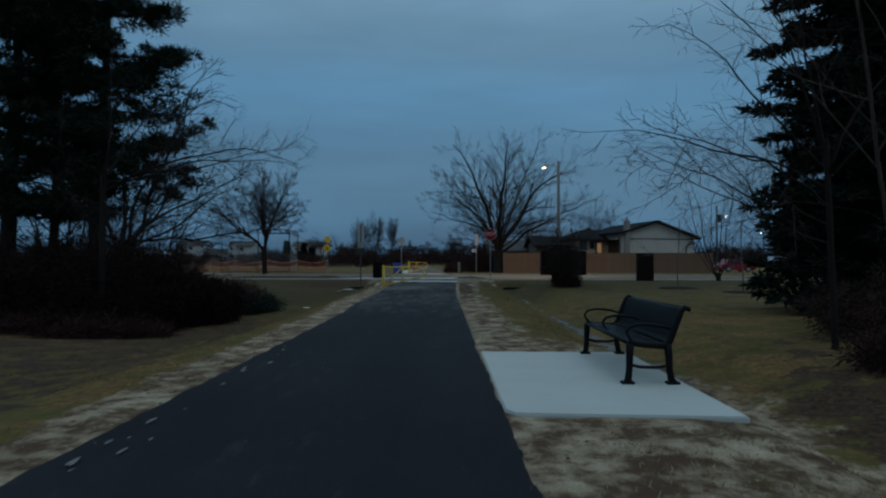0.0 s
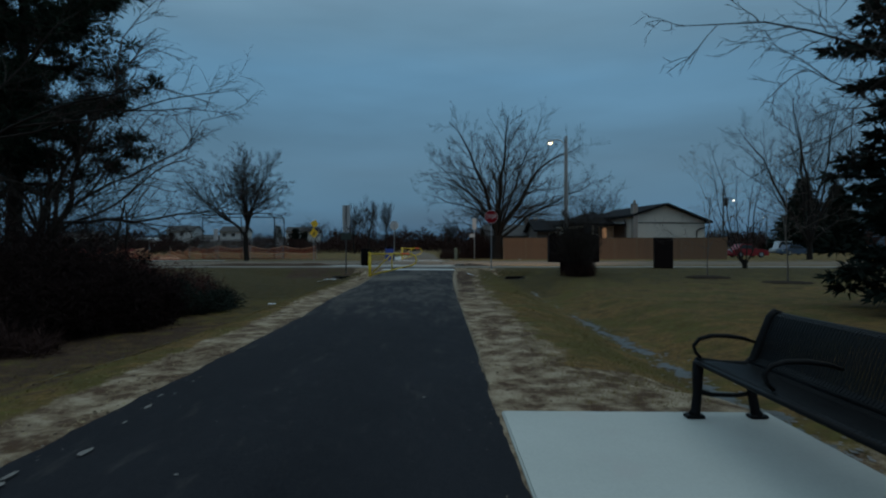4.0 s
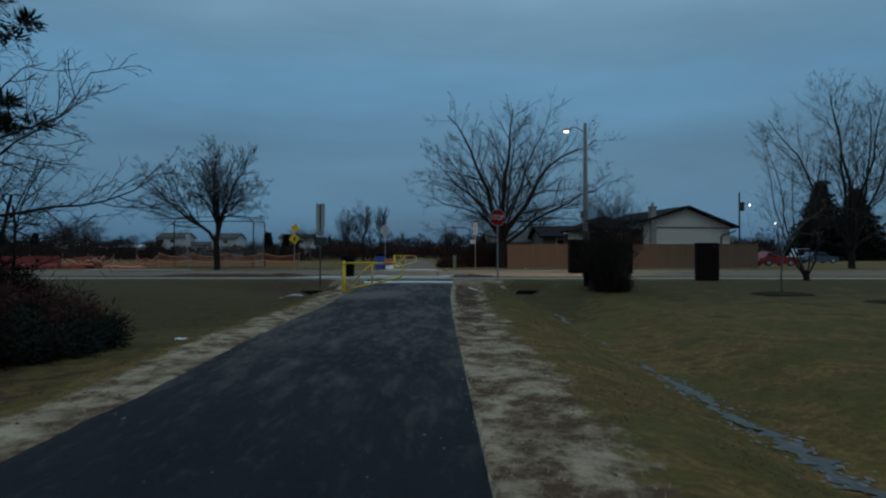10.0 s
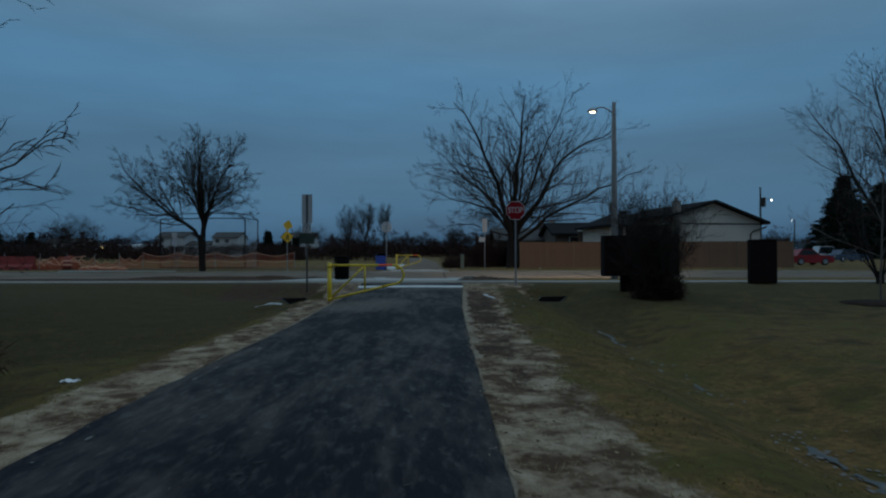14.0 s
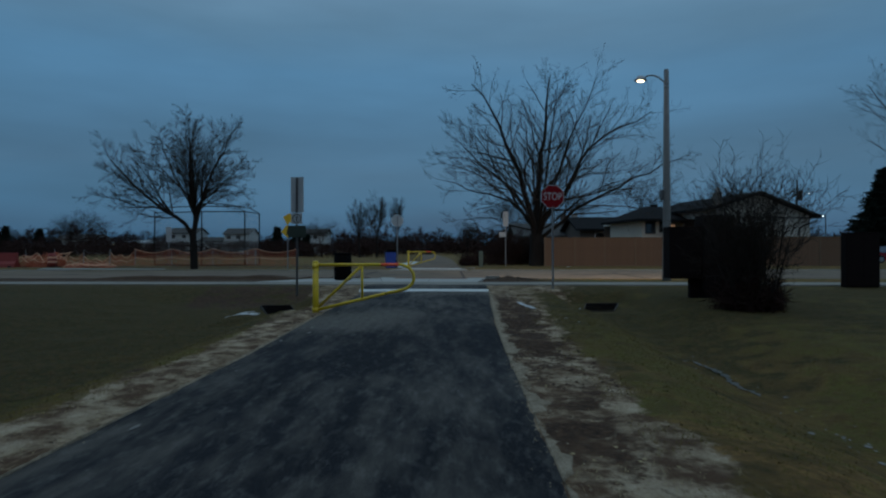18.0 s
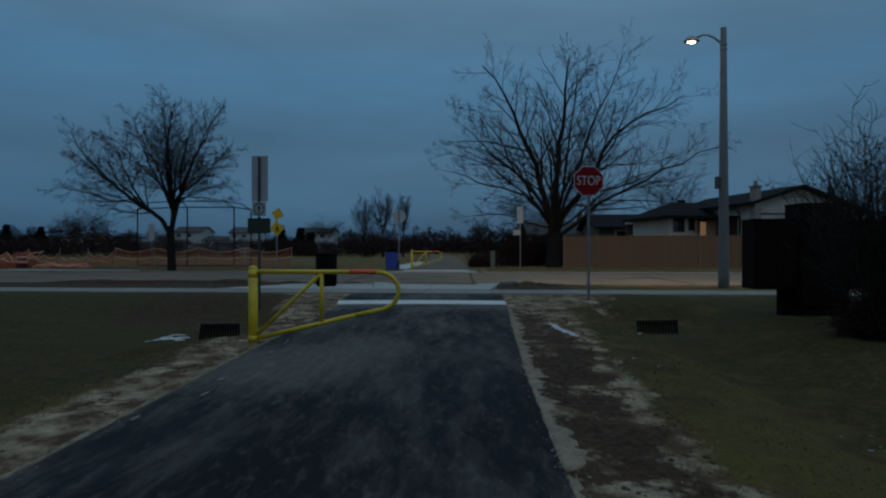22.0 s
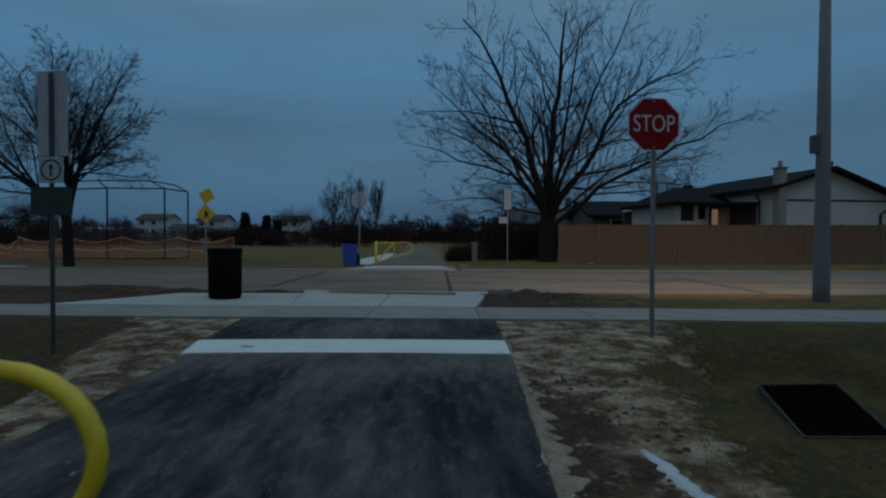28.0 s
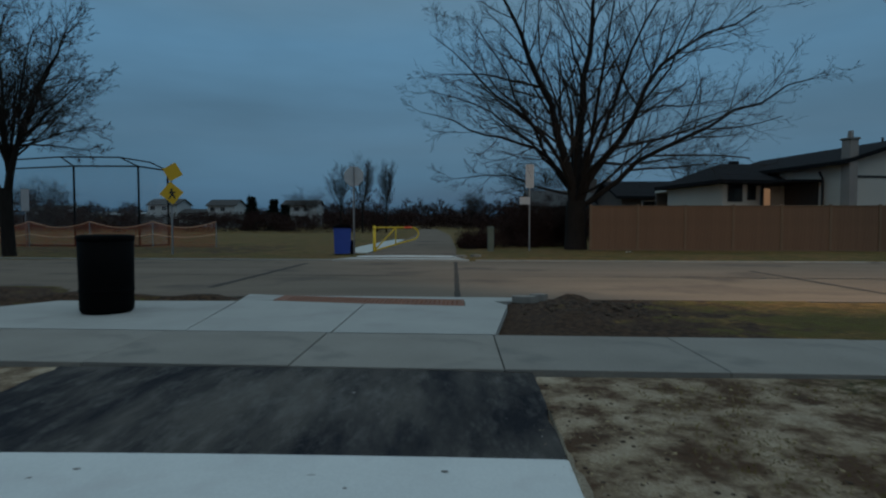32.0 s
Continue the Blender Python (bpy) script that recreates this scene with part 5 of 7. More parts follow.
def clump(sh, c, r, n, rnd, flat=0.7, size=0.12, up=0.3, broad=0.32):
    """A tuft of narrow leaf blades round a point."""
    for _ in range(n):
        d = Vector((rnd.gauss(0, 1), rnd.gauss(0, 1), rnd.gauss(0, 1) * flat + up)).normalized()
        p = c + Vector((d.x, d.y, d.z * flat)) * r * rnd.uniform(0.15, 1.0)
        s = size * rnd.uniform(0.6, 1.3)
        side = d.orthogonal().normalized()
        side = (Matrix.Rotation(rnd.uniform(0, 6.28), 3, d) @ side) * s * broad
        k = len(sh.v)
        sh.v += [tuple(p - side), tuple(p + side), tuple(p + d * s * 1.4 + side * 0.2)]
        sh.f.append((k, k + 1, k + 2))


def pine(at, label, seed, tall, r0, reach, first, tiers, skew=(0, 0)):
    rnd = random.Random(seed)
    t = thing("pine_tree", at, label, "tree", "pines")
    wood, crown = Shape(), Shape()
    trunk = bent((0, 0, -0.3), (0.03, 0.02, 1), tall, 10, 0.035, 0.01, rnd)
    wood.tube(trunk, [r0 * (1 - 0.085 * i) for i in range(11)], 10)
    for i in range(tiers):
        k = rnd.choice((3, 4, 5))
        a0 = rnd.uniform(0, 6.28)
        for q in range(k):
            f = min(0.98, first + (0.98 - first) * (i + rnd.uniform(0.0, 1.3)) / tiers)
            j = min(int(f * 10), 9)
            base = trunk[j].lerp(trunk[j + 1], f * 10 - j)
            a = a0 + q * 6.28 / k + rnd.uniform(-0.5, 0.5)
            ln = reach * (1 - 0.55 * (f - first) / (1 - first)) * rnd.uniform(0.58, 1.10)
            d = Vector((math.cos(a) + skew[0], math.sin(a) + skew[1], rnd.uniform(-0.25, 0.25)))
            limb = bent(base, d, ln, 5, 0.16, 0.07, rnd)
            wood.tube(limb, [0.055 * (1 - 0.16 * m) for m in range(6)], 5)
            for m in range(2, 6):
                for _ in range(4 if m > 3 else 2):
                    c = limb[m] + Vector((rnd.gauss(0, 0.30), rnd.gauss(0, 0.30), rnd.gauss(0.10, 0.18)))
                    clump(crown, c, rnd.uniform(0.24, 0.46), 120, rnd, 0.70, 0.14, 0.30, 0.17)
    part("trunk", wood, M_BARK, t, "", True)
    part("crown", crown, M_PINE, t, "clumped dark needles")


pine((-15.4, 20.8, -0.2), "tall dark pine with open clumped foliage above brush", 3, 17.0, 0.30, 3.8, 0.20, 19)
pine((-12.7, 21.4, -0.3), "tall dark pine with drooping clumped branches", 8, 17.0, 0.26, 3.7, 0.20, 18, (0.05, -0.05))
pine((-17.5, 26.5, -0.3), "tall dark pine behind the brush", 21, 16.0, 0.24, 3.5, 0.23, 12)


def spruce(at, label, seed, tall, reach, tiers, dense=34, group="spruces", low=0.02, blade=0.20, broad=0.20, slim=0.95):
    rnd = random.Random(seed)
    t = thing("spruce_tree", at, label, "tree", group)
    wood, crown = Shape(), Shape()
    wood.tube([(0, 0, -0.3), (0, 0, tall * 0.5), (0, 0, tall * 0.97)], [reach * 0.08, reach * 0.045, 0.02], 8)
    for i in range(tiers):
        f = low + (0.985 - low) * i / tiers
        z, ln0 = tall * f, reach * (1 - f) ** slim
        k = 7 if f < 0.7 else 5
        a0 = rnd.uniform(0, 6.28)
        for q in range(k):
            a = a0 + q * 6.28 / k + rnd.uniform(-0.3, 0.3)
            ln = ln0 * rnd.uniform(0.72, 1.12)
            limb = bent((0, 0, z), (math.cos(a), math.sin(a), -0.12), ln, 4, 0.07, 0.015, rnd)
            wood.tube(limb, [0.03, 0.025, 0.02, 0.014, 0.008], 3, False)
            steps = max(2, int(ln / 0.42))
            for m in range(steps):
                g_ = (m + 0.6) / steps
                j = min(int(g_ * 4), 3)
                c = limb[j].lerp(limb[j + 1], g_ * 4 - j) + Vector((rnd.gauss(0, 0.16), rnd.gauss(0, 0.16), rnd.gauss(-0.05, 0.07)))
                clump(crown, c, min(0.36 if blade < 0.3 else 1.8 * blade, 0.12 + 0.38 * ln0), dense, rnd, 0.45, blade, -0.15, broad)
    part("trunk", wood, M_BARK, t, "", True)
    part("crown", crown, M_SPRUCE, t, "dense layered needles")


spruce((11.5, 15.2, -0.1), "tall dense dark spruce at the lawn's edge", 4, 20.0, 3.05, 52, 120, blade=0.13, broad=0.34, slim=0.40)


def shrub(at, label, seed, stems, tall, wide, mat, name="shrub", opt=None, r=0.02, category="shrub", group=""):
    rnd = random.Random(seed)
    t = thing(name, at, label, category, group)
    limbs = []
    opt = opt or THICKET
    for _ in range(stems):
        a, u = rnd.uniform(0, 6.28), rnd.random()
        off = (0.25 * wide * math.cos(a) * u, 0.25 * wide * math.sin(a) * u, -0.15)
        d = Vector((0.5 * wide / tall * math.cos(a) * (0.3 + u), 0.5 * wide / tall * math.sin(a) * (0.3 + u), 1))
        grow(limbs, rnd, off, d, tall * rnd.uniform(0.55, 0.95), r * rnd.uniform(0.7, 1.2), 0, opt)
    wood, twigs = skin(limbs, opt["split"])
    part("base_growth", wood, mat, t)
    part("crown", twigs, mat, t)
    return t


def brush_mass(at, label, seed, wide, deep, tall, count, mat, name="brush_thicket", fan=0.5):
    """A heap of low tangled growth with a dome outline."""
    rnd = random.Random(seed)
    t = thing(name, at, label, "brush", "brush")
    stems, leaf = Shape(), Shape()
    for _ in range(count):
        a, u = rnd.uniform(0, 6.28), math.sqrt(rnd.random())
        x, y = 0.5 * wide * u * math.cos(a), 0.5 * deep * u * math.sin(a)
        top = tall * (1 - 0.55 * u * u) * rnd.uniform(0.55, 1.1)
        gz = height(at[0] + x, at[1] + y, False) - at[2]
        pts = bent((x, y, gz - 0.05), (rnd.gauss(0, fan) + fan * math.cos(a) * u, rnd.gauss(0, fan) + fan * math.sin(a) * u, 1), top, 4, 0.3, 0.0, rnd)
        stems.tube(pts, [0.012, 0.010, 0.008, 0.006, 0.003], 3, False)
        for p in pts[1:]:
            clump(leaf, p, 0.26, *((80, rnd, 0.8, 0.075, 0.2, 0.16) if mat is M_JUNIPER else (64, rnd, 0.9, 0.100, 0.15, 0.12) if mat is M_SHADEBRUSH else (52, rnd, 0.9, 0.125, 0.15, 0.07)))
    tagged(part("base_growth", stems, M_SHADEBRUSH if mat is M_SHADEBRUSH else M_BRUSH, t), kind="stuff")
    part("crown", leaf, mat, t)
    return t


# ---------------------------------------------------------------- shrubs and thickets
brush_mass((-9.8, 15.7, -0.3), "dark brown tangled brush under the pines", 31, 6.6, 5.8, 2.25, 560, M_SHADEBRUSH, fan=0.35)
brush_mass((-8.2, 12.9, -0.25), "low dry brown stalks before the brush", 40, 4.6, 1.7, 0.55, 90, M_BRUSH)
brush_mass((-7.9, 16.6, -0.35), "dark brown tangled brush beside the path", 32, 3.8, 4.6, 1.6, 330, M_SHADEBRUSH, fan=0.35)
brush_mass((-8.7, 20.4, -0.35), "reddish brown tangled brush under trees", 33, 4.8, 4.6, 1.5, 220, M_REDBRUSH)
brush_mass((-7.1, 19.8, -0.45), "low dark green juniper spreading over the grass", 34, 2.7, 3.6, 0.95, 190, M_JUNIPER, "juniper")
spread_tree((-11.5, 21.2, -0.3), "crooked bare tree arching over the brush towards the path", 50, 1.9, 0.13, (
    (1.6, 0, 62, 34, 7.4, 0.085), (1.8, -5, 52, 20, 6.4, 0.065), (1.8, 5, 42, 14, 6.0, 0.055), (1.6, -8, 30, 14, 5.6, 0.05), (1.8, -40, 55, 38, 5.6, 0.055),
    (1.8, 40, 60, 45, 5.6, 0.055), (1.8, 90, 70, 60, 5.6, 0.055), (1.8, -90, 66, 50, 5.0, 0.05), (1.8, 180, 66, 56, 5.6, 0.06), (1.9, 150, 50, 36, 4.6, 0.045), (1.8, 10, 78, 58, 7.0, 0.07), (1.8, -160, 52, 40, 4.6, 0.045)), CROOKED, M_TWIG, "thicket trees")
for k, (x, y, h, w) in enumerate(((-12.6, 26.5, 6.6, 6.5), (-11.0, 19.6, 5.4, 5.0), (-16.5, 25.0, 7.0, 7.5))):
    bare_tree((x, y, -0.3), "bare arching tree above the brush", 51 + k, [((0, 0, -0.2), (0.16, 0, 1), 4.2, 0.075), ((0.3, 0.2, -0.2), (0.45, 0.1, 1), 3.8, 0.06), ((-0.3, 0.1, -0.2), (-0.3, 0.2, 1), 3.8, 0.06), ((0.1, -0.3, -0.2), (0.1, -0.4, 1), 3.6, 0.05)], ARCHING, M_TWIG, "thicket trees", fit_box=(w, w, h))
spread_tree((6.35, 9.3, -0.2), "bare leaning tree with branches over the bench", 71, 3.4, 0.055, (
    (2.0, -162, 12, 4, 4.8, 0.024), (2.3, -160, 22, 4, 4.5, 0.025), (2.6, -164, 32, 8, 4.1, 0.023), (2.9, -158, 44, 24, 3.8, 0.023), (3.2, -165, 62, 54, 3.4, 0.022),
    (3.3, -150, 80, 78, 2.8, 0.028), (1.7, -160, 20, 10, 3.8, 0.018), (2.8, -110, 40, 20, 2.6, 0.018), (2.8, -60, 55, 45, 3.0, 0.020), (3.0, 10, 60, 55, 3.0, 0.022)), FINE_CROOKED, lean=-0.12)
spread_tree((-8.0, 13.9, -0.3), "bare tree reaching out of the pines over the lawn", 73, 3.6, 0.08, (
    (4.2, -8, 22, -8, 5.2, 0.032), (4.6, -4, 14, 4, 4.4, 0.026), (3.4, 10, 4, 0, 4.8, 0.028), (3.6, 40, 60, 40, 4.0, 0.03), (3.6, 100, 70, 60, 4.0, 0.03), (3.3, -60, 40, 20, 3.0, 0.025)), FINE_CROOKED)
bare_tree((6.2, 7.6, -0.2), "bare slender brown-barked tree by the bench", 72, [((0, 0, -0.2), (-0.06, 0.02, 1), 6.0, 0.036), ((0.25, 0.2, -0.2), (0.16, 0.0, 1), 5.2, 0.030)], LEANING, M_BROWNBARK)
brush_mass((7.3, 6.6, -0.2), "low brown brush behind the bench", 35, 3.4, 4.6, 1.0, 120, M_BRUSH)
brush_mass((5.9, 4.2, -0.2), "low dry brown weeds beside the straw", 41, 2.8, 2.6, 0.45, 70, M_BRUSH)
brush_mass((9.2, 10.0, -0.2), "brown thicket at the lawn's edge", 36, 4.0, 5.0, 1.7, 140, M_BRUSH)
brush_mass((10.6, 14.4, -0.1), "low dark evergreen under the spruce", 37, 2.6, 2.0, 1.0, 150, M_JUNIPER, "juniper", 0.15)
shrub((6.7, 30.5, -0.05), "bare dark many-stemmed shrub on the lawn before the cabinets", 39, 34, 2.55, 1.8, M_TWIG, opt=TWIGGY, r=0.024)
brush_mass((6.7, 30.5, -0.05), "dark tangled growth filling the shrub's foot", 38, 0.9, 0.8, 0.80, 60, M_BRUSH, "undergrowth", 0.3)
spread_tree((17.0, 35.3, 0.0), "bare many-stemmed small tree on the lawn", 40, 0.5, 0.16, (
    (0.2, 180, 60, 76, 6.6, 0.036), (0.3, 170, 74, 82, 6.9, 0.04), (0.3, 0, 74, 80, 6.6, 0.036), (0.2, 20, 58, 70, 5.6, 0.03), (0.3, 90, 70, 78, 6.2, 0.032), (0.3, -90, 66, 76, 6.0, 0.032), (0.2, 200, 48, 60, 4.6, 0.025)), BOUGH, lean=-0.05)
for k, (x, y, h) in enumerate(((11.6, 28.2, 3.4), (13.3, 25.4, 3.4))):
    bare_tree((x, y, 0.0), "thin bare sapling in a ring of dark mulch", 80 + k, [((0, 0, -0.1), (0, 0, 1), h, 0.028)], THICKET, M_PALE_BARK, "saplings", "sapling")
    ring = thing("mulch_ring", (x, y, height(x, y)), "low round bed of dark mulch", "mulch", "mulch rings")
    part("mulch", Shape().lathe(((0.95, -0.03), (0.85, 0.03), (0.5, 0.07), (0.05, 0.09)), 24), M_MULCH, ring, "", True)
spread_tree((33.3, 55.0, 0.0), "tall bare tree beside the parking area", 90, 1.6, 0.28, (
    (1.2, 180, 66, 74, 12.5, 0.14), (1.4, 0, 66, 74, 12.5, 0.14), (1.6, 90, 82, 84, 13.6, 0.16), (1.5, 200, 52, 66, 8.5, 0.10), (1.5, -10, 54, 66, 9.0, 0.10),
    (1.3, -90, 72, 78, 12.5, 0.13), (1.6, 30, 74, 78, 13.0, 0.13), (1.6, 150, 76, 80, 13.0, 0.13)), SPREAD)
spruce((66.4, 108.0, 0.0), "big dark spruce beyond the parking area", 91, 14.1, 5.6, 26, 34, blade=0.55, broad=0.28)
spruce((74.0, 110.0, 0.0), "big dark spruce beyond the parking area", 92, 13.0, 5.2, 24, 34, blade=0.55, broad=0.28)


# ---------------------------------------------------------------- ditch water, litter, grass
def build_ditch_water():
    rnd = random.Random(6)
    t = tagged(new("water"), "shallow broken strip of ditch water reflecting the sky", kind="structure")
    for y0, y1, wmax in ((8.6, 12.6, 0.50), (12.4, 15.6, 0.44), (15.4, 18.0, 0.34), (18.1, 18.7, 0.14), (20.6, 21.3, 0.10), (24.5, 26.7, 0.16)):
        n = max(6, int((y1 - y0) / 0.03))
        sh = Shape()
        for i in range(n + 1):
            y = y0 + (y1 - y0) * i / n
            fade = 0.5 * wmax * math.sin(math.pi * (i + 0.3) / (n + 0.6)) ** 0.5
            wl, wr = (fade * max(0.02, 0.55 + 0.8 * noise.noise((y * 1.9, 3, side)) + 1.1 * noise.noise((y * 7, 8, side)) + 0.6 * noise.noise((y * 19, 8, side))) for side in (1, 5))
            x = lerp(y, DITCH) + 0.12 * noise.noise((y * 1.1, 1, 4))
            z = height(x, y, False) + 0.012
            sh.v += [(x - wl, y, z), (x + wr, y, z)]
            if i:
                sh.f.append((2 * i - 2, 2 * i - 1, 2 * i + 1, 2 * i))
        part("puddle", sh, M_WATER, t)
    damp, n = Shape(), 90
    for i in range(n + 1):
        f = i / n
        x, y = -4.20 + 0.45 * f + 0.05 * noise.noise((f * 7, 2, 2)), 9.9 + 3.0 * f
        wl, wr = (0.11 * math.sin(math.pi * f) ** 0.5 * max(0.02, 0.6 + 1.2 * noise.noise((y * 3, side, 2)) + 0.8 * noise.noise((y * 11, side, 5))) for side in (2, 6))
        damp.v += [(x - wl, y, height(x - wl, y) + 0.012), (x + wr, y, height(x + wr, y) + 0.012)]
        if i:
            damp.f.append((2 * i - 2, 2 * i - 1, 2 * i + 1, 2 * i))
    part("puddle", damp, M_WATER, t)
    ice = Shape()
    for _ in range(800):
        y = rnd.uniform(8, 19) if rnd.random() < 0.9 else rnd.uniform(19, 27)
        x = lerp(y, DITCH) + rnd.gauss(0, 0.16)
        z = height(x, y) + 0.014
        r = rnd.uniform(0.006, 0.020) if rnd.random() < 0.85 else rnd.uniform(0.02, 0.038)
        ice.face([(x + r * 1.2 * math.cos(a) * rnd.uniform(0.6, 1), y + r * 1.7 * math.sin(a) * rnd.uniform(0.6, 1), z) for a in (0, 1.05, 2.1, 3.14, 4.2, 5.2)])
    tagged(new("ice_flakes", ice.mesh("ice_flakes", M_CRUMB)), "thin pale ice and leaf scraps in the ditch", "ice", kind="stuff")


build_ditch_water()


def build_snow(at, spots, label):
    """Separate thin scraps of old snow that follow the ground."""
    s = thing("snow_patch", (at[0], at[1], height(*at)), label, "snow", "snow")
    for h, (x, y, w, d) in enumerate(spots):
        sh = Shape()
        k, rings = 28, []
        for lvl, q in ((-0.02, 1.0), (0.008 + 0.0007 * h, 0.82), (0.013 + 0.0007 * h, 0.4)):
            rings.append(len(sh.v))
            for i in range(k):
                a = 6.283 * i / k
                m = q * (1 + 0.95 * noise.noise((math.cos(a) * 3.4 + x * 9, math.sin(a) * 3.4 + y * 9, 2)))
                px, py = x + w * math.cos(a) * m, y + d * math.sin(a) * m
                sh.v.append((px, py, height(at[0] + px, at[1] + py) - height(*at) + lvl))
        for a, b in zip(rings, rings[1:]):
            sh.f += [(a + i, a + (i + 1) % k, b + (i + 1) % k, b + i) for i in range(k)]
        sh.f.append(tuple(rings[-1] + i for i in range(k)))
        part("scrap", sh, M_ICE, s, "", True)


def build_snow_strip(x0, y0, x1, y1, wide, label):
    """One long thin drift with a ragged outline."""
    s = thing("snow_strip", ((x0 + x1) / 2, (y0 + y1) / 2, 0.0), label, "snow", "snow")
    sh, n = Shape(), 46
    for i in range(n + 1):
        t = i / n
        x, y = x0 + (x1 - x0) * t + 0.03 * noise.noise((t * 5, 3, 1)), y0 + (y1 - y0) * t
        w = wide * (math.sin(math.pi * (0.04 + 0.92 * t)) ** 0.4) * (0.75 + 0.5 * noise.noise((t * 9, 1, 7)) + 0.5 * noise.noise((t * 27, 2, 7)))
        for f, dz in ((-1.0, -0.02), (-0.7, 0.006), (0.0, 0.014), (0.7, 0.006), (1.0, -0.02)):
            px = x + f * w * (1 + 0.35 * noise.noise((t * 30, f, 4)))
            sh.v.append((px - (x0 + x1) / 2, y - (y0 + y1) / 2, height(px, y) + dz))
        if i:
            sh.f += [((i - 1) * 5 + c, (i - 1) * 5 + c + 1, i * 5 + c + 1, i * 5 + c) for c in range(4)]
    part("drift", sh, M_ICE, s, "", True)


build_snow_strip(1.58, 31.15, 1.81, 29.78, 0.098, "thin strip of old snow on dark soil beside the path")
build_snow((-5.0, 31.2), ((0.12, -0.12, 0.20, 0.12), (0.30, 0.02, 0.13, 0.06), (-0.05, 0.06, 0.16, 0.045), (-0.25, 0.16, 0.15, 0.03), (0.02, 0.30, 0.17, 0.028), (-0.42, 0.34, 0.13, 0.025), (0.36, -0.26, 0.08, 0.05)), "scraps of old snow in the grass")


def build_litter():
    """Straw, clods and small stones on the shoulders, and grass over the lawns."""
    rnd = random.Random(12)
    straw, clods, stones, grass = Shape(), Shape(), Shape(), Shape()

    def lump(sh, x, y, r, flat=0.6, z=None):
        z = height(x, y) if z is None else z
        k, base = 5, rnd.uniform(0, 6)
        top = len(sh.v) + 2 * k
        for lvl, rr in ((-0.2, 1.0), (0.5, 0.8)):
            for i in range(k):
                a = base + 6.283 * i / k
                q = r * rr * rnd.uniform(0.75, 1.2)
                sh.v.append((x + q * math.cos(a), y + q * math.sin(a), z + r * flat * lvl))
        sh.v.append((x, y, z + r * flat))
        s0 = top - 2 * k
        for i in range(k):
            j = (i + 1) % k
            sh.f += [(s0 + i, s0 + j, s0 + k + j, s0 + k + i), (s0 + k + i, s0 + k + j, top)]

    for _ in range(6500):
        y = rnd.uniform(2, 36.3)
        side = rnd.random() < 0.6
        wide = 1.1 + 0.4 * smooth_step(22, 34, y) + (1.2 if 3 < y < 9.5 and side else 0)
        off = min(abs(rnd.gauss(0.4, 0.32)), 1.0) * wide
        x = lerp(y, PATH_RIGHT) + off if side else lerp(y, PATH_LEFT) - off * 0.8
        if 0.55 < x < 2.75 and 4.7 < y < 8.4 or (21 < y < 33.4 and side and off < 1.0):
            continue
        z, a, ln = height(x, y) + 0.006, rnd.uniform(0, 3.14), rnd.uniform(0.025, 0.075)
        dx, dy, w = math.cos(a) * ln, math.sin(a) * ln, 0.0025
        k = len(straw.v)
        straw.v += [(x - dy * w / ln, y + dx * w / ln, z), (x + dy * w / ln, y - dx * w / ln, z), (x + dx, y + dy, z + rnd.uniform(0, 0.03))]
        straw.f.append((k, k + 1, k + 2))
    for _ in range(900):
        y = rnd.uniform(2, 25) if rnd.random() < 0.8 else rnd.uniform(33.5, 36.2)
        side = rnd.random() < 0.62
        wide = 0.95 + (1.3 if 2.5 < y < 9.5 and side else 0.0) + (0.9 if y > 33 else 0.0)
        off = rnd.uniform(0.04, 1.0) * wide
        x = lerp(y, PATH_RIGHT) + off if side else lerp(y, PATH_LEFT) - off * 0.8
        if 0.5 < x < 2.85 and 4.6 < y < 8.5:
            continue
        lump(straw if rnd.random() < 0.4 else clods, x, y, rnd.uniform(0.006, 0.02), 0.4)
    for _ in range(900):
        y = rnd.uniform(2, 36.2) if rnd.random() < 0.55 else rnd.uniform(24, 36)
        x = lerp(y, PATH_RIGHT) + abs(rnd.gauss(0.1, 0.45)) if rnd.random() < 0.65 else lerp(y, PATH_LEFT) - abs(rnd.gauss(0.1, 0.5))
        if 0.5 < x < 2.8 and 4.6 < y < 8.5:
            continue
        lump(clods, x, y, rnd.uniform(0.006, 0.02) if y < 26 or y > 33 or rnd.random() < 0.6 else rnd.uniform(0.012, 0.028), 0.5)
    for _ in range(1100):
        y = rnd.uniform(2, 36) if rnd.random() < 0.4 else rnd.uniform(20, 34.5)
        x = lerp(y, PATH_RIGHT) + rnd.gauss(0.03, 0.07) if rnd.random() < 0.6 else lerp(y, PATH_LEFT) - rnd.gauss(0.05, 0.1)
        if 0.5 < x < 2.8 and 4.6 < y < 8.5:
            continue
        lump(stones, x, y, rnd.uniform(0.004, 0.011))
    for _ in range(420):
        y = rnd.uniform(22, 33.6)
        x = lerp(y, PATH_RIGHT) + rnd.gauss(0.07, 0.045)
        if noise.noise((y * 1.4, 1, 11)) > -0.35:
            lump(stones, x, y, rnd.uniform(0.005, 0.017), 0.7)
    for _ in range(260):
        y = rnd.uniform(23, 33.5)
        x = lerp(y, PATH_RIGHT) + rnd.uniform(0.15, 1.05)
        lump(clods, x, y, rnd.uniform(0.008, 0.030), 0.7)
    for _ in range(150):
        x, y = rnd.uniform(1.4, 3.4), 40.0 + rnd.gauss(0, 0.35)
        if x > 1.5 or y > 39.5:
            y = min(max(y, 38.6), 41.0)
            lump(clods, x, y, rnd.uniform(0.02, 0.055), 0.6, 0.04 + heap(x, y))
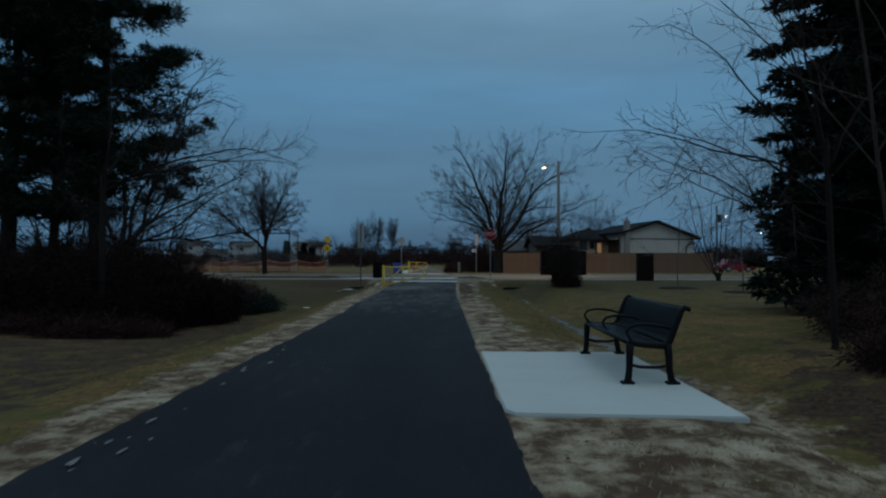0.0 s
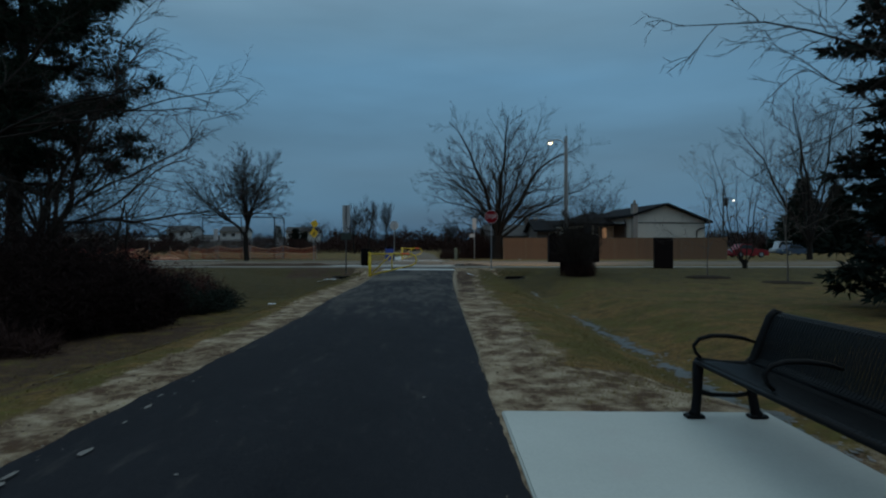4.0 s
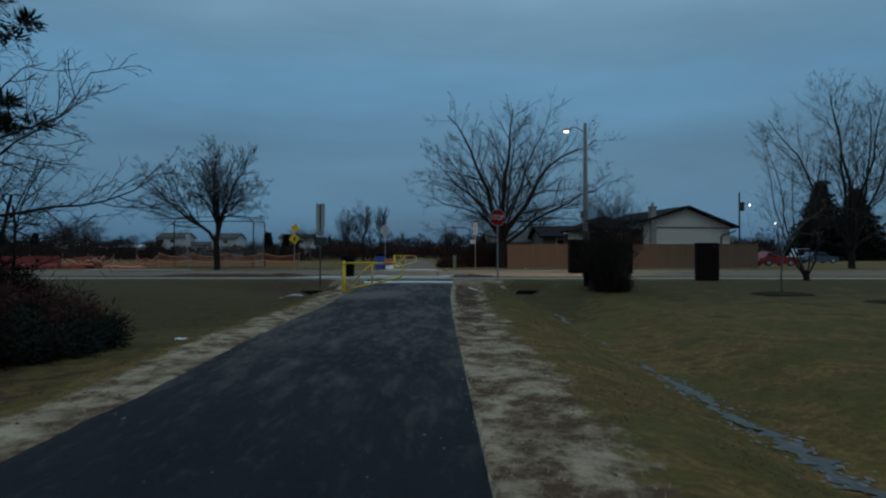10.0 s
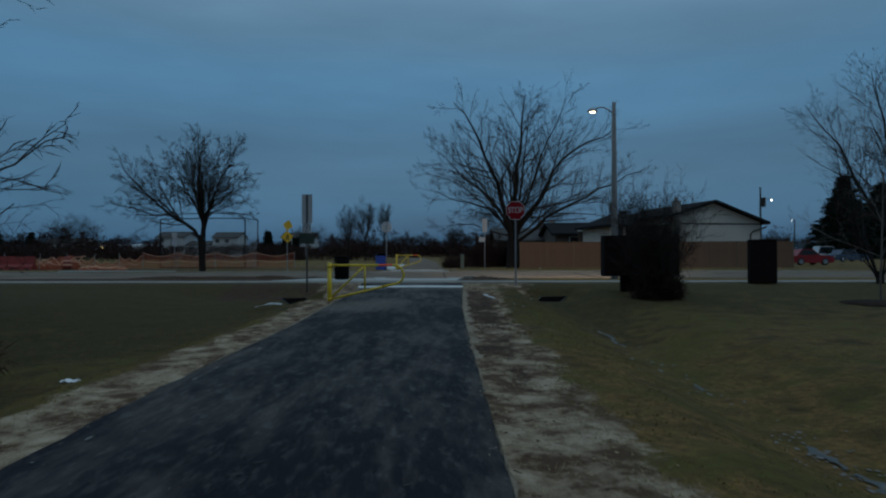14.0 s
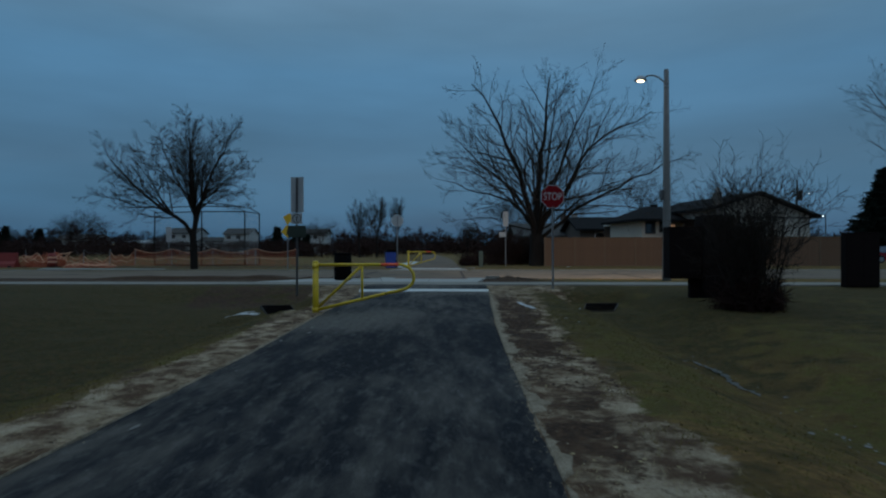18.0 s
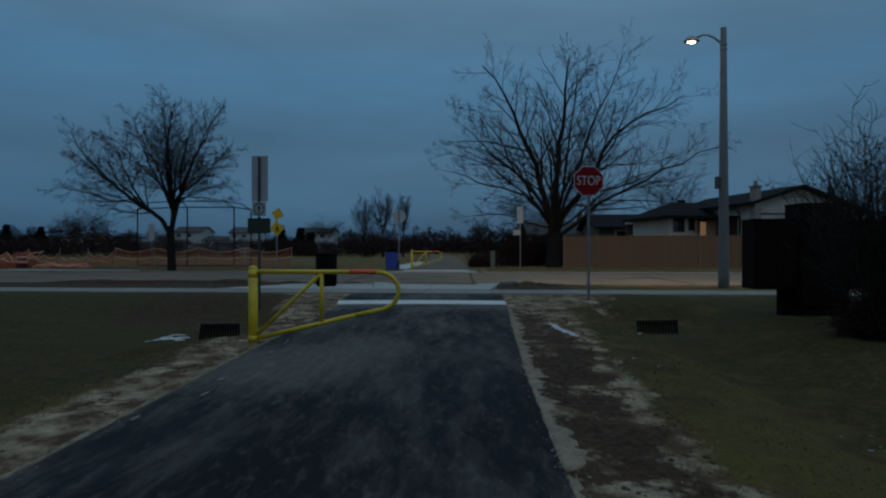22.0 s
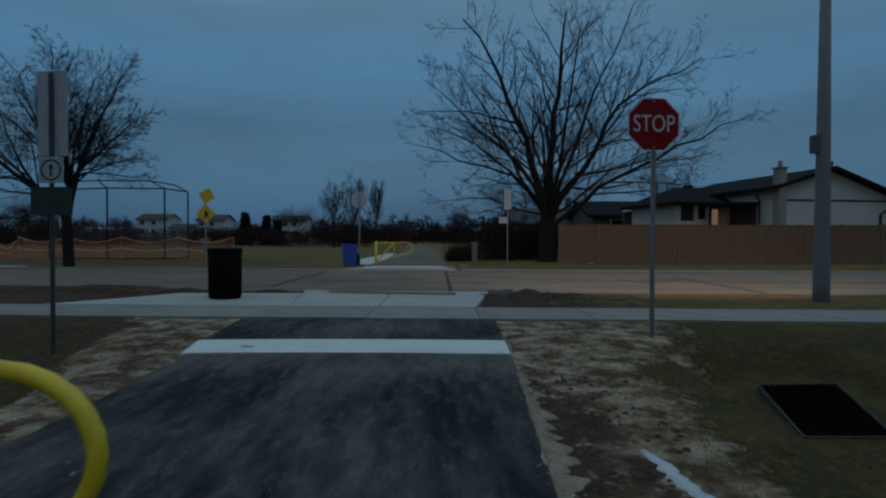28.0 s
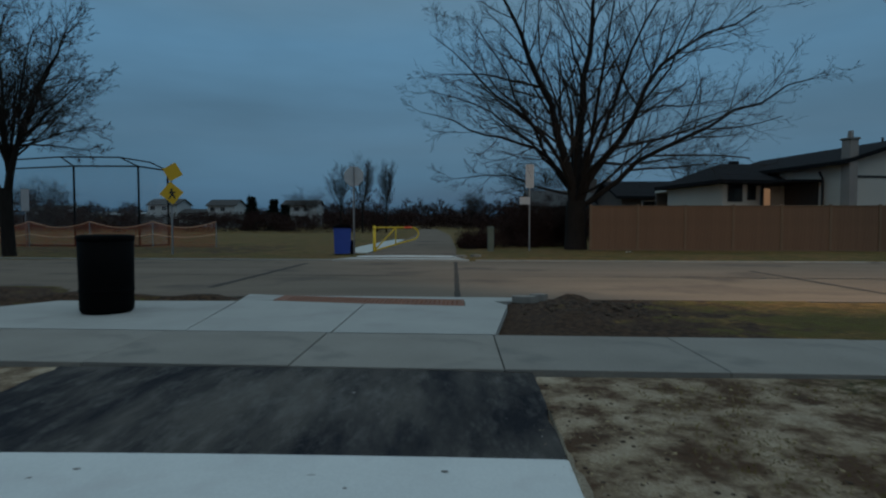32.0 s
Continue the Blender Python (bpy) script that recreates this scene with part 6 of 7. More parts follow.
    for _ in range(110000):
        y = rnd.uniform(2.5, 36.2) ** 1.0
        if rnd.random() < 0.6:
            x = lerp(y, PATH_RIGHT) + 0.7 + abs(rnd.gauss(0, 2.6))
        else:
            x = lerp(y, PATH_LEFT) - 0.6 - abs(rnd.gauss(0, 2.4))
        if 0.5 < x < 2.8 and 4.6 < y < 8.5 or abs(x - lerp(y, DITCH)) < 0.2:
            continue
        if noise.noise((x * 0.9, y * 0.9, 3)) < -0.25:
            continue
        z, a = height(x, y) - 0.005, rnd.uniform(0, 6.28)
        h, lean, w = rnd.uniform(0.010, 0.032), rnd.uniform(0.01, 0.06), 0.005
        k = len(grass.v)
        grass.v += [(x + w * math.cos(a), y + w * math.sin(a), z), (x - w * math.cos(a), y - w * math.sin(a), z), (x - lean * math.sin(a), y + lean * math.cos(a), z + h)]
        grass.f.append((k, k + 1, k + 2))
    tagged(new("straw", straw.mesh("straw", M_STRAW)), "scattered pale straw on the shoulders", "straw", kind="stuff")
    tagged(new("clods", clods.mesh("clods", M_CLOD)), "dark soil clods along the path edges", "soil", kind="stuff")
    tagged(new("stones", stones.mesh("stones", M_GRAVEL)), "small pale stones along the path edges", "stone", kind="stuff")
    tagged(new("grass", grass.mesh("grass", M_GRASS)), "short dull winter grass", "grass", kind="stuff")


build_litter()


def build_gravel_edge():
    """The pale road base that shows as a crumbled rim along the path's edges."""
    t = tagged(new("gravel_edge"), "pale crumbled gravel rim along the asphalt", kind="structure")
    for side, y0, y1, wide in ((1, 18.5, 35.6, 0.16), (-1, 20.0, 30.5, 0.05), (1, 9.0, 18.5, 0.05)):
        sh, n = Shape(), int((y1 - y0) / 0.06)
        for i in range(n + 1):
            y = y0 + (y1 - y0) * i / n
            x = lerp(y, PATH_RIGHT if side > 0 else PATH_LEFT)
            w = wide * max(0.0, 0.55 + 0.35 * smooth_step(23, 26, y) + 1.3 * noise.noise((y * 1.4, side, 11)) + 1.0 * noise.noise((y * 5, side, 13)) + 0.9 * noise.noise((y * 13, side, 17))) * min(1.0, 4 * i / n, 4 * (n - i) / n)
            z = lerp(y, GRADE)
            for f, dz in ((-0.25, -0.03), (0.1, 0.008), (0.5, 0.016), (0.85, 0.004), (1.15, -0.05)):
                sh.v.append((x + side * w * f, y, z + dz + 0.010 * noise.noise((y * 17, f * 5, side))))
            if i:
                sh.f += [((i - 1) * 5 + c, (i - 1) * 5 + c + 1, i * 5 + c + 1, i * 5 + c) for c in range(4)]
        part("gravel", sh, M_GRAVEL, t)


build_gravel_edge()


def build_flecks():
    """Pale crumbs and mud smears on the asphalt."""
    rnd = random.Random(18)
    sh = Shape()
    for _ in range(420):
        y = rnd.uniform(2, 36)
        t = rnd.random() if rnd.random() < 0.5 else rnd.choice((abs(rnd.gauss(0, 0.08)), 1 - abs(rnd.gauss(0, 0.06))))
        x = lerp(y, PATH_LEFT) + (lerp(y, PATH_RIGHT) - lerp(y, PATH_LEFT)) * min(max(t, 0.01), 0.99)
        z = lerp(y, GRADE) + 0.0165
        r = rnd.uniform(0.003, 0.008) if rnd.random() < 0.95 else rnd.uniform(0.010, 0.02)
        sh.face([(x + r * math.cos(a) * rnd.uniform(0.5, 1.2), y + 1.4 * r * math.sin(a) * rnd.uniform(0.5, 1.2), z) for a in (0, 1.2, 2.5, 3.8, 5.0)])
    for k in range(30):
        y = rnd.uniform(3.5, 9.5) if k < 18 else rnd.uniform(9.5, 30)
        x, z, r = lerp(y, PATH_LEFT) + rnd.gauss(0.27, 0.06), lerp(y, GRADE) + 0.0175, rnd.uniform(0.008, 0.026)
        sh.face([(x + r * math.cos(a) * rnd.uniform(0.6, 1.2), y + 3.5 * r * math.sin(a) * rnd.uniform(0.6, 1.2), z) for a in (0, 0.7, 1.5, 2.3, 3.1, 3.9, 4.7, 5.5)])
    smear = Shape()
    for k in range(110):
        y = rnd.uniform(14, 27) if k % 4 else rnd.uniform(4, 33)
        t = rnd.uniform(0.04, 0.96)
        x = lerp(y, PATH_LEFT) + (lerp(y, PATH_RIGHT) - lerp(y, PATH_LEFT)) * t
        z = lerp(y, GRADE) + 0.012 * (1 - (2 * t - 1) ** 2) + 0.004
        w, d, turn = rnd.uniform(0.012, 0.065), rnd.uniform(0.004, 0.014), rnd.gauss(0.25, 0.4)
        ring = [(w * math.cos(a) * rnd.uniform(0.45, 1.2), d * math.sin(a) * rnd.uniform(0.4, 1.3)) for a in (0, 0.6, 1.2, 1.9, 2.5, 3.1, 3.7, 4.3, 5.0, 5.6)]
        smear.face([(x + p * math.cos(turn) - q * math.sin(turn), y + p * math.sin(turn) + q * math.cos(turn), z) for p, q in ring])
    tagged(new("dust_smears", smear.mesh("dust_smears", M_DUST)), "short pale dust smears scuffed over asphalt", "dirt", kind="stuff")
    tagged(new("crumbs", sh.mesh("crumbs", M_CRUMB)), "pale crumbs of gravel scattered on asphalt", "gravel", kind="stuff")


build_flecks()


def build_scuffs():
    """Dark tyre and shoe marks on the white line."""
    rnd = random.Random(27)
    sh = Shape()
    for x, y, w, d in [(-2.0, 34.35, 0.09, 0.05)] + [(rnd.uniform(-2.4, 1.0), rnd.uniform(34.05, 34.8), rnd.uniform(0.008, 0.03), rnd.uniform(0.005, 0.014)) for _ in range(9)]:
        sh.face([(x + w * math.cos(a) * rnd.uniform(0.6, 1.2), y + d * math.sin(a) * rnd.uniform(0.6, 1.2), lerp(y, GRADE) + 0.0215) for a in (0, 0.8, 1.6, 2.4, 3.2, 4.0, 4.8, 5.5)])
    tagged(new("scuff_marks", sh.mesh("scuff_marks", M_CRUMB)), "small dark scuffs on the white line", "dirt", kind="stuff")


build_scuffs()


# ---------------------------------------------------------------- wooden fence
def build_fence():
    f = tagged(new("boundary_fence"), "tall brown board fence with darker posts", "fence")
    f.matrix_basis = pose(6.45, 57.9, 0.0, 0, 0, math.degrees(math.atan(SKEW)))
    bay, bays, top = 2.05, 10, 2.08
    n = 14
    w = bay / n
    boards = [Shape().quad_box((0.0015, 0.0015 * i, 0.12), (w - 0.0015, 0.022 + 0.0015 * i, top - 0.06)).mesh("board", M_FENCE) for i in range(3)]
    rail = Shape().quad_box((0.05, 0.026, 0.0), (bay - 0.05, 0.062, 0.09)).mesh("rail", M_POST)
    cap = Shape().quad_box((0, -0.03, top - 0.06), (bay, 0.07, top - 0.02), 0.006).mesh("cap_rail", M_POST)
    post = Shape().quad_box((-0.05, -0.035, -0.3), (0.05, 0.075, top + 0.02), 0.008).mesh("post", M_POST)
    kick = Shape().quad_box((0.05, -0.01, 0.0), (bay - 0.05, 0.03, 0.115), 0.004).mesh("kick_board", M_POST)
    for k in range(bays):
        for nm, m, z in (("cap_rail", cap, 0), ("kick_board", kick, 0), ("rail", rail, 0.32), ("rail", rail, top - 0.3)):
            piece(nm, m, f, Matrix.Translation((k * bay, 0, z)))
        for i in range(n):
            piece("board", boards[(i * 5 + k) % 3], f, Matrix.Translation((k * bay + i * w, 0, 0)))
    for k in range(bays + 1):
        piece("post", post, f, Matrix.Translation((k * bay, 0, 0)))


build_fence()


# ---------------------------------------------------------------- houses
def gable_block(h, w, d, eave, peak, over, wall_mat, roof_mat, along="y", peak_at=0.5, eave_left=None):
    """Walls and a pitched roof in local coordinates; ridge along y (gable faces -y) or along x."""
    if along == "y":
        low = eave_left or eave
        part("wall", Shape().prism([(0, -0.3), (w, -0.3), (w, eave), (w * peak_at, peak), (0, low)], d, "xz", 0.0), wall_mat, h)
        for a, b in (((-over, low - over * (peak - low) / (w * peak_at)), (w * peak_at, peak)), ((w * peak_at, peak), (w + over, eave - over * (peak - eave) / (w * (1 - peak_at))))):
            part("roof", Shape().prism([(a[0], a[1] + 0.02), (b[0], b[1] + 0.02), (b[0], b[1] + 0.24), (a[0], a[1] + 0.22)], d + 2 * over, "xz", -over), roof_mat, h)
    else:
        part("wall", Shape().prism([(0, -0.3), (d, -0.3), (d, eave), (d * 0.5, peak), (0, eave)], w, "yz", 0.0), wall_mat, h)
        for a, b in (((-over, eave - over * (peak - eave) / (d * 0.5)), (d * 0.5, peak)), ((d * 0.5, peak), (d + over, eave - over * (peak - eave) / (d * 0.5)))):
            part("roof", Shape().prism([(a[0], a[1] + 0.02), (b[0], b[1] + 0.02), (b[0], b[1] + 0.24), (a[0], a[1] + 0.22)], w + 2 * over, "yz", -over), roof_mat, h)


def window(h, x, z, w, t, y=-0.0, glass=None, frame_mat=None, name="window"):
    fr = part(name, Shape().quad_box((x - 0.07, y - 0.06, z - 0.07), (x + w + 0.07, y - 0.005, z + t + 0.07), 0.01), frame_mat or M_LETTER, h, "")
    part("pane", Shape().quad_box((x, y - 0.075, z), (x + w, y - 0.062, z + t)), glass or M_WINDOW, fr)
    return fr


def build_main_house():
    h = thing("bungalow", (19.7, 61.2, 0.0), "pale bungalow with a low dark gable roof and brick chimney", "house", turn=9.0)
    gable_block(h, 7.8, 10.5, 3.75, 5.35, 0.55, M_SIDING, M_ROOF, "y", 0.44, 4.3)
    part("trim", Shape().quad_box((0.02, -0.03, 3.55), (7.78, -0.002, 3.66)), M_TRIM, h)
    ch = part("chimney", Shape().quad_box((-0.24, -0.5, -0.3), (0.22, 0.05, 5.35), 0.02), M_BRICKWALL, h, "pale brick chimney")
    part("chimney_cap", Shape().quad_box((-0.29, -0.56, 5.35), (0.27, 0.11, 5.46), 0.02), M_POLE, ch)
    part("flue", Shape().lathe(((0.13, 5.45), (0.12, 5.8)), 12, (0.0, -0.22)), M_BRICKWALL, ch)
    part("downpipe", Shape().tube([(8.2, -0.3, 3.42), (7.95, -0.2, 3.25), (7.1, -0.1, 3.0), (6.85, -0.08, 2.8), (6.85, -0.08, 0.1)], 0.06, 8), M_TRIM, h)

    # No recess is cut: a flat dark panel paints the porch recess's shade.
    part("recess_shade", Shape().quad_box((-0.03, 1.7, 0.0), (-0.004, 4.2, 3.5), 0.01), M_TRIM, h, "flat dark panel for the shaded porch recess")
    part("downpipe", Shape().tube([(-0.3, 1.35, 3.95), (-0.1, 1.35, 3.6), (-0.1, 1.35, 0.1)], 0.06, 8), M_TRIM, h)
    part("wing_wall", Shape().prism([(4.5, -0.3), (10.5, -0.3), (10.5, 3.75), (4.5, 3.75)], 3.75, "yz", -3.6), M_SIDING, h)
    wing = Shape()
    eave, ridge, x0, x1, y0, y1 = 3.70, 4.95, -4.25, 1.5, 3.85, 11.1
    wing.v = [(x0, y0, eave), (x1, y0, eave), (x1, y1, eave), (x0, y1, eave), (x0 + 2.4, 7.5, ridge), (x1, 7.5, ridge)] + [(x0, y0, eave - 0.2), (x1, y0, eave - 0.2), (x1, y1, eave - 0.2), (x0, y1, eave - 0.2)]
    wing.f = [(0, 1, 5, 4), (1, 2, 5), (2, 3, 4, 5), (3, 0, 4), (0, 6, 7, 1), (1, 7, 8, 2), (2, 8, 9, 3), (3, 9, 6, 0), (6, 9, 8, 7)]
    part("wing_roof", wing, M_ROOF, h, "low dark hipped roof")
    part("roof_vent", Shape().quad_box((-1.0, 7.6, 4.8), (-0.5, 8.0, 5.15), 0.02), M_ROOF, h)
    porch = part("porch_roof", Shape().quad_box((-1.75, 1.4, 3.42), (-0.02, 4.6, 3.56), 0.02), M_ROOF, h)
    part("porch_post", Shape().quad_box((-1.62, 3.9, 0.0), (-1.50, 4.02, 3.42)), M_TRIM, porch)
    for x, w, z0, z1, glass in ((-3.25, 0.80, 2.55, 3.45, M_WINDOW), (-2.05, 0.42, 2.65, 3.45, M_WINDOW), (-1.22, 0.50, 1.7, 3.25, G_WINDOW)):
        fr = part("window", Shape().quad_box((x - 0.05, 4.44, z0 - 0.05), (x + w + 0.05, 4.496, z1 + 0.05), 0.01), M_TRIM, h, "window lit warm from inside" if glass is G_WINDOW else "")
        part("pane", Shape().quad_box((x, 4.425, z0), (x + w, 4.438, z1)), glass, fr)
    cp = thing("carport", (14.7, 69.6, 0.0), "open carport with a thin pale roof beside the bungalow", "carport")
    part("roof", Shape().quad_box((0.0, 0.0, 3.42), (2.9, 4.5, 3.58), 0.02), M_SIDING, cp, "thin pale roof edge")
    for x in (0.1, 1.1, 2.8):
        part("post", Shape().quad_box((x - 0.06, 0.05, -0.2), (x + 0.06, 0.17, 3.43)), M_SIDING if x < 2 else M_TRIM, cp)
    part("back_wall", Shape().quad_box((0.0, 4.2, -0.2), (2.9, 4.4, 3.43)), M_BROWNWALL, cp)
    w = thing("neighbour_house", (12.6, 75.0, 0.0), "further brown brick house with a dark roof", "house")
    gable_block(w, 6.4, 8.0, 3.2, 4.4, 0.5, M_BROWNWALL, M_ROOF, "x")
    window(w, 1.5, 2.0, 0.9, 0.9)
    window(w, 3.6, 2.0, 0.6, 0.9)
    n = thing("neighbour_house", (7.4, 82.0, 0.0), "further low house with a dark roof and two chimneys", "house")
    gable_block(n, 8.0, 9.0, 2.7, 4.1, 0.6, M_BROWNWALL, M_FARROOF, "x")
    window(n, 5.4, 1.6, 1.0, 0.9)
    for x, mat in ((5.3, M_BROWNWALL), (6.6, M_BRICKWALL)):
        part("chimney", Shape().quad_box((x, 3.5, 3.0), (x + 0.55, 4.1, 5.35), 0.02), mat, n)
    for k, (x, y, w_, pk) in enumerate(((52, 150, 12, 5.2), (79, 96, 12, 4.8))):
        b = thing("far_house", (x, y, 0), "far low house beyond the parking area", "house", "far houses")
        gable_block(b, w_, 9, 3.2, pk, 0.6, M_WHITEFAR if k == 0 else M_BRICKRED, M_ROOF, "x")
        window(b, 2, 1.2, 1.6, 1.2)
        window(b, 7, 1.2, 1.6, 1.2)


build_main_house()


def far_house(x, y, w, d, eave, peak, label, lit=False):
    h = thing("far_house", (x, y, 0.0), label, "house", "far houses")
    gable_block(h, w, d, eave - 0.3, peak, 0.5, M_WHITEFAR, M_FARROOF, "x")
    k = max(2, int(w / 3.2))
    for i in range(k):
        window(h, 0.8 + (w - 1.8) * i / k, eave - 1.9, 1.3, 1.1, 0.0, G_WINDOW if lit and i == 1 else M_TRIM, M_WHITEFAR)
        if eave > 4.5:
            window(h, 0.8 + (w - 1.8) * i / k, eave - 4.4, 1.3, 1.1, 0.0, M_TRIM, M_WHITEFAR)


for x, w, e, p in ((-89.7, 8.6, 7.0, 8.3), (-72.1, 7.9, 6.7, 8.1), (-50.1, 9.9, 6.7, 7.9), (-126.0, 12.0, 5.2, 6.4)):
    far_house(x, 200, w, 9, e, p, "far pale two-storey house across the field")
for x, w, e, p in ((-81.0, 7.8, 4.4, 5.3), (-118.0, 7.0, 3.6, 4.8)):
    far_house(x, 201, w, 8, e, p, "far low pale house across the field")
shed = thing("far_shed", (-107.5, 198.0, 0.0), "far long low pale building with two lit lamps", "building")
gable_block(shed, 16.5, 8.0, 3.4, 4.2, 0.4, M_WHITEFAR, M_SIGNBACK, "x")
for x, z in ((1.6, 3.1), (5.9, 2.8)):
    part("wall_lamp", Shape().quad_box((x - 0.28, -0.75, z), (x + 0.28, -0.45, z + 0.4), 0.08), G_HEAD, shed, "small amber lamp")


# ---------------------------------------------------------------- far side: path, pad, fence, backstop
def build_far_side():
    left, right = ((50, -3.2), (52, -3.0), (60, -2.9), (90, -3.6), (160, -7.5)), ((50, 0.55), (52, 0.5), (60, 0.45), (90, -0.2), (160, -4.0))
    structure("far_path", strip(left, right, 51.7, 160, 1.0, 0.022, 0.1, 0.03, 12), M_ROAD, "grey asphalt path continuing beyond the road")
    structure("far_stop_line", strip(((51, -3.0), (53, -3.0)), ((51, 0.5), (53, 0.5)), 51.9, 52.6, 0.3, 0.034, 0.008, 0.01, 13), M_WHITE, "white line across the far path")
    structure("far_apron", skewed(Shape().prism([(-3.6, ROAD_FAR + 0.01), (0.9, ROAD_FAR + 0.01), (0.55, 51.85), (-3.1, 51.85)], 0.14, "xy", -0.05)), M_RAMP, "pale concrete apron at the far kerb")
    pad = Shape().prism([(-4.3, 55.2), (-3.05, 54.6), (-3.0, 62.0), (-3.3, 74.0), (-4.0, 74.0), (-4.4, 62.0)], 0.14, "xy", -0.04)
    structure("far_pad", pad, M_CONCRETE, "pale concrete strip beside the far path")
    ph = thing("bollard", (1.95, 56.8, 0.05), "short grey-green utility pedestal by the path", "bollard")
    part("body", Shape().quad_box((-0.13, -0.1, -0.1), (0.13, 0.1, 1.0), 0.03), M_PEDESTAL, ph)
    part("cap", Shape().quad_box((-0.15, -0.12, 1.0), (0.15, 0.12, 1.08), 0.03), M_PEDESTAL, ph)
    bl = thing("marker_post", (-3.55, 54.4, 0.05), "short black post beside the blue bin", "post")
    part("body", Shape().quad_box((-0.08, -0.08, -0.1), (0.08, 0.08, 0.55), 0.015), M_BIN, bl)
    sheet = thing("orange_fence", (-11.5, 60.6, 0.0), "sagging orange plastic mesh construction fence on stakes", "fence")
    stakes = [0.0, -3.2, -6.4, -9.5, -12.3, -14.2, -16.2, -18.4, -20.6, -23.4]
    slump = {-12.3: 0.72, -14.2: 0.45, -16.2: 0.62, -18.4: 0.40, -20.6: 0.55}
    for a in stakes:
        part("stake", Shape().tube([(a, 0, -0.2), (a + 0.12 * slump.get(a, 0.0), 0, 1.32)], 0.02, 6), M_STEEL, sheet)
    rows = 9
    for a, b in zip(stakes, stakes[1:]):
        n = 30
        net = Shape()

        def at(i, z):
            u = i / n
            return (a + (b - a) * u, 0.06 * math.sin(9 * u), slump.get(a, 1.0) * z * (1.30 - 0.30 * math.sin(math.pi * u)) + 0.04 + (0.0 if a not in slump else 0.16 * z * math.sin(13 * u + 3 * a)))
        for r in range(rows):
            z = r / (rows - 1)
            for i in range(n):
                p, q = at(i, z), at(i + 1, z)
                net.face([p, q, (q[0], q[1], q[2] + 0.016), (p[0], p[1], p[2] + 0.016)])
        for i in range(n * 2):
            u = i / (n * 2)
            x, y, z1 = a + (b - a) * u, 0.06 * math.sin(9 * u) + 0.002, slump.get(a, 1.0) * (1.30 - 0.30 * math.sin(math.pi * u)) + 0.05
            net.face([(x, y, 0.04), (x - 0.014, y, 0.04), (x - 0.014, y, z1), (x, y, z1)])
        bay_ = part("net", net, M_ORANGE, sheet)
        for z in (0.0, 0.52, 1.0):
            part("band", Shape().tube([at(i, z) for i in range(0, n + 1, 3)], 0.022, 5), M_ORANGE_PALE, bay_)
    bs = thing("backstop", (-18.9, 61.0, 0.0), "tall chain-link ball-field backstop on dark posts", "fence")
    tops = [(-4.3, 1.4), (0.0, 0.0), (3.2, 0.2), (3.5, 2.6)]
    for x, y in tops:
        part("post", Shape().tube([(x, y, -0.2), (x, y, 4.15)], 0.05, 8), M_BLACK, bs)
    for (x0, y0), (x1, y1) in zip(tops, tops[1:]):
        for z in (4.15, 0.1):
            part("rail", Shape().tube([(x0, y0, z), (x1, y1, z)], 0.04, 8), M_BLACK, bs)
        part("canopy_rail", Shape().tube([(x0 * 0.86 + 0.3, y0 - 1.4, 4.45), (x1 * 0.86 + 0.3, y1 - 1.4, 4.45)], 0.035, 8), M_BLACK, bs)
        part("strut", Shape().tube([(x1, y1, 4.15), (x1 * 0.86 + 0.3, y1 - 1.4, 4.45)], 0.035, 8), M_BLACK, bs)
        mesh_ = Shape()
        ln = math.hypot(x1 - x0, y1 - y0)
        k = int(ln / 0.16)
        for i in range(-26, k):
            for s in (1, -1):
                u0, u1 = i * 0.16, i * 0.16 + 4.05
                z0, z1 = 0.1, 4.15
                if s < 0:
                    u0, u1 = u1, u0
                pts = []
                for u, z in ((u0, z0), (u1, z1)):
                    pts.append([u, z])
                for p, q in ((0, 1), (1, 0)):
                    for lim in (0.0, ln):
                        if (pts[p][0] < 0 and lim == 0) or (pts[p][0] > ln and lim == ln):
                            du = pts[q][0] - pts[p][0]
                            t = (lim - pts[p][0]) / du
                            pts[p] = [lim, pts[p][1] + (pts[q][1] - pts[p][1]) * t]
                if abs(pts[0][0] - pts[1][0]) > 0.01 and min(pts[0][0], pts[1][0]) >= -0.001 and max(pts[0][0], pts[1][0]) <= ln + 0.001:
                    mesh_.tube([(x0 + (x1 - x0) * u / ln, y0 + (y1 - y0) * u / ln, z) for u, z in pts], 0.0035, 3, False)
        part("chain_link", mesh_, M_STEEL, bs)


build_far_side()
structure("far_pavement", Shape().prism(((-25.6, 52.9), (-17.4, 51.7), (-17.4, 52.4), (-25.6, 53.6)), 0.16, "xy", -0.05), M_RAMP, "short pale concrete strip beyond the road")


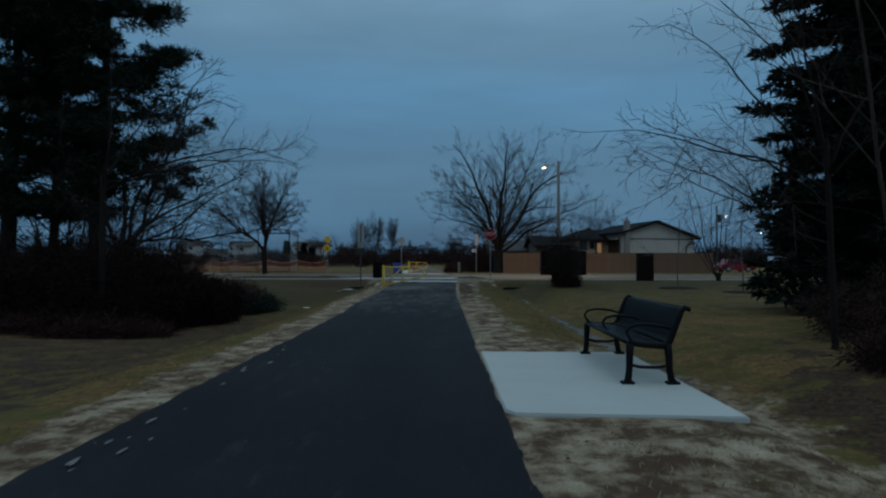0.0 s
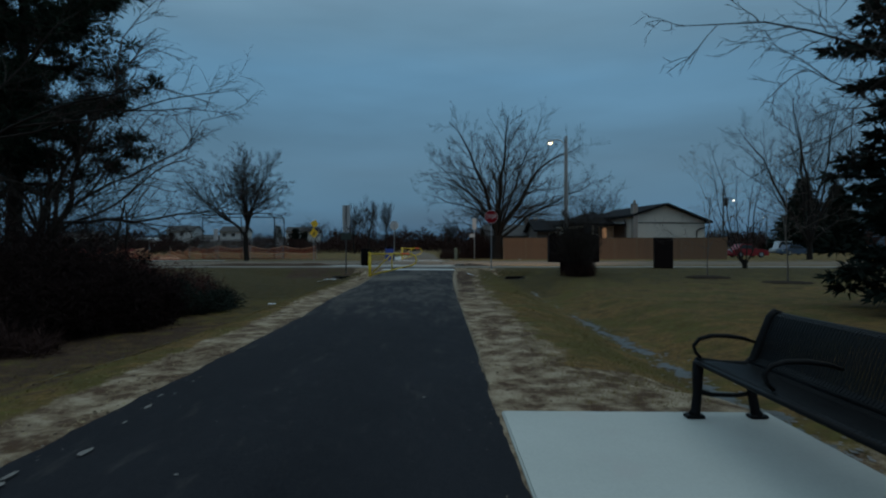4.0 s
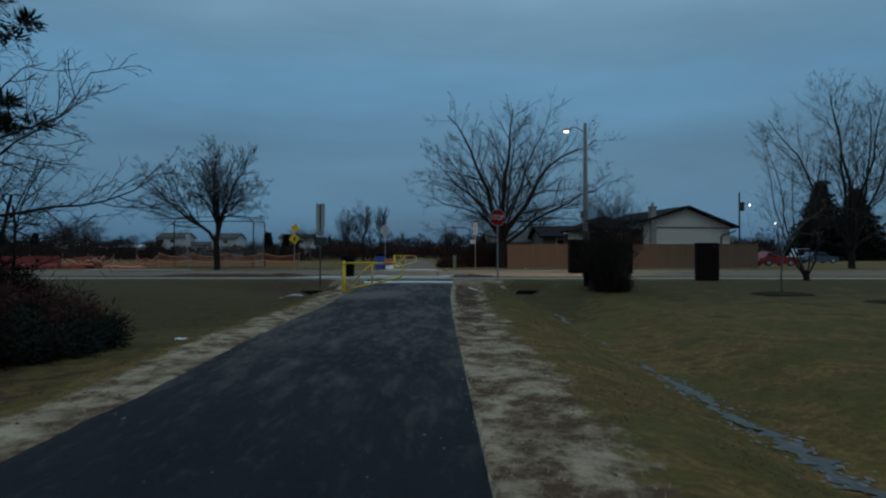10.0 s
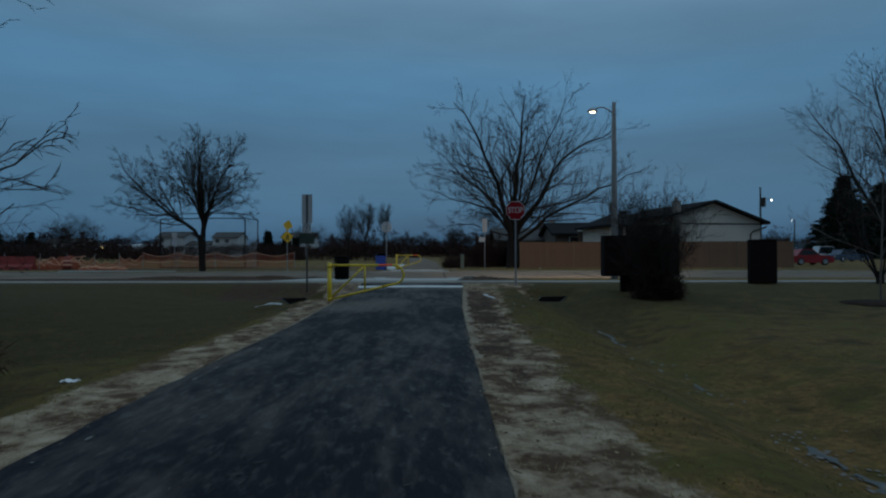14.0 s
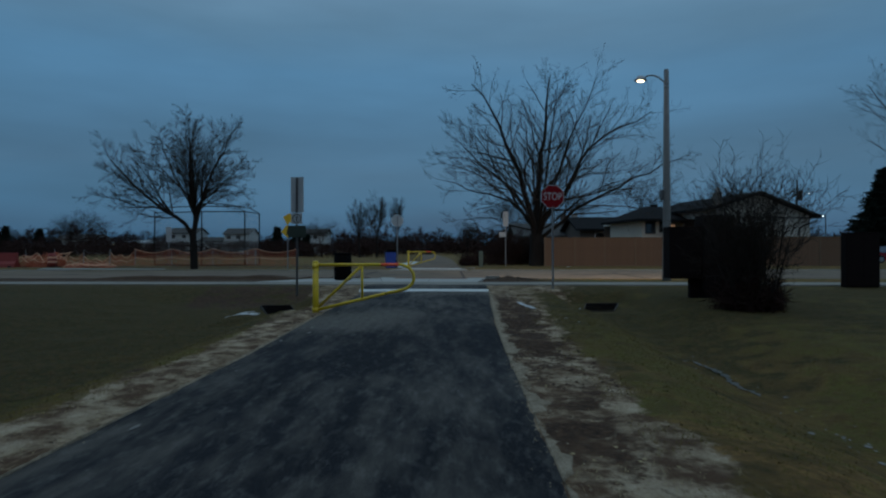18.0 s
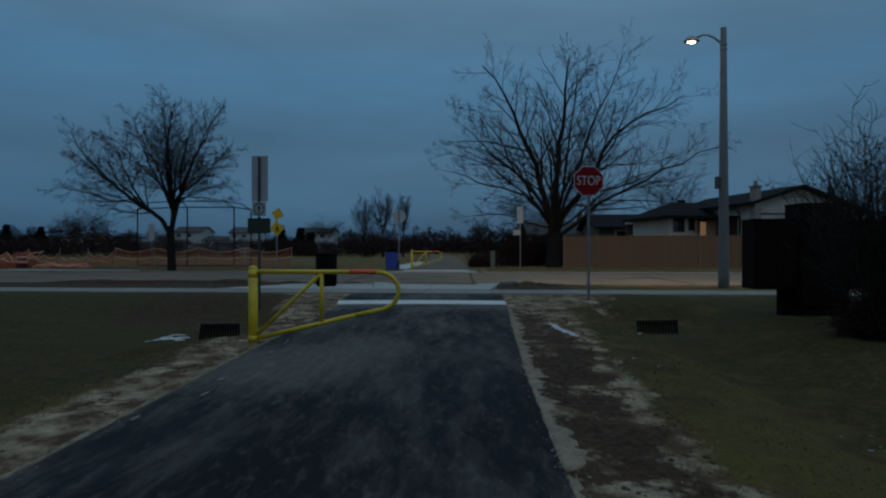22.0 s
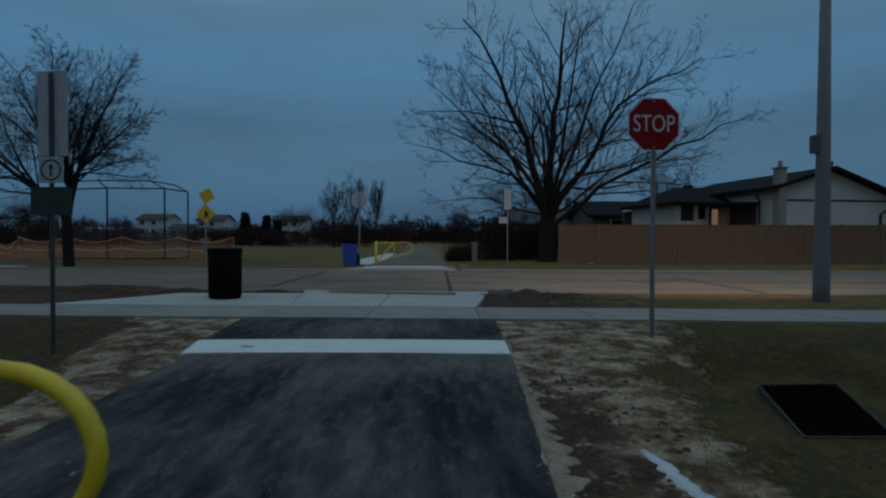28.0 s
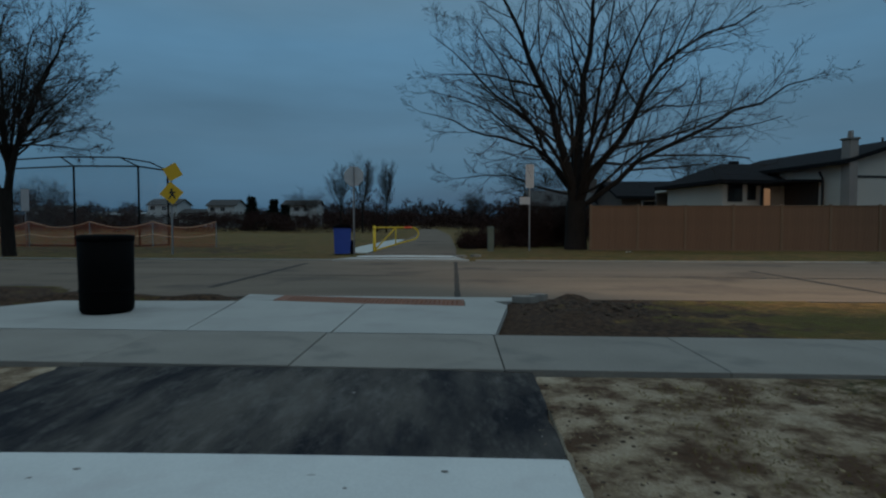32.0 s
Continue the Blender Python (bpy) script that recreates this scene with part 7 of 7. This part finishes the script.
def build_car(at, turn, paint, label, name="car", tall=1.45, length=4.5):
    c = thing(name, at, label, "car", "parked cars", turn)
    L, w = length, 0.88
    lower = [(0.0, 0.35), (0.1, 0.22), (L - 0.1, 0.22), (L, 0.4), (L - 0.05, 0.78), (L - 0.9, 0.9), (0.6, 0.9), (0.05, 0.8)]
    part("body", Shape().prism(lower, 2 * w, "xz", -w), paint, c)
    cab = [(0.55, 0.89), (L - 1.2, 0.89), (L - 1.95, tall), (1.0, tall)]
    part("cabin", Shape().prism(cab, 2 * w - 0.16, "xz", -w + 0.08), paint, c)
    glass = [(0.72, 0.94), (L - 1.38, 0.94), (L - 2.0, tall - 0.08), (1.08, tall - 0.08)]
    part("windows", Shape().prism(glass, 2 * w - 0.10, "xz", -w + 0.05), M_WINDOW, c)
    for x in (0.85, L - 0.85):
        for y in (-w - 0.01, w - 0.19):
            wh = part("wheel", Shape().lathe(((0.31, 0), (0.33, 0.04), (0.33, 0.16), (0.31, 0.2)), 18).moved(pose(x, y + 0.2, 0.33, 90, 0, 0)), M_TYRE, c)
            part("rim", Shape().lathe(((0.2, 0), (0.2, 0.01)), 14).moved(pose(x, y - 0.002 if y < 0 else y + 0.21, 0.33, 90, 0, 0)), M_STEEL, wh)
    for y in (-0.6, 0.6):
        part("headlight", Shape().quad_box((-0.02, y - 0.15, 0.6), (0.06, y + 0.15, 0.72), 0.01), M_SIGNBACK, c)
    return c


build_car((31.4, 65.5, 0.05), 2, M_CARRED, "dark red car parked beyond the fence", length=3.9)
build_car((47.3, 83.0, 0.05), 6, M_CARBLUE, "blue-grey car in the parking area", length=4.3)
build_car((59.6, 106.0, 0.05), 0, M_CARWHITE, "white van parked behind the cars", "van", 2.1, 5.0)


def build_barriers():
    """Work-site barrels, barriers and crumpled mesh left of the orange fence."""
    for k, (x, y) in enumerate(((-27.75, 57.3), (-37.6, 57.0))):
        b = thing("traffic_barrel", (x, y, 0.04), "orange-red traffic barrel with pale bands", "barrel", "traffic barrels")
        part("body", Shape().lathe(((0.30, 0.05), (0.28, 0.4), (0.26, 0.8), (0.22, 1.0)), 16), M_BARRIER, b, "", True)
        part("base", Shape().lathe(((0.4, 0.0), (0.36, 0.07)), 16), M_TYRE, b)
        for z in (0.35, 0.65):
            part("band", Shape().lathe(((0.296, z), (0.29, z + 0.12)), 16), M_ORANGE_PALE, b)
    for k, x in enumerate((-31.3, -33.5, -35.8)):
        r = thing("barrier", (x, 57.5 + 0.2 * k, 0.04), "dark red moulded plastic road barrier", "barrier", "barriers", turn=4.0 * k)
        part("body", Shape().prism([(-0.30, 0.0), (0.30, 0.0), (0.27, 0.28), (0.12, 0.45), (0.10, 1.05), (-0.10, 1.05), (-0.12, 0.45), (-0.27, 0.28)], 1.9, "yz", -0.95), M_BARRIER, r)
        for xx in (-0.6, 0.6):
            part("lifting_slot", Shape().quad_box((xx - 0.12, -0.31, 0.03), (xx + 0.12, -0.28, 0.13)), M_TYRE, r)


build_barriers()


def build_mesh_heap(at, length, tall, label, seed):
    """Orange safety mesh pulled down in crumpled folds."""
    rnd = random.Random(seed)
    t = thing("mesh_heap", at, label, "mesh")
    for k in range(4):
        fold, y0, ph = Shape(), rnd.uniform(-0.5, 0.5), rnd.uniform(0, 6)
        n = int(length / 0.09)
        for i in range(n):
            x = -0.5 * length + length * i / n
            lift = tall * rnd.uniform(0.75, 1.0) * (0.55 + 0.45 * math.sin(x * (1.5 + 0.4 * k) + ph)) * math.sin(math.pi * (i + 1) / (n + 1)) ** 0.5
            lean = 0.25 * math.sin(x * 2.3 + ph)
            for z0, z1 in ((0.0, 0.30), (0.36, 0.62), (0.68, 1.0)):
                fold.face([(x, y0 + lean * z0, 0.02 + lift * z0), (x + 0.06, y0 + lean * z0, 0.02 + lift * z0), (x + 0.06 + 0.05 * lean, y0 + lean * z1, 0.02 + lift * z1), (x + 0.05 * lean, y0 + lean * z1, 0.02 + lift * z1)])
        sheet = tagged(part("fold", fold, M_ORANGE, t), kind="stuff")
        part("band", Shape().tube([(-0.45 * length + 0.9 * length * i / 8, y0 + rnd.uniform(-0.2, 0.1), tall * rnd.uniform(0.25, 0.95)) for i in range(9)], 0.03, 5), M_ORANGE_PALE, sheet)


build_mesh_heap((-28.6, 57.8, 0.04), 3.6, 1.15, "crumpled heap of orange safety mesh with pale bands", 61)
build_mesh_heap((-24.6, 56.6, 0.04), 3.4, 0.35, "orange safety mesh lying slack on the ground", 62)


def build_far_lamps():
    for k, (x, y, z, reach) in enumerate(((45.5, 95, 8.5, 1.6), (82.8, 148, 8.5, -0.7))):
        p = thing("light_pole", (x, y, 0), "far pole with a small white lamp", "lamp", "far lamps")
        part("pole", Shape().tube([(0, 0, -0.2), (0, 0, 10.4 if k == 0 else z + 0.2)], [0.15, 0.11], 8), M_TRIM, p)
        part("arm", Shape().tube([(0, 0, z + 0.25), (reach, 0, z + 0.2)], 0.04, 6), M_TRIM, p)
        part("lamp", Shape().quad_box((reach - 0.11, -0.1, z), (reach + 0.11, 0.1, z + 0.11), 0.04), G_FARLAMP, p)
        if k == 0:
            part("transformer", Shape().lathe(((0.05, 7.6), (0.28, 7.65), (0.28, 8.9), (0.05, 8.95)), 12, (0.45, 0.0)), M_TRIM, p)


build_far_lamps()


# ---------------------------------------------------------------- far tree line
def build_far_woods():
    rnd = random.Random(44)
    leaf = Shape()
    for _ in range(520):
        ang = rnd.uniform(-62, 58)
        dist = rnd.uniform(150, 240)
        x, y = dist * math.tan(radians(ang)) * 0.9, dist
        if -150 < x < -30:
            y = rnd.uniform(214, 290)
        h = rnd.uniform(3.0, 7.0) * (1.0 if rnd.random() < 0.8 else 1.5)
        if abs(x) < 4 + 0.02 * dist:
            h *= 0.7
        for _ in range(9):
            c = Vector((x + rnd.gauss(0, 1.8), y + rnd.gauss(0, 1.8), h * rnd.uniform(0.15, 0.85)))
            clump(leaf, c, 1.7, 30, rnd, 0.9, 0.9, 0.6, 0.10)
    hedge = Shape()
    for _ in range(1500):
        x, y = rnd.uniform(-120, -9), 112 + rnd.gauss(0, 2.5)
        clump(hedge, Vector((x, y, rnd.uniform(0.3, 2.2 + 0.7 * noise.noise((x * 0.12, 0, 0))))), 1.0, 44, rnd, 0.8, 0.32, 0.4, 0.12)
    for cx, cy, wide, tall in ((-74.0, 150, 3.4, 5.6), (-80.5, 150, 4.6, 7.6), (-87.5, 148, 5.2, 8.0), (-66.5, 150, 3.0, 5.0), (-104.0, 150, 6.0, 6.6), (-95.0, 149, 5.0, 6.8), (-3.5, 160, 3.5, 6.5), (4.5, 155, 4.0, 7.0), (9.5, 150, 4.0, 6.0), (-11.0, 158, 4.0, 5.5)):
        for _ in range(120 if cx < -60 else 70):
            a, u = rnd.uniform(0, 6.28), math.sqrt(rnd.random())
            top = tall * math.sqrt(max(0.05, 1 - u * u * 0.9))
            clump(leaf, Vector((cx + wide * u * math.cos(a), cy + wide * u * math.sin(a), top * rnd.uniform(0.1, 0.95))), 0.8, 40, rnd, 0.9, 0.4, 0.3, 0.16)
    tagged(new("far_hedge", hedge.mesh("far_hedge", M_BRUSH)), "low dark brown hedge line across the field", "hedge", kind="stuff")
    tagged(new("far_woods", leaf.mesh("far_woods", M_BRUSH)), "dark low belt of far trees and hedges", "trees", kind="stuff")
    for k, (x, y, h, w, seed) in enumerate(((-13.8, 104, 9.2, 3.8, 1), (-11.4, 105, 10.8, 3.8, 2), (-8.6, 107, 9.6, 2.4, 3), (-84, 152, 11.3, 9, 4), (-90, 152, 10.8, 9, 5), (9, 92, 9.0, 9, 6), (15, 98, 10.0, 9, 7), (24, 92, 11, 9, 8), (-30, 150, 9, 8, 9), (3.2, 140, 8.0, 5, 10))):
        bare_tree((x, y, 0), "far bare tree on the skyline", 200 + seed, [((0, 0, -0.3), (0, 0, 1), 3.0, 0.14)], FAR_OPT, None, "far trees", "far_tree", (w, w, h))
    for k, (x, y, h) in enumerate(((-32.5, 125, 5.7), (-29.0, 125, 5.3), (-27.4, 126, 4.4), (-100, 146, 7), (-93, 147, 6.5))):
        spruce((x, y, 0), "far dark evergreen on the skyline", 230 + k, h, h * 0.27, 20, 16, "far evergreens", 0.02, 0.36, 0.3)


FAR_OPT = dict(ROUND)
FAR_OPT["deep"], FAR_OPT["thin"] = 4, 0.010
FAR_OPT["angle"] = ((8, 34), (14, 36), (20, 45))
FAR_OPT["rise"] = (0.02, 0.08, 0.06, 0.04)
build_far_woods()
for k, (x, y, w, d, h, mat) in enumerate(((2.9, 62.0, 3.4, 4.0, 1.9, M_BRUSH), (4.6, 66.0, 4.0, 5.0, 2.5, M_BRUSH), (1.4, 60.5, 1.2, 3.0, 0.9, M_BRUSH))):
    brush_mass((x, y, 0.05), "dark brush along the far path", 300 + k, w, d, h, 55, mat)
brush_mass((5.3, 63.2, 0.05), "tall dark brush behind the large tree", 310, 4.2, 3.0, 3.0, 230, M_BRUSH, fan=0.25)
brush_mass((-13.0, 23.5, -0.3), "brown brush under the arching trees", 311, 6.0, 5.0, 2.3, 260, M_SHADEBRUSH)


def build_scrap(at, w, d, label, name="litter", mat=None):
    """A crumpled flat scrap lying on the ground."""
    rnd = random.Random(int(abs(at[0]) * 100))
    t = thing(name, at, label, "litter", "scraps")
    sh, k = Shape(), 5
    for j in range(k):
        for i in range(k):
            sh.v.append((w * (i / (k - 1) - 0.5) * rnd.uniform(0.8, 1.1), d * (j / (k - 1) - 0.5) * rnd.uniform(0.8, 1.1), rnd.uniform(0.004, 0.04)))
    sh.f = [(j * k + i, j * k + i + 1, (j + 1) * k + i + 1, (j + 1) * k + i) for j in range(k - 1) for i in range(k - 1)]
    part("sheet", sh, mat or M_LETTER, t)


build_scrap((-4.83, 21.3, height(-4.83, 21.3)), 0.22, 0.14, "crumpled pale scrap of paper in the grass")
build_scrap((7.78, 56.6, 0.05), 0.28, 0.16, "crumpled white scrap beside the wooden fence")
for x, y in ((2.35, 28.0), (2.16, 28.3), (3.0, 30.9)):
    build_scrap((x, y, height(x, y)), 0.05, 0.04, "tiny pale leaf scrap in the grass", "leaf_scrap", M_STONE)


def build_rubble(at, r, label, seed):
    rnd = random.Random(seed)
    t = thing("rubble", at, label, "rubble", "rubble")
    pts = [(r * rnd.uniform(0.7, 1.2) * math.cos(a), 0.7 * r * rnd.uniform(0.7, 1.2) * math.sin(a)) for a in (0.1, 0.9, 1.7, 2.6, 3.4, 4.3, 5.2)]
    part("lump", Shape().prism(pts, 0.10, "xy", -0.02), M_WALK, t)


for k, (x, y, r) in enumerate(((1.55, 40.75, 0.20), (1.80, 41.0, 0.14), (0.62, 52.3, 0.26), (1.2, 52.6, 0.22))):
    build_rubble((x, y, 0.07), r, "broken lump of old concrete at the kerb", 500 + k)
